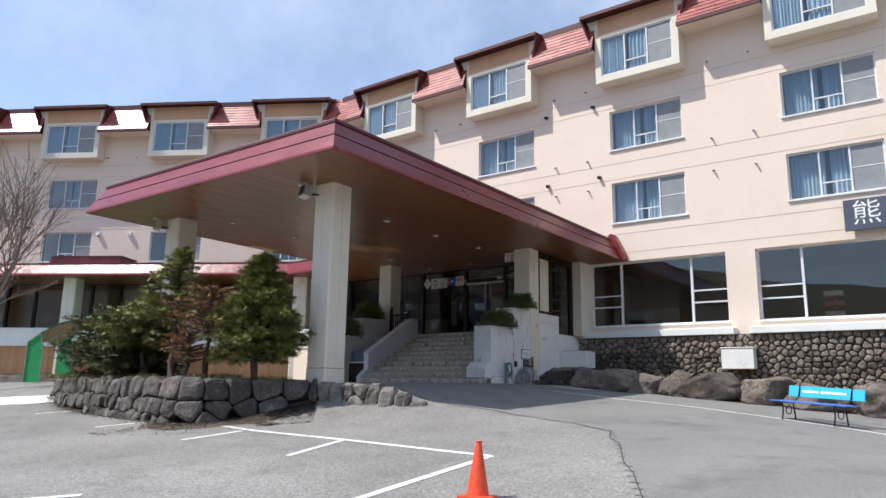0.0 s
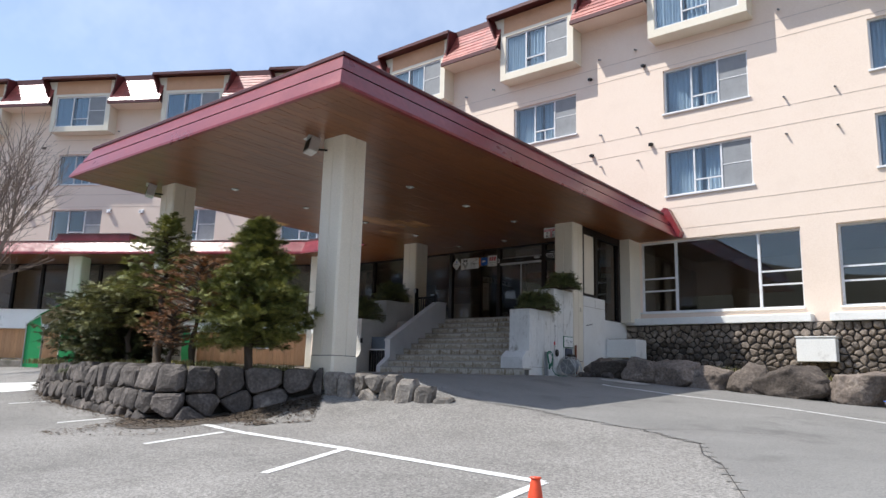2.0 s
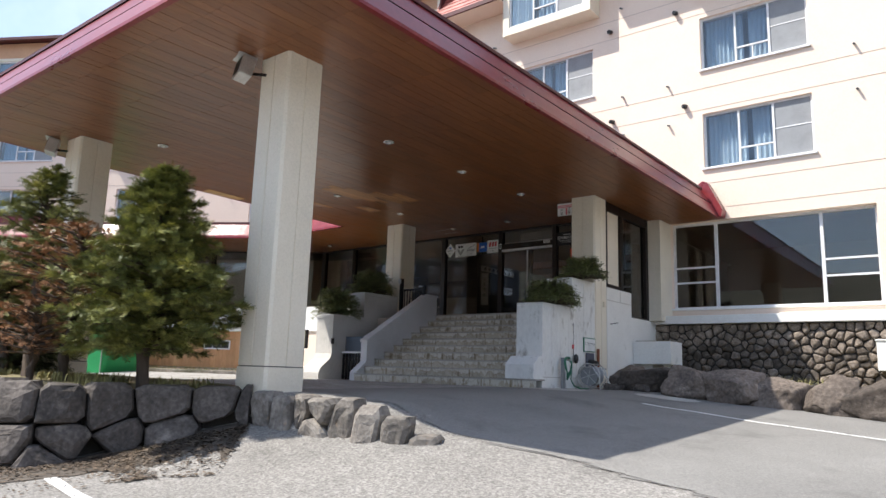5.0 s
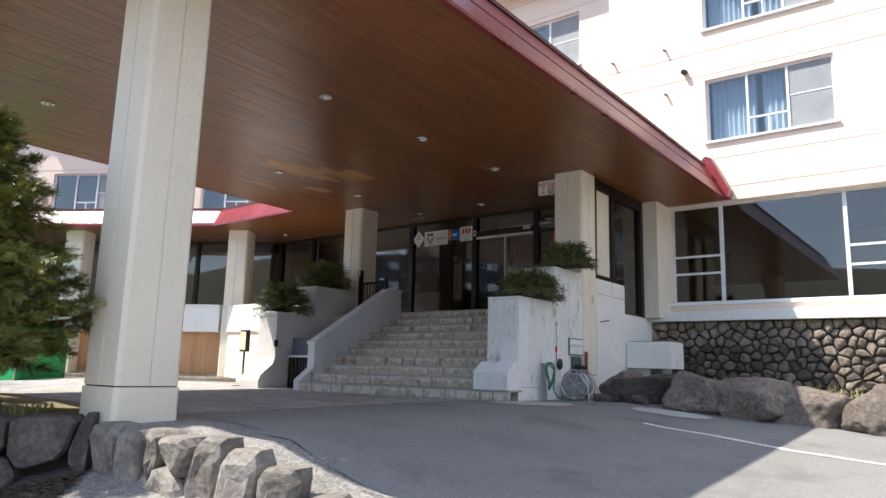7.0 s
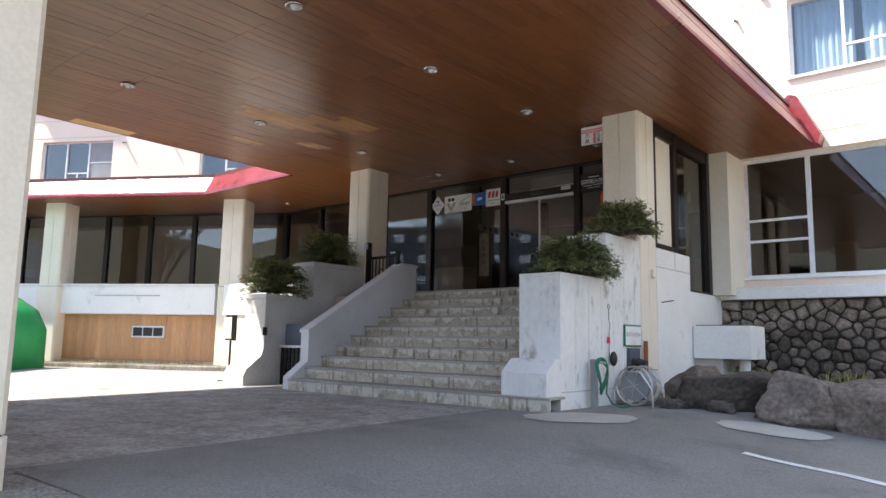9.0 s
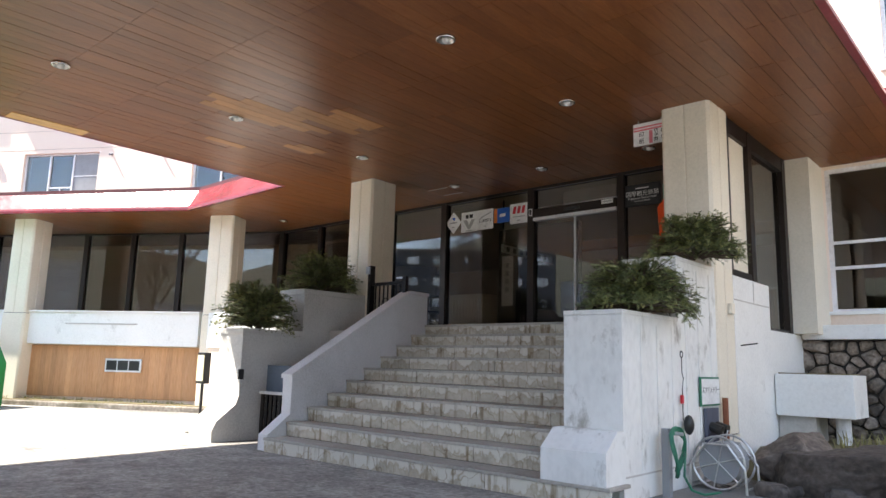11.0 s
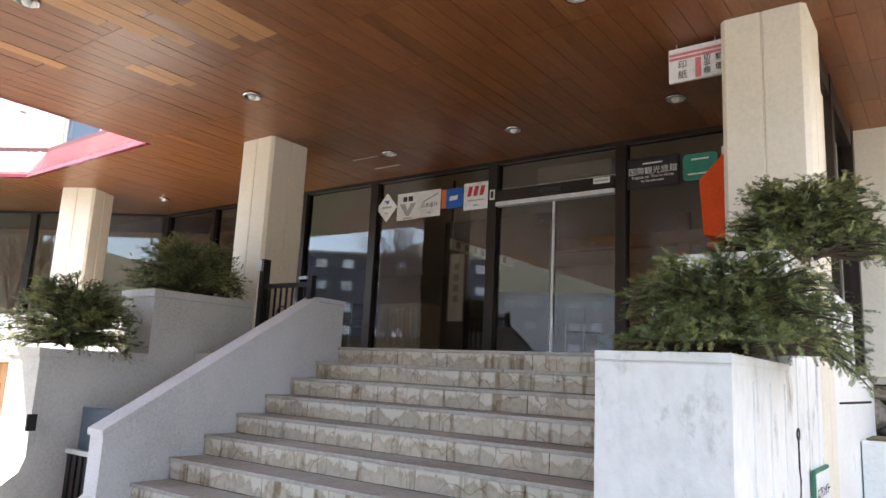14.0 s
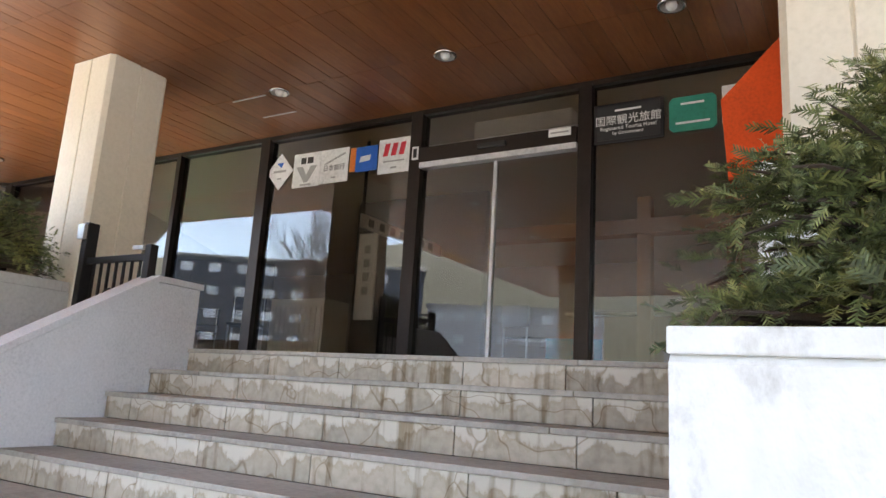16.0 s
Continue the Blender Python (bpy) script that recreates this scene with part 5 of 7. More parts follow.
ROW = [(-10.66, 10.22), (-10.0, 10.22), (-9.4, 10.24), (-8.9, 10.30), (-8.5, 10.42), (-8.12, 10.62)]
L2 = length(ROW)


def edging_face(s, z, out):
    """A point on the face of the standing stones: s along the row, z the height."""
    x, y, a = along(ROW, min(L2, max(0, s)))
    return Vector((x + math.sin(radians(a)) * out, y + 0.05 - math.cos(radians(a)) * out, z))


def edging_top(s):
    return 1.815 - 0.02 * s - 0.40 * smoothstep(1.55, 2.75, s)


seeds = [(-0.16, 1.62), (0.13, 1.62), (0.42, 1.62), (0.77, 1.65), (1.12, 1.68), (0.98, 1.41), (1.40, 1.56), (1.72, 1.53), (2.02, 1.48), (2.34, 1.40), (2.62, 1.30), (2.95, 1.25)]
for i, (s, z) in enumerate(seeds):
    if not 0 < s < 2.8:
        continue
    x, y, a = along(ROW, s)
    top = edging_top(s) + 0.02 * math.sin(i * 2.4)
    bm = fitted_stone(cell_of(i, seeds, ground_z(x, y - 0.30) - 0.10, top), edging_face, 0.008, 0.16, 0.085, 300 + i, 1)
    if bm:
        part("stone", bm, M["stone_pale"], edging)

# paler worn forecourt under the porch roof, and the smoother drive
def sheet(x0, x1, y0, y1, lift, keep=lambda x, y: True, step=0.25):
    bm = bmesh.new()
    xs, ys = np.arange(x0, x1 + 1e-6, step), np.arange(y0, y1 + 1e-6, step)
    grid = {}
    for j, y in enumerate(ys):
        for i, x in enumerate(xs):
            grid[i, j] = (x, y)
    vs = {}

    def vert(i, j):
        if (i, j) not in vs:
            x, y = grid[i, j]
            vs[i, j] = bm.verts.new((x, y, ground_z(x, y) + lift))
        return vs[i, j]
    for j in range(len(ys) - 1):
        for i in range(len(xs) - 1):
            if keep(xs[i] + step / 2, ys[j] + step / 2):
                bm.faces.new((vert(i, j), vert(i + 1, j), vert(i + 1, j + 1), vert(i, j + 1)))
    return bm


o = part("forecourt", sheet(-25.5, -11.25, 10.75, 17.75, 0.005, lambda x, y: (x > -21.0 or y > 12.5) and (y < 16.2 or x < -17.0)), M["court"], smooth=True)
tagged(o, "worn pale cracked paving of the forecourt under the porch roof", "pavement", kind="structure")


def seam(x):
    """Where the smoother drive begins; the crack along the seam follows it."""
    pts_ = [(-11.3, 11.2), (-8.4, 10.95), (-7.2, 10.92), (-6.1, 10.62), (-5.2, 10.47), (-4.3, 9.95), (-3.75, 8.9), (-3.2, 7.7), (-2.4, 6.2), (-2.0, 5.1), (-0.5, 1.5), (1.0, -3.9)]
    for (x0, y0), (x1, y1) in zip(pts_, pts_[1:]):
        if x0 <= x <= x1:
            return y0 + (y1 - y0) * (x - x0) / (x1 - x0)
    return -3.9


o = part("drive", sheet(-11.25, 9.0, -3.75, 18.5, 0.006, lambda x, y: y > seam(x) and (x > -10.6 or y < 16.2), 0.125), M["drive"], smooth=True)
tagged(o, "smoother grey asphalt of the drive past the entrance", "road", kind="structure")
tagged(part("road_line", strip([(-8.42, 16.0), (-7.6, 15.93), (-6.65, 15.66), (-5.8, 15.66), (-4.7, 15.55), (-3.0, 14.95), (-1.6, 14.3), (1.5, 12.0)], 0.10, 0.012), M["line"]), "long worn white line along the drive", "road marking", kind="structure")


def blob_patch(name, cx, cy, rx, ry, rz, material, lift, label, cat, seed=1):
    bm = bmesh.new()
    k = 26
    c = bm.verts.new((cx, cy, ground_z(cx, cy) + lift))
    ring = []
    for i in range(k):
        t = 2 * math.pi * i / k
        f = 1 + 0.22 * noise.noise((math.cos(t) * 2, math.sin(t) * 2, seed))
        px, py = rx * f * math.cos(t), ry * f * math.sin(t)
        x, y = cx + px * math.cos(rz) - py * math.sin(rz), cy + px * math.sin(rz) + py * math.cos(rz)
        ring.append(bm.verts.new((x, y, ground_z(x, y) + lift)))
    for i in range(k):
        bm.faces.new((c, ring[i], ring[(i + 1) % k]))
    return tagged(part(name, bm, material), label, cat, kind="structure")


blob_patch("cement_patch", -10.12, 16.15, 0.62, 0.42, 0.9, M["patch"], 0.014, "pale cement patch in the asphalt before the planter", "pavement", 3)
blob_patch("cement_patch", -8.55, 17.38, 0.56, 0.34, 0.35, M["patch"], 0.014, "pale cement patch in the asphalt beside the boulders", "pavement", 5)
# near-white ragged strip, far paler than the asphalt around it
blob_patch("concrete_apron", -22.3, 9.25, 3.4, 0.42, 0.16, M["white_ground"], 0.01, "near-white strip on the ground beyond the rockery", "pavement", 8)
for pts in ([(-4.30, 9.9), (-4.05, 9.3), (-3.75, 8.9), (-3.2, 7.7), (-2.9, 7.2), (-2.4, 6.2), (-2.0, 5.1)], [(-8.4, 10.9), (-7.2, 10.9), (-6.1, 10.6), (-5.2, 10.45), (-4.3, 9.95)], [(-5.2, 10.45), (-4.6, 11.2), (-3.9, 11.7)],
            [(-12.6, 11.5), (-12.9, 12.6), (-12.4, 13.6)], [(-13.6, 13.2), (-13.0, 14.1), (-12.2, 14.6), (-11.8, 15.6)], [(-14.2, 11.9), (-13.6, 12.4), (-12.9, 12.6)]):
    wig = [(x + 0.06 * noise.noise((x * 7, y * 7, 4)), y + 0.06 * noise.noise((x * 7, y * 7, 9))) for x, y in pts]
    tagged(part("asphalt_crack", strip(wig, 0.012, 0.0125), M["joint"]), "dark crack in the asphalt", "crack", "asphalt cracks", "structure")

# ---------------------------------------------------------------- cobble wall and boulders
base = empty("wall_cobble")
tagged(base, "base wall of rounded brown lava cobbles", "stone wall", kind="structure")
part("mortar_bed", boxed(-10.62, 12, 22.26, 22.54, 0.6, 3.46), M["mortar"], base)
rnd = random.Random(33)


def cobble_face(s, z, out):
    return Vector((s, 22.27 - out, z))


seeds = []
z, row = 1.55, 0
while z < 3.46:
    x = -10.6 + (row % 2) * 0.13
    while x < 8:
        seeds.append((x + rnd.uniform(-0.085, 0.085), z + rnd.uniform(-0.066, 0.066)))
        x += 0.212
    z += 0.163
    row += 1
loose = []
count = 0
for i, (sx, sz) in enumerate(seeds):
    near = [c for c in seeds if abs(c[0] - sx) < 0.75 and abs(c[1] - sz) < 0.65]
    bm = fitted_stone(cell_of(near.index((sx, sz)), near, 1.45, 3.455), cobble_face, rnd.uniform(0.006, 0.015), 0.02, 0.085, 700 + i, 1, True)
    if bm is None:
        continue
    if sx < -1.0 and sz > 1.85 and count < 300:
        part("cobble", bm, M["stone_wall"], base)
        count += 1
    else:
        loose.append((mesh_of("cobble", bm, M["stone_wall"]), Matrix()))
verts, faces = [], []
for me_, m in loose:
    o = len(verts)
    verts += [m @ v.co for v in me_.vertices]
    faces += [[i + o for i in p.vertices] for p in me_.polygons]
me = bpy.data.meshes.new("cobbles")
me.from_pydata(verts, [], faces)
me.materials.append(M["stone_wall"])
ob = new("cobbles", me)
ob.parent = base
ob["kind"] = "stuff"

# planting bed between boulders and wall
bm = bmesh.new()
cols = 60
rows = []
for i in range(cols + 1):
    x = -10.55 + 18 * i / cols
    yf = 18.75 - 0.1 * max(0, x + 7)
    g = ground_z(x, yf)
    rows.append([bm.verts.new((x, yf + (22.3 - yf) * f, g + (0.30 + 0.12 * noise.noise((x, f * 3, 3))) * min(1, 3.5 * f) - 0.05)) for f in (0, 0.15, 0.3, 0.5, 0.75, 1)])
for a, b in zip(rows, rows[1:]):
    for i in range(5):
        bm.faces.new((a[i], b[i], b[i + 1], a[i + 1]))
o = part("planting_bed", bm, M["soil"], smooth=True)
tagged(o, "bare earth bed between the boulders and the cobble wall", "ground", kind="structure")

bould = [stone_mesh("boulder", 90 + i, M["boulder"], 5, 12, 0.10, 0.95, (0.40, 0.50), (0.38, 0.54), 0.3) for i in range(6)]
for i, (x, y, lx, ly, h, rz) in enumerate(((-9.9, 19.05, 0.8, 0.8, 0.50, 10), (-9.40, 18.55, 1.25, 0.85, 0.44, -4), (-8.40, 18.22, 0.92, 0.9, 0.60, 6), (-7.72, 18.30, 1.10, 0.95, 0.60, -14), (-6.92, 18.48, 0.95, 0.9, 0.52, 0), (-6.15, 18.5, 0.85, 0.9, 0.66, 12),
                                              (-5.25, 18.55, 1.6, 1.1, 0.68, -6), (-3.95, 18.45, 1.25, 1.0, 0.66, 4), (-2.8, 18.2, 1.3, 1.1, 0.62, -8), (-1.6, 17.9, 1.3, 1.1, 0.75, 5), (-0.3, 17.6, 1.5, 1.1, 0.66, -4))):
    g = ground_z(x, y - ly / 2)
    ob = new("boulder", bould[i % 6])
    ob.matrix_world = Matrix.Translation((x, y, g + h * 0.5 - 0.10)) @ Matrix.Rotation(radians(rz), 4, "Z") @ Matrix.Rotation(radians((i * 37) % 17 - 8), 4, "Y") @ Matrix.Diagonal((lx * 1.08, ly, h + 0.24, 1))
    tagged(ob, "large rough volcanic boulder at the edge of the drive", "boulder", "boulders by the drive")
for i in range(9):
    x, y = -10.1 + rnd.random() * 1.5, 17.95 + rnd.random() * 0.25
    ob = new("rock", big_stones[i % 10])
    k = 0.10 + rnd.random() * 0.14
    ob.matrix_world = Matrix.Translation((x, y, ground_z(x, y) + k * 0.25)) @ Matrix.Rotation(rnd.random() * 6, 4, "Z") @ Matrix.Diagonal((k * 1.3, k, k * 0.7, 1))
    tagged(ob, "small loose rock at the foot of the boulders", "rock", "loose rocks")


# ---------------------------------------------------------------- foliage
def spray_template(shoots, droop, width, reach=0.46):
    """One flat feathered twig of unit length along x: quads as (corner rows)."""
    quads = []

    def blade(p, d, ln, w):
        d = Vector(d).normalized()
        s = d.cross(Vector((0, 0, 1))).normalized() * w
        q = Vector(p) + d * ln
        quads.append([Vector(p) - s * 0.6, Vector(p) + s * 0.6, q + s * 0.35, q - s * 0.35])
    blade((0, 0, 0), (1, 0, -droop), 1.0, width * 0.6)
    for i in range(shoots):
        t = 0.12 + 0.84 * i / shoots
        side = 1 if i % 2 else -1
        ln = reach * (1 - 0.7 * t) + 0.10
        blade((t, 0, -droop * t), (0.75, side * 0.8, -droop * 0.6 + 0.25 * math.sin(i * 2.3)), ln, width)
    return np.array([[list(v) for v in q] for q in quads])


SPRAY = spray_template(13, 0.18, 0.05)
SPRAY_FINE = spray_template(14, 0.12, 0.055, 0.26)


def foliage(name, places, template, material, parent, label=""):
    """One mesh of many sprays; places: (point, direction, size, roll)."""
    k = len(template)
    V = np.zeros((len(places), k * 4, 3))
    T = template.reshape(-1, 3)
    for i, (p, d, size, roll) in enumerate(places):
        d = Vector(d).normalized()
        side = Vector((0, 0, 1)).cross(d)
        if side.length < 1e-3:
            side = Vector((0, 1, 0))
        side.normalize()
        up = d.cross(side)
        c, s = math.cos(roll), math.sin(roll)
        side, up = side * c + up * s, up * c - side * s
        R = np.array([list(d), list(side), list(up)])
        V[i] = (T * size) @ R + np.array(list(p))
    V = V.reshape(-1, 3)
    F = np.arange(len(V)).reshape(-1, 4)
    me = bpy.data.meshes.new(name)
    me.from_pydata(V.tolist(), [], F.tolist())
    me.materials.append(material)
    ob = new(name, me)
    ob.parent = parent
    if label:
        ob["label"] = label
    return ob


def conifer(label, seed, height, width, material, low=0.18, dens=1.0, spray=0.34, limbs=70, shape=1.0, lean=(0, 0), template=None, group="shrubs in the rockery", limb_up=0.35, stems=1):
    """A small evergreen: tapered trunk, limbs in whorls, sprays along the limbs."""
    rnd = random.Random(seed)
    t = empty("conifer")
    tagged(t, label, "tree", group)
    bm = bmesh.new()
    segs = 7
    prev = Vector((0, 0, -0.15))
    axis_pts = [prev]
    for i in range(1, segs + 1):
        f = i / segs
        axis_pts.append(Vector((lean[0] * f * height + 0.06 * math.sin(i * 1.7 + seed), lean[1] * f * height + 0.06 * math.cos(i * 2.1 + seed), f * height * 0.97)))
    r0 = 0.035 + 0.022 * height
    sweep(bm, axis_pts, r0, 8, taper=r0 * 0.12)
    part("trunk", bm, M["bark"], t, smooth=True)
    bm = bmesh.new()
    places = []
    for k in range(limbs):
        f = low + (1 - low) * ((k + rnd.random()) / limbs) ** 1.05
        i = min(segs - 1, int(f * segs))
        base_p = axis_pts[i].lerp(axis_pts[i + 1], f * segs - i)
        az = k * 2.399 + rnd.uniform(-0.4, 0.4)
        prof = (1 - ((f - low) / (1 - low)) ** (1.3 * shape)) * 0.92 + 0.08
        if f < low + 0.12:
            prof *= 0.78
        ln = width * prof * rnd.uniform(0.62, 1.12)
        up = limb_up * rnd.uniform(0.5, 1.4) * (0.3 + f)
        d = Vector((math.cos(az), math.sin(az), up)).normalized()
        pts = [base_p]
        q = max(3, int(ln / 0.13))
        for j in range(1, q + 1):
            d = (d + Vector((rnd.uniform(-0.12, 0.12), rnd.uniform(-0.12, 0.12), rnd.uniform(-0.12, 0.09)))).normalized()
            pts.append(pts[-1] + d * ln / q)
        for j, (a, b) in enumerate(zip(pts, pts[1:])):
            if j < q * 0.75:
                rod(bm, a, b, 0.014 * (1 - j / q) + 0.004, 0.014 * (1 - (j + 1) / q) + 0.003, 4)
            nn = max(1, int(round(4.2 * dens * (0.45 + 0.75 * j / q))))
            for _ in range(nn):
                p = a.lerp(b, rnd.random())
                sd = (d + Vector((rnd.gauss(0, 0.75), rnd.gauss(0, 0.75), rnd.gauss(0.06, 0.40)))).normalized()
                places.append((p, sd, spray * rnd.uniform(0.55, 1.2), rnd.gauss(0, 0.5)))
        places.append((pts[-1], d, spray * 1.1, rnd.gauss(0, 0.4)))
    places.append((axis_pts[-1], Vector((0.1, 0.1, 1)), spray, 0))
    part("branching", bm, M["bark"], t)["kind"] = "stuff"
    foliage("crown", places, template if template is not None else SPRAY, material, t)
    return t


def plant(t, x, y, z, rz=0):
    t.matrix_world = pose(x, y, z, 0, 0, rz)
    return t


ZB = TOP
plant(conifer("bushy olive-green hemlock fir beside the porch column", 2, 2.62, 1.18, M["needle"], low=0.15, dens=3.4, spray=0.15, limbs=240, shape=1.0, lean=(0.02, 0.0), limb_up=0.22), -11.74, 9.44, ZB)
plant(conifer("slender olive-green fir with an open top in the rockery", 3, 2.95, 1.25, M["needle"], low=0.46, dens=2.6, spray=0.14, limbs=90, shape=0.75, lean=(0.02, -0.01), limb_up=0.2), -14.25, 9.15, ZB)
plant(conifer("dense dark green yew bush in the rockery", 5, 1.85, 1.50, M["needle_dark"], low=0.04, dens=2.4, spray=0.13, limbs=220, shape=2.4), -18.2, 9.95, ZB)
plant(conifer("olive-green spreading fir with paler tips in the rockery", 6, 2.0, 1.40, M["needle_olive"], low=0.40, dens=2.6, spray=0.14, limbs=120, shape=1.2, limb_up=0.15), -15.95, 9.45, ZB)
plant(conifer("broad dark green yew bush under the olive fir", 8, 1.40, 1.35, M["needle_dark"], low=0.04, dens=2.4, spray=0.13, limbs=190, shape=2.6), -16.7, 9.75, ZB)
plant(conifer("half withered brown fir in the rockery", 7, 1.98, 0.98, M["needle_dry"], low=0.46, dens=1.2, spray=0.10, limbs=80, shape=2.2), -12.78, 9.0, ZB)
plant(conifer("low withered brown shrub in the rockery", 9, 0.98, 0.66, M["needle_dry"], low=0.30, dens=1.3, spray=0.09, limbs=60, shape=2.6), -13.05, 8.72, ZB)


def grass_tufts(name, spots, label, seed):
    rnd = random.Random(seed)
    V, F = [], []
    for x, y, z, r, n, h in spots:
        for _ in range(n):
            a, q = rnd.random() * 6.28, r * math.sqrt(rnd.random())
            px, py = x + q * math.cos(a), y + q * math.sin(a)
            ln = h * rnd.uniform(0.4, 1.1)
            t = rnd.random() * 6.28
            dx, dy = 0.5 * ln * math.cos(t), 0.5 * ln * math.sin(t)
            wx, wy = -math.sin(t) * 0.006, math.cos(t) * 0.006
            o = len(V)
            V += [(px - wx, py - wy, z - 0.03), (px + wx, py + wy, z - 0.03), (px + dx * 0.4 + wx, py + dy * 0.4 + wy, z + ln * 0.6), (px + dx * 0.4 - wx, py + dy * 0.4 - wy, z + ln * 0.6), (px + dx, py + dy, z + ln)]
            F += [(o, o + 1, o + 2, o + 3), (o + 3, o + 2, o + 4)]
    me = bpy.data.meshes.new(name)
    me.from_pydata(V, [], F)
    me.materials.append(M["grass"])
    return tagged(new(name, me), label, "grass", kind="stuff")


M["grass"] = mat("dry_grass", (0.22, 0.20, 0.075), 0.8, dark=(0.12, 0.11, 0.04), light=(0.34, 0.30, 0.13), scale=3, fine=20, bump=0, island=0.3)
rnd = random.Random(40)
spots = [(rnd.uniform(-20, -12.3), rnd.uniform(8.95, 9.4) + 0.02, TOP + 0.02, 0.25, 60, 0.11) for _ in range(26)]
spots += [(-11.75, 9.75, TOP, 0.22, 80, 0.10), (-11.6, 10.1, TOP, 0.18, 60, 0.10), (-12.1, 9.0, TOP, 0.2, 60, 0.1)]
spots += [(x, y, ground_z(x, y - 0.5) + 0.30, 0.3, 60, 0.22) for x, y in ((-7.0, 19.5), (-6.7, 19.9), (-7.3, 19.9), (-8.4, 20.3), (-4.9, 19.9), (-3.6, 19.7), (-2.4, 19.5), (-9.6, 20.2))]
grass_tufts("grass_tufts", spots, "dry yellow-green grass tufts on the earth", 41)
kp = [wing @ Vector((-0.4 - 0.35 * i, 0.08 + 0.1 * math.sin(i * 3.1), 1.985)) for i in range(40)]
grass_tufts("kerb_grass", [(p.x, p.y, p.z, 0.18, 26, 0.09) for p in kp], "short mossy grass along the wing's kerb", 43)


def yew(label, seed, wx, wy, h, droop=0.13, boughs=190):
    """A spreading yew in a planter: boughs in layers that arch out over the rim and hang at their ends."""
    rnd = random.Random(seed)
    t = empty("yew_shrub")
    tagged(t, label, "shrub", "planter shrubs")
    bm = bmesh.new()
    places = []
    for k in range(boughs):
        az = k * 2.399 + rnd.uniform(-0.3, 0.3)
        layer = rnd.random()
        ex, ey = math.cos(az) * wx, math.sin(az) * wy
        ln = math.hypot(ex, ey) * rnd.uniform(0.62, 1.15) * (1 - 0.55 * layer) + 0.10
        p = Vector((math.cos(az) * 0.06, math.sin(az) * 0.06, 0.05 + h * 0.55 * layer))
        d = Vector((ex, ey, math.hypot(ex, ey) * (0.35 + 0.85 * layer))).normalized()
        q = max(4, int(ln / 0.07))
        for j in range(q):
            d = (d + Vector((rnd.uniform(-0.14, 0.14), rnd.uniform(-0.14, 0.14), -droop + rnd.uniform(-0.09, 0.07)))).normalized()
            n = p + d * ln / q
            inside = abs(n.x) < 0.40 and abs(n.y) < 0.62
            if inside and n.z < 0.08:
                n.z = 0.08
            rod(bm, p, n, 0.009 * (1 - j / q) + 0.003, 0.009 * (1 - (j + 1) / q) + 0.002, 4)
            for _ in range(9):
                sd = (d * 0.7 + Vector((rnd.gauss(0, 0.85), rnd.gauss(0, 0.85), rnd.gauss(0.05, 0.45)))).normalized()
                if inside and sd.z < 0 and p.z < 0.15:
                    sd.z = -sd.z
                away = Vector((rnd.gauss(0, 0.03), rnd.gauss(0, 0.03), abs(rnd.gauss(0, 0.03))))
                places.append((p.lerp(n, rnd.random()) + away, sd, 0.060 * rnd.uniform(0.6, 1.3), rnd.gauss(0, 0.6)))
            p = n
        places.append((p, d, 0.06, 0))
    part("branching", bm, M["bark"], t)["kind"] = "stuff"
    foliage("needles", places, SPRAY_FINE, M["needle_yew"], t)
    return t


plant(yew("spreading green yew overhanging the white planter", 51, 0.48, 0.52, 0.50, 0.15), -10.78, 17.22, 3.45)
plant(yew("green yew in the upper planter before the column", 52, 0.36, 0.34, 0.50, 0.15), -10.60, 18.22, 4.07)
plant(yew("mounded green yew over the concrete planter", 53, 0.52, 0.52, 0.80, 0.11), -16.80, 17.10, 3.38)
plant(yew("green yew in the upper concrete planter", 54, 0.40, 0.60, 0.62, 0.08), -16.74, 18.25, 4.03)


# ---------------------------------------------------------------- lettering
def letters(name, body, size, m, material, parent, depth=0.001, squeeze=1.0):
    c = bpy.data.curves.new(name, "FONT")
    c.body, c.size, c.extrude = body, size, depth
    c.align_x, c.align_y = "CENTER", "CENTER"
    tmp = new("lettering_source", c)
    bpy.context.view_layer.update()
    me = bpy.data.meshes.new_from_object(tmp.evaluated_get(bpy.context.evaluated_depsgraph_get()))
    bpy.data.objects.remove(tmp)
    bpy.data.curves.remove(c)
    me.name = name
    me.materials.clear()
    me.materials.append(material)
    ob = new(name, me)
    ob.parent = parent
    ob.matrix_local = m @ Matrix.Diagonal((squeeze, 1, 1, 1))
    return ob


UP = Matrix.Rotation(radians(90), 4, "X")                      # lies on a wall that faces -y
EAST = Matrix.Rotation(radians(90), 4, "Z") @ UP               # lies on a wall that faces +x


def at(x, y, z, turn=UP):
    return Matrix.Translation((x, y, z)) @ turn


# name board on the facade
sg = empty("name_board", Matrix.Translation((0, 0, 0)))
tagged(sg, "dark slate name board with a white brush character", "sign")
part("board", boxed(-2.42, 0.9, 22.27, 22.36, 6.25, 7.14, bevel=0.01), M["navy"], sg)
part("bracket", boxed(-2.0, -1.9, 22.36, 22.55, 6.5, 6.6), M["iron"], sg)
part("bracket", boxed(0.3, 0.4, 22.36, 22.55, 6.5, 6.6), M["iron"], sg)
letters("lettering", "熊", 0.74, at(-1.86, 22.268, 6.69), M["sign_white"], sg)

# agency signs on the door glass
GF = GY - 0.012


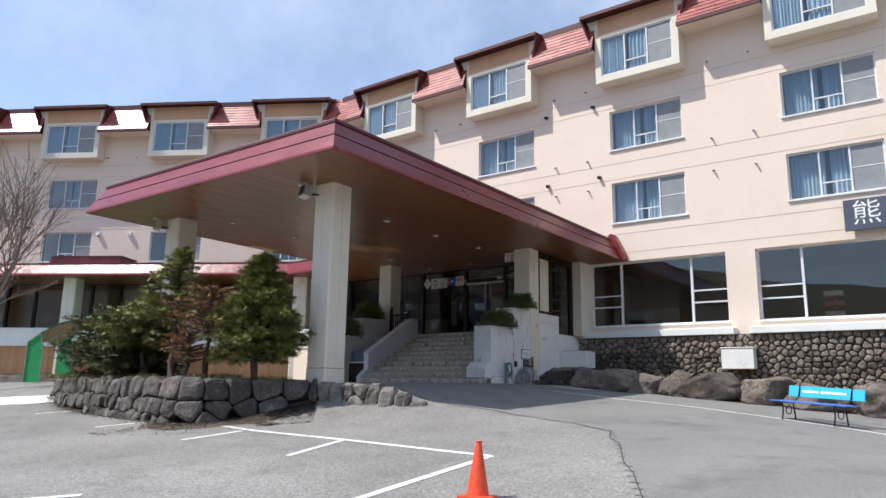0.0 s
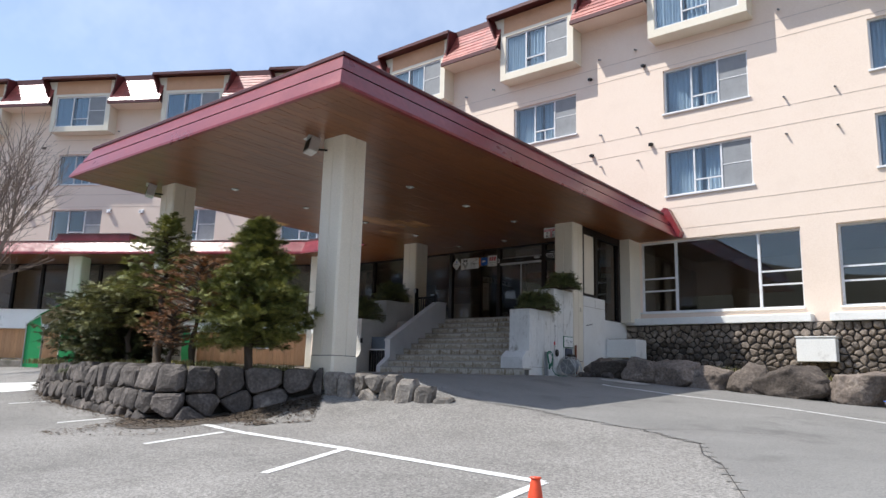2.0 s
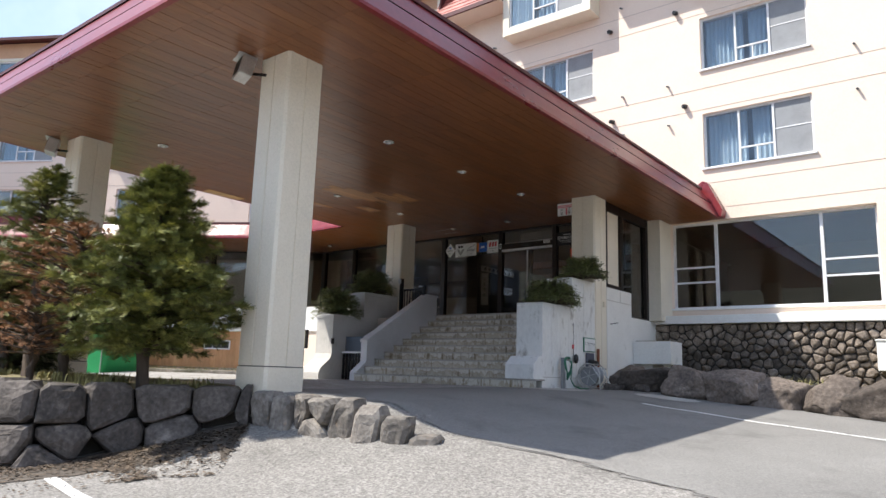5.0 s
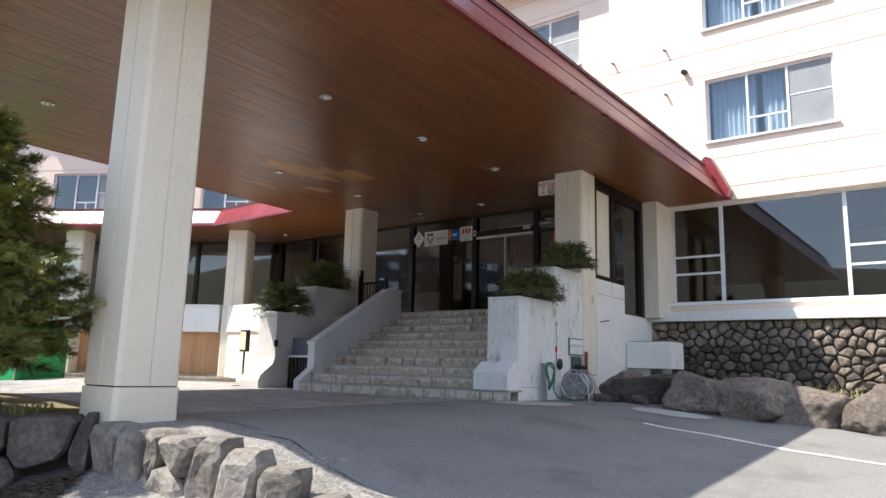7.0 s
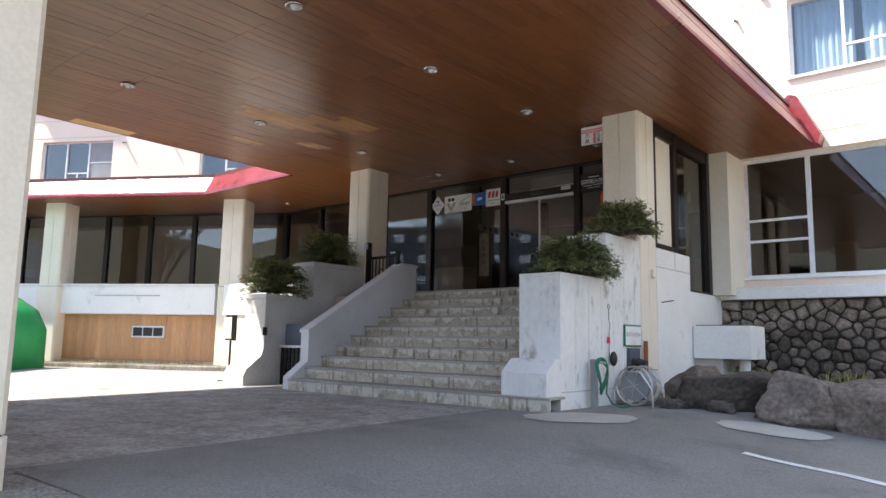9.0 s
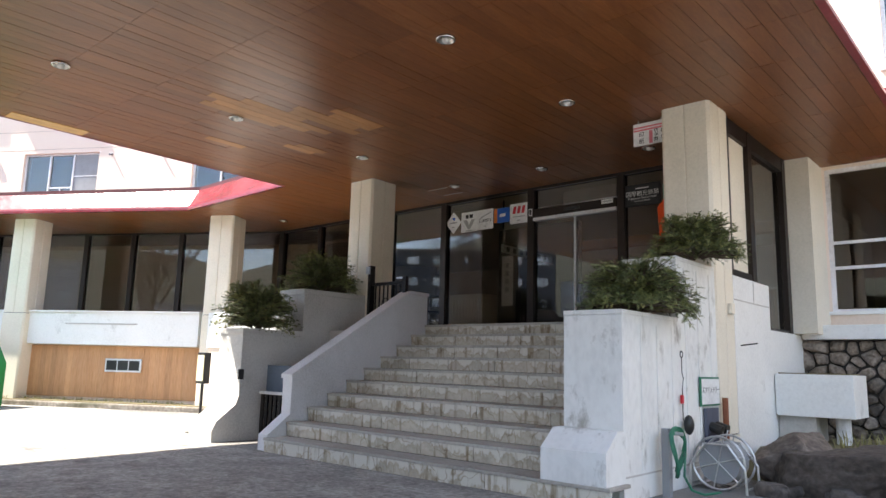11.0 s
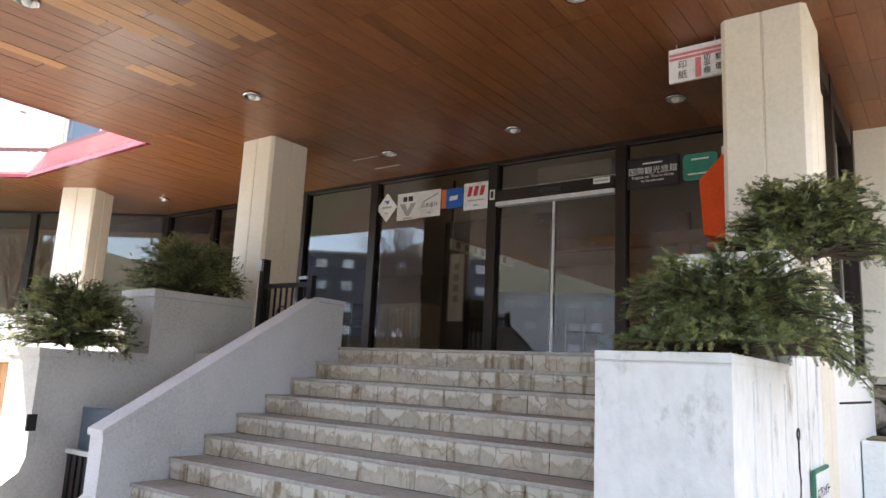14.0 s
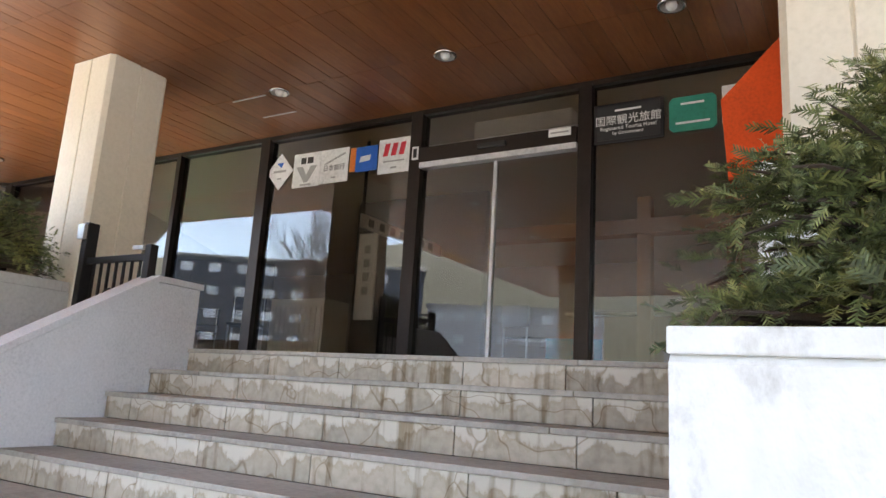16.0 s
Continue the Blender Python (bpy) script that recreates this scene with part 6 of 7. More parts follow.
def plaque(label, x0, x1, z0, z1, face, y=GF, t=0.008, name="agency_sign"):
    e = empty(name)
    tagged(e, label, "sign", "agency signs on the glass")
    part("plate", boxed(x0, x1, y - t, y, z0, z1), face, e)
    return e


def bar(e, x0, x1, z0, z1, ink, y=GF - 0.009):
    part("print", boxed(x0, x1, y - 0.0015, y, z0, z1), ink, e)


def skew(e, pts, ink, y=GF - 0.009):
    part("print", prism(bmesh.new(), pts, y - 0.0015, y, XZ), ink, e)


e = empty("agency_sign")
tagged(e, "small white diamond sign with a blue emblem", "sign", "agency signs on the glass")
part("plate", prism(bmesh.new(), [(-16.36, 5.43), (-16.17, 5.64), (-16.36, 5.85), (-16.55, 5.64)], GF - 0.008, GF, XZ), M["sign_white"], e)
skew(e, [(-16.41, 5.74), (-16.31, 5.74), (-16.34, 5.68)], M["blue_ink"])
bar(e, -16.45, -16.27, 5.63, 5.655, M["grey_ink"])
bar(e, -16.39, -16.33, 5.55, 5.57, M["grey_ink"])
e = plaque("white square sign with black and grey emblem", -16.165, -15.79, 5.43, 5.81, M["sign_white"])
bar(e, -16.06, -15.99, 5.69, 5.76, M["ink"])
bar(e, -15.97, -15.89, 5.69, 5.76, M["ink"])
skew(e, [(-16.12, 5.66), (-16.03, 5.66), (-15.975, 5.56), (-15.92, 5.66), (-15.83, 5.66), (-15.95, 5.48), (-16.0, 5.48)], M["grey_ink"])
bar(e, -16.05, -15.90, 5.445, 5.465, M["grey_ink"])
e = plaque("white square sign with a thin grey swash", -15.785, -15.415, 5.44, 5.81, M["sign_white"])
skew(e, [(-15.74, 5.64), (-15.70, 5.67), (-15.46, 5.76), (-15.46, 5.74), (-15.70, 5.65)], M["grey_ink"])
letters("print", "日本旅行", 0.072, at(-15.60, GF - 0.010, 5.60), M["ink"], e)
bar(e, -15.63, -15.57, 5.49, 5.505, M["grey_ink"])
e = plaque("bright blue sign with a white italic mark", -15.32, -15.05, 5.52, 5.785, M["blue_ink"])
skew(e, [(-15.27, 5.62), (-15.26, 5.68), (-15.13, 5.69), (-15.14, 5.63)], M["sign_white"])
part("edge_strip", boxed(-15.395, -15.325, GF - 0.007, GF, 5.53, 5.785), M["orange_ink"], e, "orange strip")
e = plaque("white square sign with red slanting emblem", -15.035, -14.65, 5.465, 5.825, M["sign_white"])
for k in range(3):
    x = -14.98 + 0.095 * k
    skew(e, [(x, 5.645), (x + 0.06, 5.645), (x + 0.085, 5.775), (x + 0.025, 5.775)], M["red_ink"])
bar(e, -14.97, -14.72, 5.58, 5.595, M["grey_ink"])
bar(e, -14.88, -14.81, 5.51, 5.53, M["grey_ink"])
e = plaque("small white notice on the door mullion", -14.60, -14.53, 5.55, 5.68, M["sign_white"], GY - 0.062, name="notice")
bar(e, -14.585, -14.545, 5.57, 5.66, M["ink"], GY - 0.071)
e = plaque("small white sticker on the door header", -13.18, -12.98, 5.575, 5.645, M["sign_white"], GY - 0.092, name="notice")
bar(e, -13.16, -13.0, 5.60, 5.615, M["grey_ink"], GY - 0.1015)

e = empty("plaque")
tagged(e, "black framed plaque with white lettering on the glass", "plaque")
part("frame", boxed(-12.80, -12.22, GY - 0.035, GY - 0.012, 5.475, 5.825, bevel=0.008), M["iron"], e)
part("plate", boxed(-12.77, -12.25, GY - 0.040, GY - 0.034, 5.50, 5.80), M["ink"], e)
letters("lettering", "国際観光旅館", 0.092, at(-12.51, GY - 0.041, 5.665), M["sign_white"], e)
letters("lettering", "Registered Tourist Hotel", 0.046, at(-12.51, GY - 0.041, 5.60), M["sign_white"], e)
letters("lettering", "by Government", 0.040, at(-12.51, GY - 0.041, 5.555), M["sign_white"], e)
bar(e, -12.62, -12.40, 5.745, 5.762, M["sign_white"], GY - 0.0405)
e = empty("plaque")
tagged(e, "green plaque with cut corners beside the black plaque", "plaque")
part("plate", prism(bmesh.new(), [(-12.15, 5.50), (-11.85, 5.50), (-11.82, 5.53), (-11.82, 5.76), (-11.85, 5.79), (-12.15, 5.79), (-12.18, 5.76), (-12.18, 5.53)], GY - 0.03, GY - 0.012, XZ), M["green_ink"], e)
for z, a in ((5.72, 0.09), (5.56, 0.13)):
    bar(e, -12.0 - a, -12.0 + a, z, z + 0.018, M["sign_white"], GY - 0.0305)
e = empty("plaque")
tagged(e, "white card with dark marks beside the green plaque", "plaque")
part("plate", boxed(-11.78, -11.45, GY - 0.03, GY - 0.012, 5.52, 5.83), M["sign_white"], e)
bar(e, -11.74, -11.60, 5.60, 5.70, M["grey_ink"], GY - 0.0305)

# stamp and postage sign hung at the column
e = empty("hanging_sign")
tagged(e, "white hanging sign with pink bands and black characters", "sign")
part("board", boxed(-11.66, -11.22, 19.02, 19.05, 5.735, 6.02), M["sign_white"], e)
for z in (5.955, 5.92):
    part("print", boxed(-11.655, -11.225, 19.017, 19.019, z, z + 0.022), M["pink_ink"], e)
part("print", boxed(-11.45, -11.405, 19.017, 19.019, 5.745, 5.91), M["pink_ink"], e)
for ch, x, z in (("印", -11.55, 5.87), ("紙", -11.55, 5.785), ("切", -11.36, 5.89), ("手", -11.36, 5.835), ("類", -11.36, 5.78), ("郵", -11.27, 5.88), ("便", -11.27, 5.80)):
    letters("lettering", ch, 0.075 if x < -11.5 else 0.058, at(x, 19.0165, z), M["ink"], e)
for x in (-11.6, -11.3):
    part("hanger", rod(bmesh.new(), (x, 19.035, 6.02), (x, 19.035, SOF), 0.006), M["steel"], e)

# orange cloth banner
e = empty("banner")
tagged(e, "orange-red pointed cloth box lantern hanging behind the column", "banner")
bm = bmesh.new()
prism(bm, [(-11.52, 4.56), (-11.10, 4.50), (-11.10, 5.36), (-11.22, 5.36), (-11.55, 5.02)], 19.42, 19.80, XZ)
part("cloth", bm, M["orange_cloth"], e)
part("hanger", rod(bmesh.new(), (-11.18, 19.6, 5.36), (-11.18, 19.6, SOF), 0.008), M["iron"], e)
part("lower_frame", boxed(-11.50, -11.12, 19.44, 19.78, 4.47, 4.50), M["wood_panel"], e)

# ---------------------------------------------------------------- soffit lights and fittings
first = None
for x, y in ((-12.0, 13.65), (-12.0, 15.80), (-11.95, 17.91), (-15.66, 13.68), (-15.6, 15.80), (-15.58, 17.97), (-13.74, 20.09), (-15.55, 20.1), (-11.95, 20.08), (-20.66, 20.22), (-12.0, 11.5), (-15.66, 11.5)):
    if first is None:
        first = empty("downlight")
        tagged(first, "recessed round downlight with a bright metal ring, unlit", "ceiling light", "porch downlights")
        bm = bmesh.new()
        pts = [Vector((0.085 * math.cos(t), 0.085 * math.sin(t), 0)) for t in [i * math.pi / 12 for i in range(24)]]
        sweep(bm, pts, 0.014, 6, True)
        part("ring", bm, M["chrome"], first, "bright metal ring", True)
        bm = bmesh.new()
        bmesh.ops.create_cone(bm, cap_ends=False, segments=24, radius1=0.078, radius2=0.045, depth=0.03)
        dish = part("reflector", bm, M["steel"], first)
        bm = bmesh.new()
        bmesh.ops.create_uvsphere(bm, u_segments=12, v_segments=8, radius=0.04)
        part("bulb", bm, M["sign_white"], dish, "white glass bulb", True)
        first.matrix_world = Matrix.Translation((x, y, SOF - 0.012))
    else:
        copy_thing(first, Matrix.Translation((x, y, SOF - 0.012)))
e = empty("access_hatch")
tagged(e, "flush access hatch with pale edge strips in the soffit", "hatch")
part("hatch_panel", boxed(-16.17, -15.73, 20.10, 20.54, SOF - 0.006, SOF + 0.004), M["wood"], e)
part("edge_strip", boxed(-16.17, -15.73, 20.10, 20.115, SOF - 0.012, SOF - 0.006), M["alu"], e)
part("edge_strip", boxed(-16.17, -15.73, 20.525, 20.54, SOF - 0.012, SOF - 0.006), M["alu"], e)


def floodlight():
    f = empty("floodlight")
    tagged(f, "grey box floodlight on a short arm at the column head", "floodlight", "column floodlights")
    box_part = part("housing", boxed(-0.16, 0.16, -0.10, 0.08, -0.13, 0.13, bevel=0.015), M["steel"], f)
    part("lens", boxed(-0.125, 0.125, -0.108, -0.10, -0.10, 0.10), M["black"], box_part, "dark glass lens")
    part("visor", boxed(-0.165, 0.165, -0.17, 0.08, 0.131, 0.142), M["steel"], box_part)
    part("arm", rod(bmesh.new(), (0.0, 0.08, -0.02), (0.16, 0.25, -0.02), 0.02), M["iron"], f)
    return f


f1 = floodlight()
f1.matrix_world = pose(-11.30, 10.14, 5.90, -12, 0, -20)
copy_thing(f1, pose(-17.08, 10.18, 5.90, -12, 0, -25))


# ---------------------------------------------------------------- facade vents
def wall_vent(name, label, r, out, material):
    v = empty(name)
    tagged(v, label, "vent", "facade vents")
    bm = bmesh.new()
    rod(bm, (0, 0.02, 0), (0, -out, -out * 0.35), r, r * 0.95, 12)
    part("stub", bm, material, v)
    bm = bmesh.new()
    rod(bm, (0, -out * 0.98, -out * 0.345), (0, -out - 0.006, -out * 0.355), r * 0.72, None, 12)
    part("mouth", bm, M["black"], v)
    return v


small = wall_vent("drain_stub", "small grey drain stub on the facade", 0.028, 0.12, M["screen"])
large = wall_vent("vent_pipe", "short dark vent pipe on the facade", 0.06, 0.14, M["iron"])
used = set()
for base_x in (-17.2, -11.58, -5.95, -0.35, 5.25):
    for dx in (0, 1.28):
        for z in (8.74, 9.83, 12.5):
            m = WALL_R @ Matrix.Translation((base_x + dx, 0, z))
            if "s" not in used:
                small.matrix_world = m
                used.add("s")
            else:
                copy_thing(small, m)
for u in (-15.9, -11.76, -10.23, -6.2, -4.6):
    for z in (8.78, 12.6):
        copy_thing(small, WALL_L @ Matrix.Translation((u, 0, z)))
for x, z in ((-10.04, 11.87), (-11.93, 11.88), (-9.86, 9.18), (-11.9, 9.18)):
    m = WALL_R @ Matrix.Translation((x, 0, z))
    if "l" not in used:
        large.matrix_world = m
        used.add("l")
    else:
        copy_thing(large, m)
for u, z in ((-15.52, 9.13), (-15.51, 11.87)):
    copy_thing(large, WALL_L @ Matrix.Translation((u, 0, z)))
hood = empty("vent_hood")
tagged(hood, "small white square vent hood on the wing", "vent", "wing vent hoods")
part("hood", prism(bmesh.new(), [(0, -0.09), (0, 0.09), (-0.10, 0.06), (-0.12, -0.09)], -0.09, 0.09, YZ), M["alu_white"], hood)
hs = ((-15.87, 9.94), (-15.92, 8.77), (-11.80, 8.79), (-10.2, 8.76))
hood.matrix_world = WALL_L @ Matrix.Translation((hs[0][0], 0, hs[0][1]))
for u, z in hs[1:]:
    copy_thing(hood, WALL_L @ Matrix.Translation((u, 0, z)))

# ---------------------------------------------------------------- stair side: gate, bin well
e = empty("gate")
tagged(e, "black iron gate with upright bars beside the stair head", "gate")
tall_post = part("gate_post", boxed(-16.42, -16.32, 18.93, 19.03, 3.5, 4.56, bevel=0.006), M["iron"], e)
part("gate_post", boxed(-15.60, -15.53, 18.95, 19.02, 3.8, 4.34, bevel=0.006), M["iron"], e)
part("top_rail", boxed(-16.32, -15.60, 18.96, 19.0, 4.22, 4.27), M["iron"], e)
part("bottom_rail", boxed(-16.32, -15.60, 18.96, 19.0, 3.72, 3.76), M["iron"], e)
for k in range(7):
    x = -16.24 + 0.095 * k
    part("gate_bar", boxed(x - 0.009, x + 0.009, 18.971, 18.989, 3.76, 4.22), M["iron"], e)
bm = bmesh.new()
sweep(bm, [(-15.98 + 0.09 * math.cos(t), 18.962, 3.92 + 0.09 * math.sin(t)) for t in [i * math.pi / 8 for i in range(16)]], 0.008, 5, True)
part("scroll", bm, M["iron"], e)
part("latch", boxed(-15.72, -15.60, 18.93, 18.955, 4.30, 4.33), M["steel"], e)
part("lamp_cap", boxed(-16.41, -16.33, 18.90, 18.94, 4.42, 4.54), M["steel"], tall_post)

e = empty("basement_gate")
tagged(e, "dark slatted gate to the basement well", "gate")
for k in range(9):
    x = -16.36 + 0.1 * k
    part("gate_bar", boxed(x - 0.03, x + 0.03, 17.0, 17.025, 1.88, 2.50), M["iron"], e)
part("top_rail", boxed(-16.42, -15.53, 16.99, 17.035, 2.50, 2.54), M["alu"], e)
e = empty("well_panel")
tagged(e, "slate-blue sheet panel over the basement well", "panel")
part("panel", boxed(-16.42, -15.53, 17.10, 17.13, 2.40, 2.90), M["slate_blue"], e)
part("switch_box", boxed(-16.418, -16.395, 16.62, 16.70, 2.70, 2.84), M["iron"], e)
o = part("well_side", prism(bmesh.new(), [(17.3, 2.2), (17.3, 2.75), (19.0, 3.62), (19.0, 2.2)], -16.415, -16.36, YZ), M["grey_conc"])
tagged(o, "sloping concrete ramp side beside the planter", "parapet", kind="structure")

# lantern sign on a post
e = empty("lantern_sign")
tagged(e, "slim post with a pale glazed notice lantern and a feet plate", "sign")
part("post", rod(bmesh.new(), (-17.55, 16.75, 1.84), (-17.55, 16.75, 2.62), 0.022), M["iron"], e)
part("lantern_frame", boxed(-17.66, -17.44, 16.70, 16.80, 2.60, 3.06, bevel=0.01), M["iron"], e)
part("lantern_panel", boxed(-17.64, -17.46, 16.692, 16.70, 2.64, 3.02), M["lamp_glass"], e, "pale yellow panel")
part("foot", boxed(-17.75, -17.40, 16.65, 16.85, 1.86, 1.89), M["iron"], e)

# ---------------------------------------------------------------- planter side fittings
X = -10.628
e = empty("notice_board")
tagged(e, "white framed notice with black lettering on the planter side", "sign")
part("frame", boxed(X, X + 0.02, 18.26, 18.77, 2.62, 2.915, bevel=0.006), M["hose"], e)
part("plate", boxed(X + 0.02, X + 0.024, 18.28, 18.75, 2.64, 2.895), M["sign_white"], e)
letters("lettering", "スプリンクラー", 0.068, at(X + 0.0255, 18.515, 2.78, EAST), M["ink"], e)
e = empty("inlet_box")
tagged(e, "dark fire-service inlet box with two hose couplings", "inlet")
part("plate", boxed(X, X + 0.03, 18.36, 18.70, 2.26, 2.60, bevel=0.006), M["navy"], e)
for y in (18.46, 18.60):
    part("coupling", rod(bmesh.new(), (X + 0.03, y, 2.42), (X + 0.15, y, 2.38), 0.05, 0.055, 12), M["black"], e)
part("chain", sweep(bmesh.new(), [(X + 0.15, 18.46, 2.38), (X + 0.14, 18.52, 2.22), (X + 0.15, 18.60, 2.38)], 0.006, 5), M["steel"], e)
for y in (18.44, 18.60):
    part("drain", rod(bmesh.new(), (X + 0.02, y, 2.26), (X + 0.02, y, 2.08), 0.02), M["steel"], e)
e = empty("pipe")
tagged(e, "rusty red upright pipe beside the inlet box", "pipe")
part("tube", rod(bmesh.new(), (X + 0.05, 18.84, 1.85), (X + 0.05, 18.84, 2.70), 0.032), M["rust"], e)
e = empty("pull_chain")
tagged(e, "thin hook and chain with a dark red float on the wall", "chain")
part("hook", sweep(bmesh.new(), [(X + 0.02, 17.80 + 0.03 * math.cos(t), 3.13 + 0.03 * math.sin(t)) for t in [i * math.pi / 6 for i in range(12)]], 0.005, 5, True), M["iron"], e)
part("wire", sweep(bmesh.new(), [(X + 0.02, 17.80, 3.10), (X + 0.02, 17.80, 2.95), (X + 0.02, 17.83, 2.9), (X + 0.02, 17.80, 2.80), (X + 0.02, 17.80, 2.5)], 0.005, 5), M["iron"], e)
bm = bmesh.new()
bmesh.ops.create_uvsphere(bm, u_segments=10, v_segments=8, radius=0.07, matrix=Matrix.Translation((X + 0.05, 17.86, 2.46)) @ Matrix.Diagonal((0.7, 0.8, 1.35, 1)))
part("float", bm, M["black"], e, smooth=True)
part("tag", boxed(X + 0.005, X + 0.025, 17.78, 17.82, 2.66, 2.74), M["red_ink"], e)
e = empty("hose_stand")
tagged(e, "standpipe tap with a coiled green garden hose", "hose")
post = part("post", boxed(X + 0.05, X + 0.12, 17.23, 17.30, 1.85, 2.46, bevel=0.006), M["screen"], e)
part("tap", rod(bmesh.new(), (X + 0.14, 17.265, 2.42), (X + 0.24, 17.265, 2.42), 0.016), M["steel"], post)
bm = bmesh.new()
pts = []
for i in range(110):
    t = i / 109
    a = t * 2 * math.pi * 6
    pts.append((X + 0.18 + 0.03 * math.sin(i * 0.7), 17.28 + (0.10 + 0.02 * math.sin(i * 0.37)) * math.cos(a), 2.26 + (0.19 + 0.03 * math.sin(i * 0.23)) * math.sin(a)))
pts += [(X + 0.2, 17.36, 2.05), (X + 0.24, 17.42, 1.93), (X + 0.30, 17.55, 1.885), (X + 0.35, 17.8, 1.883)]
sweep(bm, pts, 0.011, 6)
part("hose", bm, M["hose"], e, "green rubber hose", True)
e = empty("hose_reel")
tagged(e, "galvanised wire hose reel on a tubular stand", "hose reel")
cx_, cy_, cz_ = X + 0.30, 18.05, 2.13
for dy in (-0.14, 0.14):
    hoop = part("rim", sweep(bmesh.new(), [(cx_ + 0.24 * math.cos(t), cy_ + dy, cz_ + 0.24 * math.sin(t)) for t in [i * math.pi / 12 for i in range(24)]], 0.012, 6, True), M["steel"], e)
    for k in range(3):
        a = k * math.pi / 3 + 0.3
        part("spoke", rod(bmesh.new(), (cx_ + 0.24 * math.cos(a), cy_ + dy, cz_ + 0.24 * math.sin(a)), (cx_ - 0.24 * math.cos(a), cy_ + dy, cz_ - 0.24 * math.sin(a)), 0.007), M["steel"], hoop)
    part("stand", sweep(bmesh.new(), [(cx_ - 0.26, cy_ + dy * 1.25, 1.865), (cx_ - 0.25, cy_ + dy * 1.25, 2.10), (cx_ - 0.1, cy_ + dy * 1.25, 2.30), (cx_ + 0.1, cy_ + dy * 1.25, 2.30), (cx_ + 0.25, cy_ + dy * 1.25, 2.10), (cx_ + 0.26, cy_ + dy * 1.25, 1.865)], 0.013, 6), M["steel"], e)
part("drum", rod(bmesh.new(), (cx_, cy_ - 0.13, cz_), (cx_, cy_ + 0.13, cz_), 0.19, None, 20), M["screen"], e)
part("crossbar", rod(bmesh.new(), (cx_ + 0.26, cy_ - 0.18, 1.92), (cx_ + 0.26, cy_ + 0.18, 1.92), 0.011), M["steel"], e)
part("crossbar", rod(bmesh.new(), (cx_ - 0.26, cy_ - 0.18, 1.92), (cx_ - 0.26, cy_ + 0.18, 1.92), 0.011), M["steel"], e)
e = empty("wall_bracket")
tagged(e, "thin iron rod bracket on the side wall", "bracket")
part("rod", rod(bmesh.new(), (X, 19.55, 3.28), (X + 0.2, 19.50, 3.30), 0.008), M["iron"], e)
part("outlet_cover", boxed(X + 0.005, X + 0.05, 19.16, 19.26, 3.62, 3.74, bevel=0.008), M["cream"], e)

# concrete trough on its pipe
e = empty("trough")
tagged(e, "whitewashed concrete trough against the side wall", "trough")
part("basin", boxed(-10.63, -9.74, 20.75, 21.48, 2.45, 2.97, bevel=0.012), M["white"], e)
part("soil", boxed(-10.6, -9.80, 20.81, 21.42, 2.965, 2.985), M["soil"], e)
part("outlet_pipe", rod(bmesh.new(), (-9.95, 21.1, 1.9), (-9.95, 21.1, 2.45), 0.085, None, 14), M["alu_white"], e)
part("support", boxed(-10.63, -10.2, 20.85, 21.4, 1.7, 2.45), M["grey_conc"], e)

e = empty("planter_box")
tagged(e, "whitewashed concrete box fixed to the cobble wall", "box")
part("body", boxed(-5.88, -4.98, 21.80, 22.20, 2.42, 3.02, bevel=0.012), M["white"], e)
part("cap", boxed(-5.9, -4.96, 21.78, 22.22, 3.02, 3.05, bevel=0.008), M["white"], e)

# ---------------------------------------------------------------- yard: cone, bench, bus-stop sign
e = empty("traffic_cone")
tagged(e, "orange traffic cone on the asphalt", "traffic cone")
gz = ground_z(-3.65, 5.49)
bm = bmesh.new()
bmesh.ops.create_cone(bm, cap_ends=True, segments=28, radius1=0.12, radius2=0.028, depth=0.56, matrix=Matrix.Translation((0, 0, 0.32)))
part("body", bm, M["orange"], e, smooth=False)
part("base", boxed(-0.18, 0.18, -0.18, 0.18, 0.0, 0.045, bevel=0.012), M["orange"], e)
bm = bmesh.new()
sweep(bm, [(0.031 * math.cos(t), 0.031 * math.sin(t), 0.598) for t in [i * math.pi / 8 for i in range(16)]], 0.008, 6, True)
part("rim", bm, M["orange"], e)
e.matrix_world = pose(-3.65, 5.49, gz, -4, 0, 20) @ Matrix.Diagonal((0.86, 0.86, 0.84, 1))

e = empty("bench")
tagged(e, "blue painted bench with a bright blue backboard and iron legs", "bench")
for y in (-0.16, 0.0, 0.16):
    part("seat_slat", boxed(-0.92, 0.92, y - 0.07, y + 0.07, 0.40, 0.425, bevel=0.006), M["blue_slat"], e)
part("backboard", boxed(-0.90, 0.90, 0.30, 0.325, 0.56, 0.80, Matrix.Rotation(radians(-8), 4, "X"), 0.006), M["blue"], e, "bright blue lettered backboard")
for x in (-0.62, 0.62):
    leg = part("leg_frame", sweep(bmesh.new(), [(x, -0.20, 0.0), (x, -0.16, 0.20), (x, -0.18, 0.39), (x, 0.16, 0.39), (x, 0.20, 0.20), (x, 0.24, 0.0)], 0.018, 6), M["iron"], e)
    part("back_bracket", sweep(bmesh.new(), [(x, 0.16, 0.39), (x, 0.34, 0.50), (x, 0.42, 0.82)], 0.015, 6), M["iron"], e)
    part("scroll", sweep(bmesh.new(), [(x, 0.02 + 0.09 * math.cos(t), 0.22 + 0.09 * math.sin(t)) for t in [i * math.pi / 8 for i in range(16)]], 0.012, 5, True), M["iron"], leg)
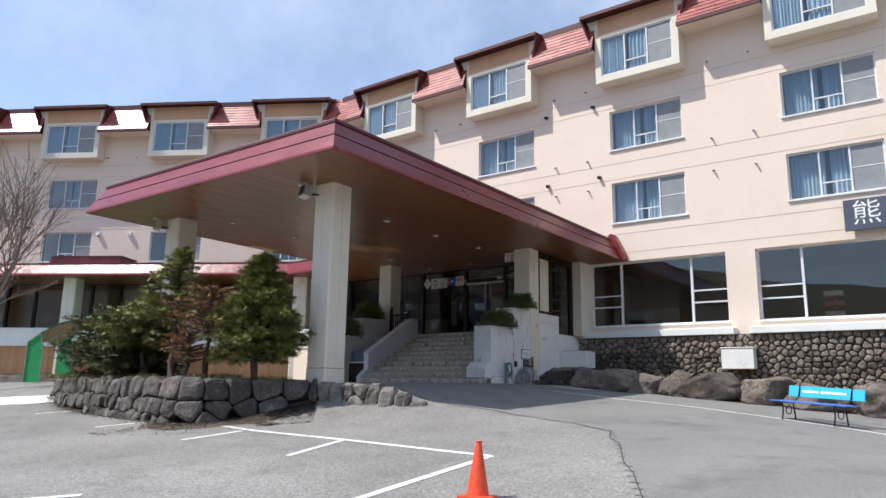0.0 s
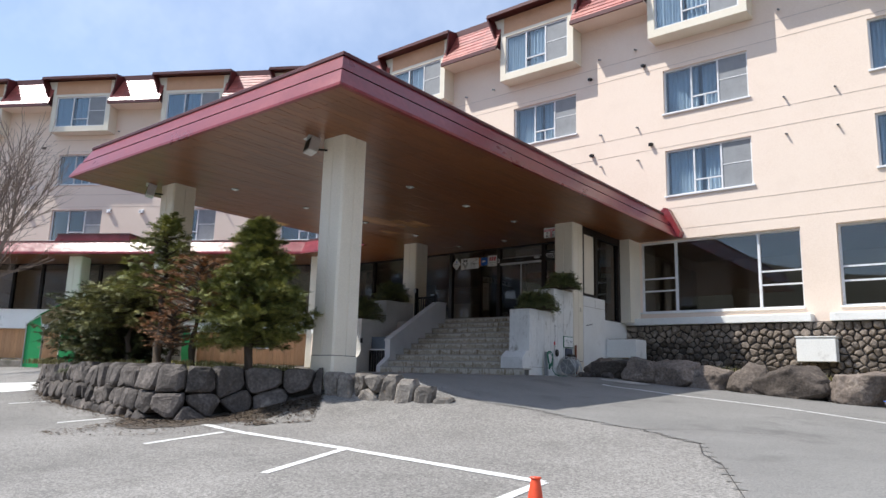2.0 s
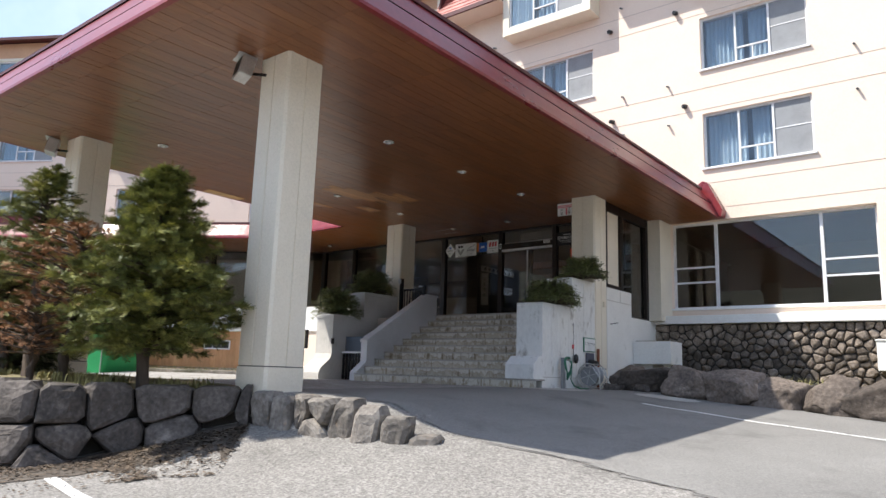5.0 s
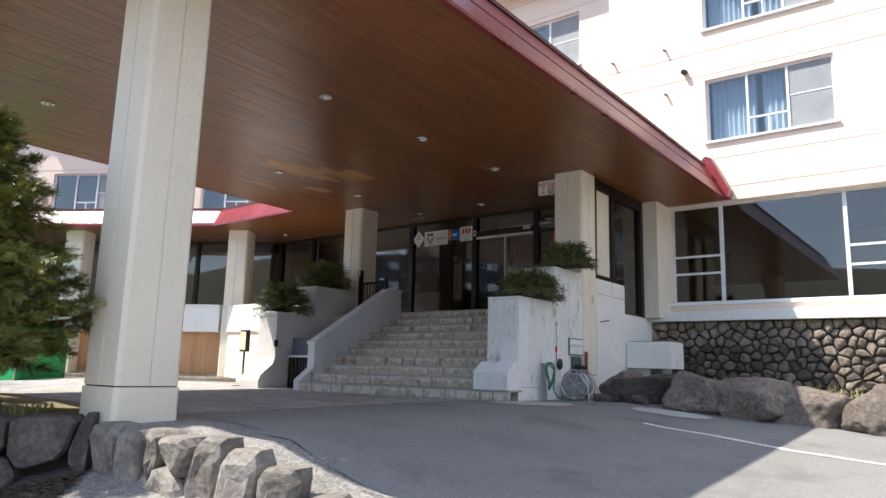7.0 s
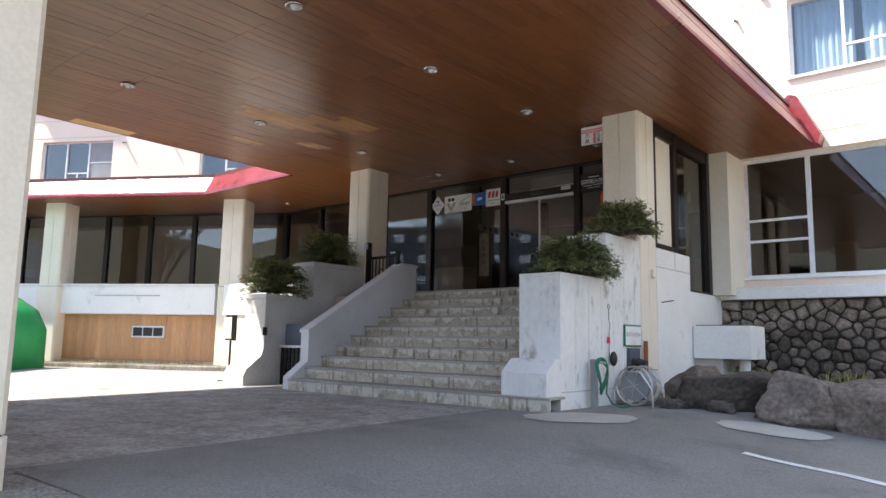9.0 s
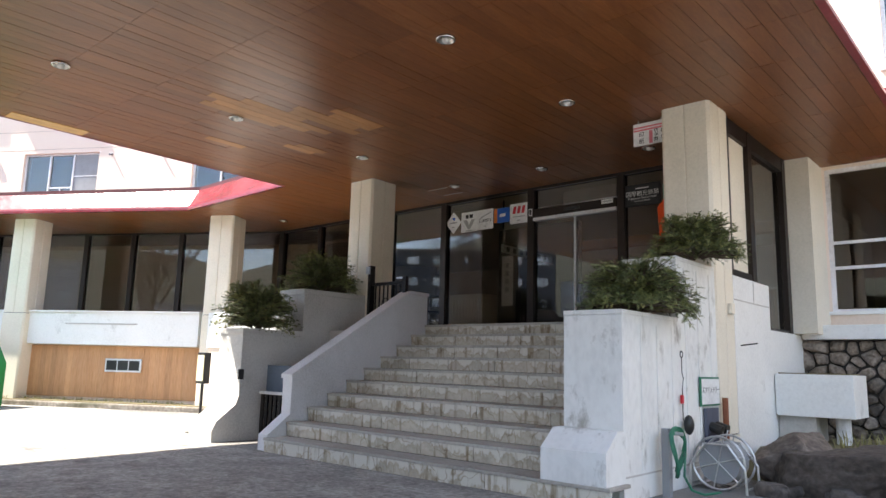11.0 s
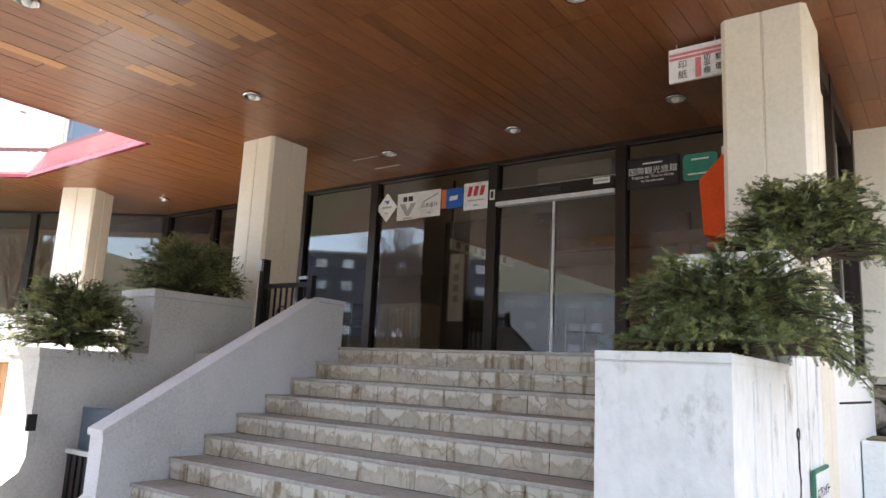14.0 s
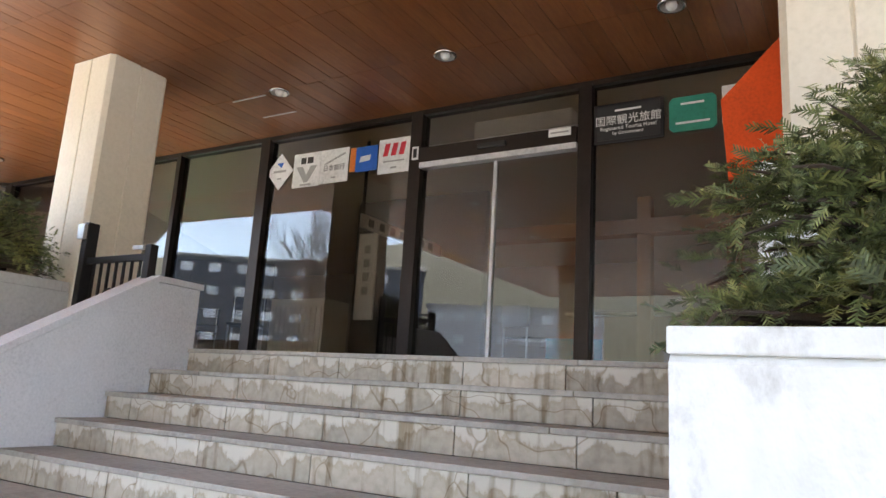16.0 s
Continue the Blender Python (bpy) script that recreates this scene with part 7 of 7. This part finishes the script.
for a, b in ((-0.55, -0.15), (-0.1, 0.5)):
    part("print", boxed(a, b, 0.294, 0.299, 0.66, 0.71, Matrix.Rotation(radians(-8), 4, "X")), M["sign_white"], e)
e.matrix_world = pose(-2.42, 14.80, ground_z(-2.42, 14.8) + 0.01, 0, 3, -28) @ Matrix.Diagonal((0.86, 0.86, 0.86, 1))

e = empty("bus_stop_sign")
tagged(e, "white rounded stop sign with orange top on a stone foot", "sign")
gz = ground_z(-1.05, 12.6)
rr = []
for cx2, cz2, a0 in ((0.18, 1.80, 0), (-0.18, 1.80, 90), (-0.18, 0.90, 180), (0.18, 0.90, 270)):
    rr += [(cx2 + 0.10 * math.cos(radians(a0 + k * 22.5)), cz2 + 0.10 * math.sin(radians(a0 + k * 22.5))) for k in range(5)]
part("frame", prism(bmesh.new(), [(x * 1.04, 1.35 + (z - 1.35) * 1.025) for x, z in rr], -0.012, 0.012, XZ), M["steel"], e)
part("face", prism(bmesh.new(), rr, -0.016, -0.0125, XZ), M["sign_white"], e)
part("top_band", boxed(-0.27, 0.27, -0.019, -0.0165, 1.70, 1.80), M["orange_ink"], e)
part("red_band", boxed(-0.27, 0.27, -0.019, -0.0165, 1.44, 1.50), M["red_ink"], e)
for k in range(6):
    part("print", boxed(-0.2, 0.2, -0.018, -0.0165, 0.95 + 0.075 * k, 0.965 + 0.075 * k), M["grey_ink"], e)
part("pole", rod(bmesh.new(), (0, 0.03, 0.05), (0, 0.03, 1.9), 0.025), M["steel"], e)
bm = bmesh.new()
bmesh.ops.create_cone(bm, cap_ends=True, segments=20, radius1=0.26, radius2=0.2, depth=0.16, matrix=Matrix.Translation((0, 0.03, 0.08)))
part("foot", bm, M["white"], e, "white stone foot")
e.matrix_world = pose(-0.72, 13.1, ground_z(-0.72, 13.1), 0, 0, -30)


# ---------------------------------------------------------------- low wing details
pan = empty("wood_panelling")
tagged(pan, "orange-brown upright board panelling under the sill band", "panelling", kind="structure")
for k in range(3):
    x0 = -4.42 - 4.98 * k
    me_ = mesh_of("board", boxed(0, 0.135, 0, 0.025, 0, 1.13, None, 0.004), M["wood_panel"])
    for i in range(32):
        piece("board", me_, pan, wing @ Matrix.Translation((x0 + 0.02 + i * 0.1375, 0.27, 2.06)))
wv = empty("wall_grille")
tagged(wv, "dark rectangular vent with a pale frame in the wood panelling", "vent")
part("frame", boxed(-2.30, -1.41, 0.235, 0.27, 2.63, 2.92, wing), M["alu"], wv)
part("opening", boxed(-2.26, -1.45, 0.228, 0.236, 2.67, 2.88, wing), M["black"], wv)
for k in range(2):
    part("divider", boxed(-2.0 + k * 0.28, -1.98 + k * 0.28, 0.222, 0.229, 2.67, 2.88, wing), M["alu"], wv)
box_ = empty("roof_hatch")
tagged(box_, "red metal box hatch on the low roof", "roof hatch")
rm_ = WALL_L @ Matrix.Translation((0, -3.0, 0))
part("body", prism(bmesh.new(), [(-12.2, 6.5), (-11.85, 7.1), (-8.7, 7.05), (-8.7, 6.5)], 0, 1.2, rm_ @ XZ), M["red"], box_)
part("cap", boxed(-11.9, -8.66, -0.03, 1.23, 7.06, 7.12, rm_), M["red_dark"], box_)

# green canvas tunnel awning
aw = empty("awning")
tagged(aw, "green canvas tunnel awning with a pale lining on a steel frame", "awning")
am = wing @ Matrix.Translation((-3.7, -1.9, 1.72)) @ Matrix.Diagonal((0.78, 1, 1, 1))
prof = [(0.0, 0.0), (0.0, 1.05), (0.35, 1.50), (1.4, 1.95), (2.8, 2.35), (4.0, 2.42), (5.2, 2.22), (6.2, 1.85), (6.85, 1.50)]


def cloth(bm, prof, y0, y1, bulge):
    rows = []
    for j in range(7):
        f = j / 6
        y = y0 + (y1 - y0) * f
        rows.append([bm.verts.new((-x, y, z + bulge * math.sin(math.pi * f) * min(1, x))) for x, z in prof])
    for a, b in zip(rows, rows[1:]):
        for i in range(len(prof) - 1):
            bm.faces.new((a[i], a[i + 1], b[i + 1], b[i]))
    return bm


bm = cloth(bmesh.new(), prof, -0.9, 0.9, 0.12)
o = part("canvas", bm, M["green_tarp"], aw, smooth=True)
o.matrix_local = am
o.modifiers.new("thickness", "SOLIDIFY").thickness = 0.01
bm = cloth(bmesh.new(), [(x + 0.05, z - 0.06) for x, z in prof[2:]], -0.86, 0.86, 0.10)
o = part("lining", bm, M["tarp_in"], aw, "pale brown lining", smooth=True)
o.matrix_local = am
for y in (-0.88, 0.88):
    for prof in ([(0.0, 0.0), (0.0, 1.05), (0.35, 1.50), (1.4, 1.95), (1.5, 1.9), (1.4, 1.0), (1.35, 0.0)], [(6.85, 0.0), (6.85, 1.50), (6.2, 1.80), (6.0, 1.2), (6.0, 0.0)]):
        bm = bmesh.new()
        bm.faces.new([bm.verts.new((-x, y, z)) for x, z in prof])
        o = part("side_curtain", bm, M["green_tarp"], aw)
        o.matrix_local = am
        o.modifiers.new("thickness", "SOLIDIFY").thickness = 0.01
for y in (-0.9, 0.0, 0.9):
    o = part("hoop", sweep(bmesh.new(), [(-x, y, z - 0.02) for x, z in prof], 0.018, 6), M["steel"], aw)
    o.matrix_local = am
for x, zt in ((0.05, 1.0), (2.8, 2.3), (6.82, 1.48)):
    for y in (-0.9, 0.9):
        o = part("frame_post", rod(bmesh.new(), (-x, y, 0.0), (-x, y, zt), 0.02), M["steel"], aw)
        o.matrix_local = am

# bare tree beyond the yard
bt = empty("bare_tree")
tagged(bt, "leafless grey tree before the hotel wing", "tree")
rnd = random.Random(77)
bm_t, bm_b = bmesh.new(), bmesh.new()


def branch(p, d, ln, r, depth):
    n = 3
    for i in range(n):
        d = (d + Vector((rnd.gauss(0, 0.12), rnd.gauss(0, 0.12), rnd.gauss(0.05, 0.08)))).normalized()
        q = p + d * ln / n
        rod(bm_t if depth == 0 else bm_b, p, q, r * (1 - i / n * 0.35), r * (1 - (i + 1) / n * 0.35), 6 if depth < 2 else 3)
        p = q
        if depth < 4 and (depth > 0 or i > 0):
            for _ in range(2 if depth < 3 else 1):
                nd = (d + Vector((rnd.gauss(0, 0.55), rnd.gauss(0, 0.55), rnd.gauss(0.15, 0.3)))).normalized()
                branch(p, nd, ln * rnd.uniform(0.5, 0.72), r * 0.5, depth + 1)
    if depth < 4:
        branch(p, d, ln * 0.7, r * 0.6, depth + 1)


branch(Vector((0, 0, 0)), Vector((0, 0, 1)), 3.4, 0.10, 0)
part("trunk", bm_t, M["bark_pale"], bt)
part("branching", bm_b, M["bark_pale"], bt)
bt.matrix_world = pose(-25.9, 9.7, ground_z(-25.9, 9.7) - 0.1, 0, 0, 0)

# ---------------------------------------------------------------- seen behind the glass
e = empty("reception_screen")
tagged(e, "dark partition with white lettered boards inside the lobby", "partition")
part("panel", boxed(-16.9, -14.9, 23.2, 23.3, FL, 5.9), M["frame_dark"], e)
part("board", boxed(-15.56, -15.53, 21.5, 23.2, 5.07, 5.22), M["sign_white"], e)
part("board", boxed(-15.58, -15.34, 21.55, 21.57, 4.07, 5.0), M["sign_white"], e)
part("hanger", boxed(-15.56, -15.53, 21.52, 21.54, 5.22, SOF - 0.003), M["frame_dark"], e)
for k in range(7):
    part("character", boxed(-15.529, -15.527, 21.62 + k * 0.21, 21.72 + k * 0.21, 5.10, 5.19), M["ink"], e)
for k in range(4):
    part("character", boxed(-15.50, -15.42, 21.547, 21.549, 4.78 - k * 0.15, 4.87 - k * 0.15), M["grey_ink"], e)
e = empty("cabinet")
tagged(e, "pale low cabinet with a fluted front inside the lobby", "cabinet")
part("body", boxed(-17.6, -16.7, 22.4, 22.9, FL - 0.01, FL + 0.85, bevel=0.01), M["cream"], e)
for k in range(10):
    part("flute", boxed(-17.55 + k * 0.085, -17.50 + k * 0.085, 22.385, 22.4, FL + 0.03, FL + 0.75), M["cream"], e)
e = empty("air_curtain")
tagged(e, "white air-curtain unit above the doors inside", "air curtain")
part("body", boxed(-14.1, -13.1, 21.3, 21.6, 5.72, 5.98, bevel=0.02), M["alu_white"], e)
for x in (-12.2, -13.3):
    e = empty("lobby_post")
    tagged(e, "orange-brown wooden post inside the lobby", "post", "lobby posts")
    part("shaft", boxed(x - 0.09, x + 0.09, 24.6, 24.78, FL - 0.01, SOF - 0.003, bevel=0.01), M["wood_panel"], e)
e = empty("counter")
tagged(e, "long wooden reception counter inside the lobby", "counter")
part("front", boxed(-14.6, -11.4, 25.6, 25.7, FL - 0.01, FL + 1.0), M["wood_panel"], e)
part("top", boxed(-14.7, -11.3, 25.5, 26.1, FL + 1.0, FL + 1.05, bevel=0.01), M["cream"], e)
e = empty("beam")
tagged(e, "wooden ceiling beam inside the lobby", "beam")
part("timber", boxed(-16.0, -11.0, 24.55, 24.8, 5.55, 5.75, bevel=0.01), M["wood_panel"], e)
e = empty("poster_stand")
tagged(e, "low stand with blue and white leaflets inside the door", "leaflet stand")
part("frame", boxed(-13.55, -12.95, 21.9, 22.1, FL - 0.01, FL + 0.12), M["alu"], e)
part("leaflets", boxed(-13.52, -12.98, 21.88, 21.90, FL + 0.12, FL + 0.34), M["blue"], e)
ch = empty("lobby_chair")
tagged(ch, "small steel-framed chair inside the lobby", "chair", "lobby chairs")
part("seat", boxed(-0.2, 0.2, -0.2, 0.2, 0.42, 0.45, bevel=0.01), M["black"], ch)
part("backrest", boxed(-0.2, 0.2, 0.19, 0.22, 0.55, 0.8, bevel=0.01), M["black"], ch)
for x in (-0.18, 0.18):
    for y in (-0.18, 0.2):
        part("leg", rod(bmesh.new(), (x, y, 0), (x, y, 0.8 if y > 0 else 0.42), 0.012), M["alu"], ch)
ch.matrix_world = pose(-17.3, 21.7, FL - 0.01, 0, 0, 40)
copy_thing(ch, pose(-14.2, 23.0, FL - 0.01, 0, 0, 160))
copy_thing(ch, pose(-19.2, 22.6, FL - 0.01, 0, 0, 10))
gt = empty("display_stand")
tagged(gt, "tiered souvenir stand with red and pale boxes inside the shop", "display stand")
for k in range(3):
    part("tray", boxed(-3.35, -2.75, 23.6, 24.0, 4.0 + 0.3 * k, 4.03 + 0.3 * k), M["wood_panel"], gt)
    part("goods", boxed(-3.3, -2.8, 23.63, 23.95, 4.03 + 0.3 * k, 4.17 + 0.3 * k, bevel=0.02), M["pink_ink"] if k % 2 else M["sign_white"], gt)
part("post", boxed(-3.07, -3.03, 23.95, 24.0, 3.6, 4.9), M["steel"], gt)


# ---------------------------------------------------------------- across the yard, behind the walk
def far_block(name, label, x0, x1, y0, y1, z0, z1, wall_mat, floors, cols, wm):
    b = empty(name)
    tagged(b, label, "building")
    part("wall", boxed(x0, x1, y0, y1, z0, z1), wall_mat, b)
    part("roof", boxed(x0 - 0.3, x1 + 0.3, y0 - 0.3, y1 + 0.3, z1, z1 + 0.35), M["grey_conc"], b)
    pane = mesh_of("window", boxed(-0.8, 0.8, 0, 0.06, -0.6, 0.6), M["pane_far"])
    fr = mesh_of("window_frame", boxed(-0.9, 0.9, 0, 0.04, -0.7, 0.7), M["frame_dark"])
    fh = (z1 - z0) / floors
    for i in range(floors):
        for j in range(cols):
            x = x0 + (x1 - x0) * (j + 0.5) / cols
            z = z0 + fh * (i + 0.55)
            piece("window_frame", fr, b, Matrix.Translation((x, y1, z)))
            piece("window", pane, b, Matrix.Translation((x, y1 + 0.03, z)))
    b.matrix_world = wm
    return b


far_block("guest_house", "slate-grey five-storey guest house across the yard", -17, 17, -10, 0, 0, 15.5, M["grey_block"], 5, 9, pose(-76, -45, 4.0, 0, 0, -34))
far_block("guest_house", "pale distant hotel block below the hills", -13, 11, -8, 0, 0, 9.0, M["pale_block"], 3, 8, pose(-50, -61, 6.0, 0, 0, -22))
far_block("guest_house", "pale low annex below the hills", -10, 10, -8, 0, 0, 6.0, M["pale_block"], 2, 7, pose(-22, -66, 4.0, 0, 0, -8))
bm = bmesh.new()
rows = []
for r, (d, zz) in enumerate(((120, -2), (160, 22), (220, 50), (290, 74), (380, 70))):
    row = []
    for k in range(49):
        a = radians(150 + 240 * k / 48)
        h = zz * (0.55 + 0.65 * abs(noise.noise((math.cos(a) * 2.6, math.sin(a) * 2.6, r * 0.3))) + 0.5 * max(0, noise.noise((math.cos(a) * 1.1 + 5, math.sin(a) * 1.1, 1))))
        row.append(bm.verts.new((-10 + d * math.cos(a), 5 + d * math.sin(a), h)))
    rows.append(row)
for a, b in zip(rows, rows[1:]):
    for i in range(48):
        bm.faces.new((a[i], a[i + 1], b[i + 1], b[i]))
o = part("backdrop_hills", bm, M["hill"], smooth=True)
tagged(o, "wooded spring hills with patches of snow", "hills", kind="structure")


def car(label, paint):
    c = empty("car")
    tagged(c, label, "car", "parked cars")
    side = [(-2.1, 0.28), (-2.15, 0.62), (-1.95, 0.80), (-1.25, 0.90), (-0.75, 1.35), (-0.3, 1.46), (0.9, 1.46), (1.5, 1.30), (1.95, 0.92), (2.1, 0.72), (2.1, 0.28)]
    bm = prism(bmesh.new(), side, -0.82, 0.82, XZ)
    bmesh.ops.bevel(bm, geom=list(bm.edges), offset=0.06, segments=2, affect="EDGES")
    part("body", bm, paint, c, smooth=False)
    part("windscreen", prism(bmesh.new(), [(-1.28, 0.93), (-0.78, 1.37), (-0.73, 1.37), (-1.2, 0.93)], -0.7, 0.7, XZ @ Matrix.Translation((-0.02, 0.02, 0))), M["black"], c)
    for s in (-1, 1):
        part("side_window", prism(bmesh.new(), [(-1.05, 0.95), (-0.68, 1.32), (1.35, 1.30), (1.6, 0.97)], s * 0.826 - 0.005, s * 0.826 + 0.005, XZ), M["black"], c)
        for x in (-1.35, 1.35):
            tyre = part("wheel", rod(bmesh.new(), (x, s * 0.66, 0.31), (x, s * 0.86, 0.31), 0.31, None, 20), M["black"], c)
            part("rim", rod(bmesh.new(), (x, s * 0.855, 0.31), (x, s * 0.868, 0.31), 0.20, None, 16), M["steel"], tyre)
        part("headlight", boxed(-2.17, -2.10, s * 0.62 - 0.16, s * 0.62 + 0.16, 0.60, 0.72, bevel=0.02), M["chrome"], c)
    return c


M["car_white"] = mat("white_car_paint", (0.75, 0.75, 0.76), 0.25, bump=0, coat=0.6)
M["car_silver"] = mat("silver_car_paint", (0.40, 0.41, 0.43), 0.3, metal=0.5, bump=0, coat=0.6)
for x, y, rz, k in ((-16.5, -3.5, 60, "car_white"), (-20.0, -1.0, 60, "car_silver"), (-23.5, 1.5, 58, "car_white"), (-13.0, -6.0, 60, "car_silver")):
    c = car("white parked car across the yard" if k == "car_white" else "silver parked car across the yard", M[k])
    c.matrix_world = pose(x, y, ground_z(x, y), 0, 0, rz)
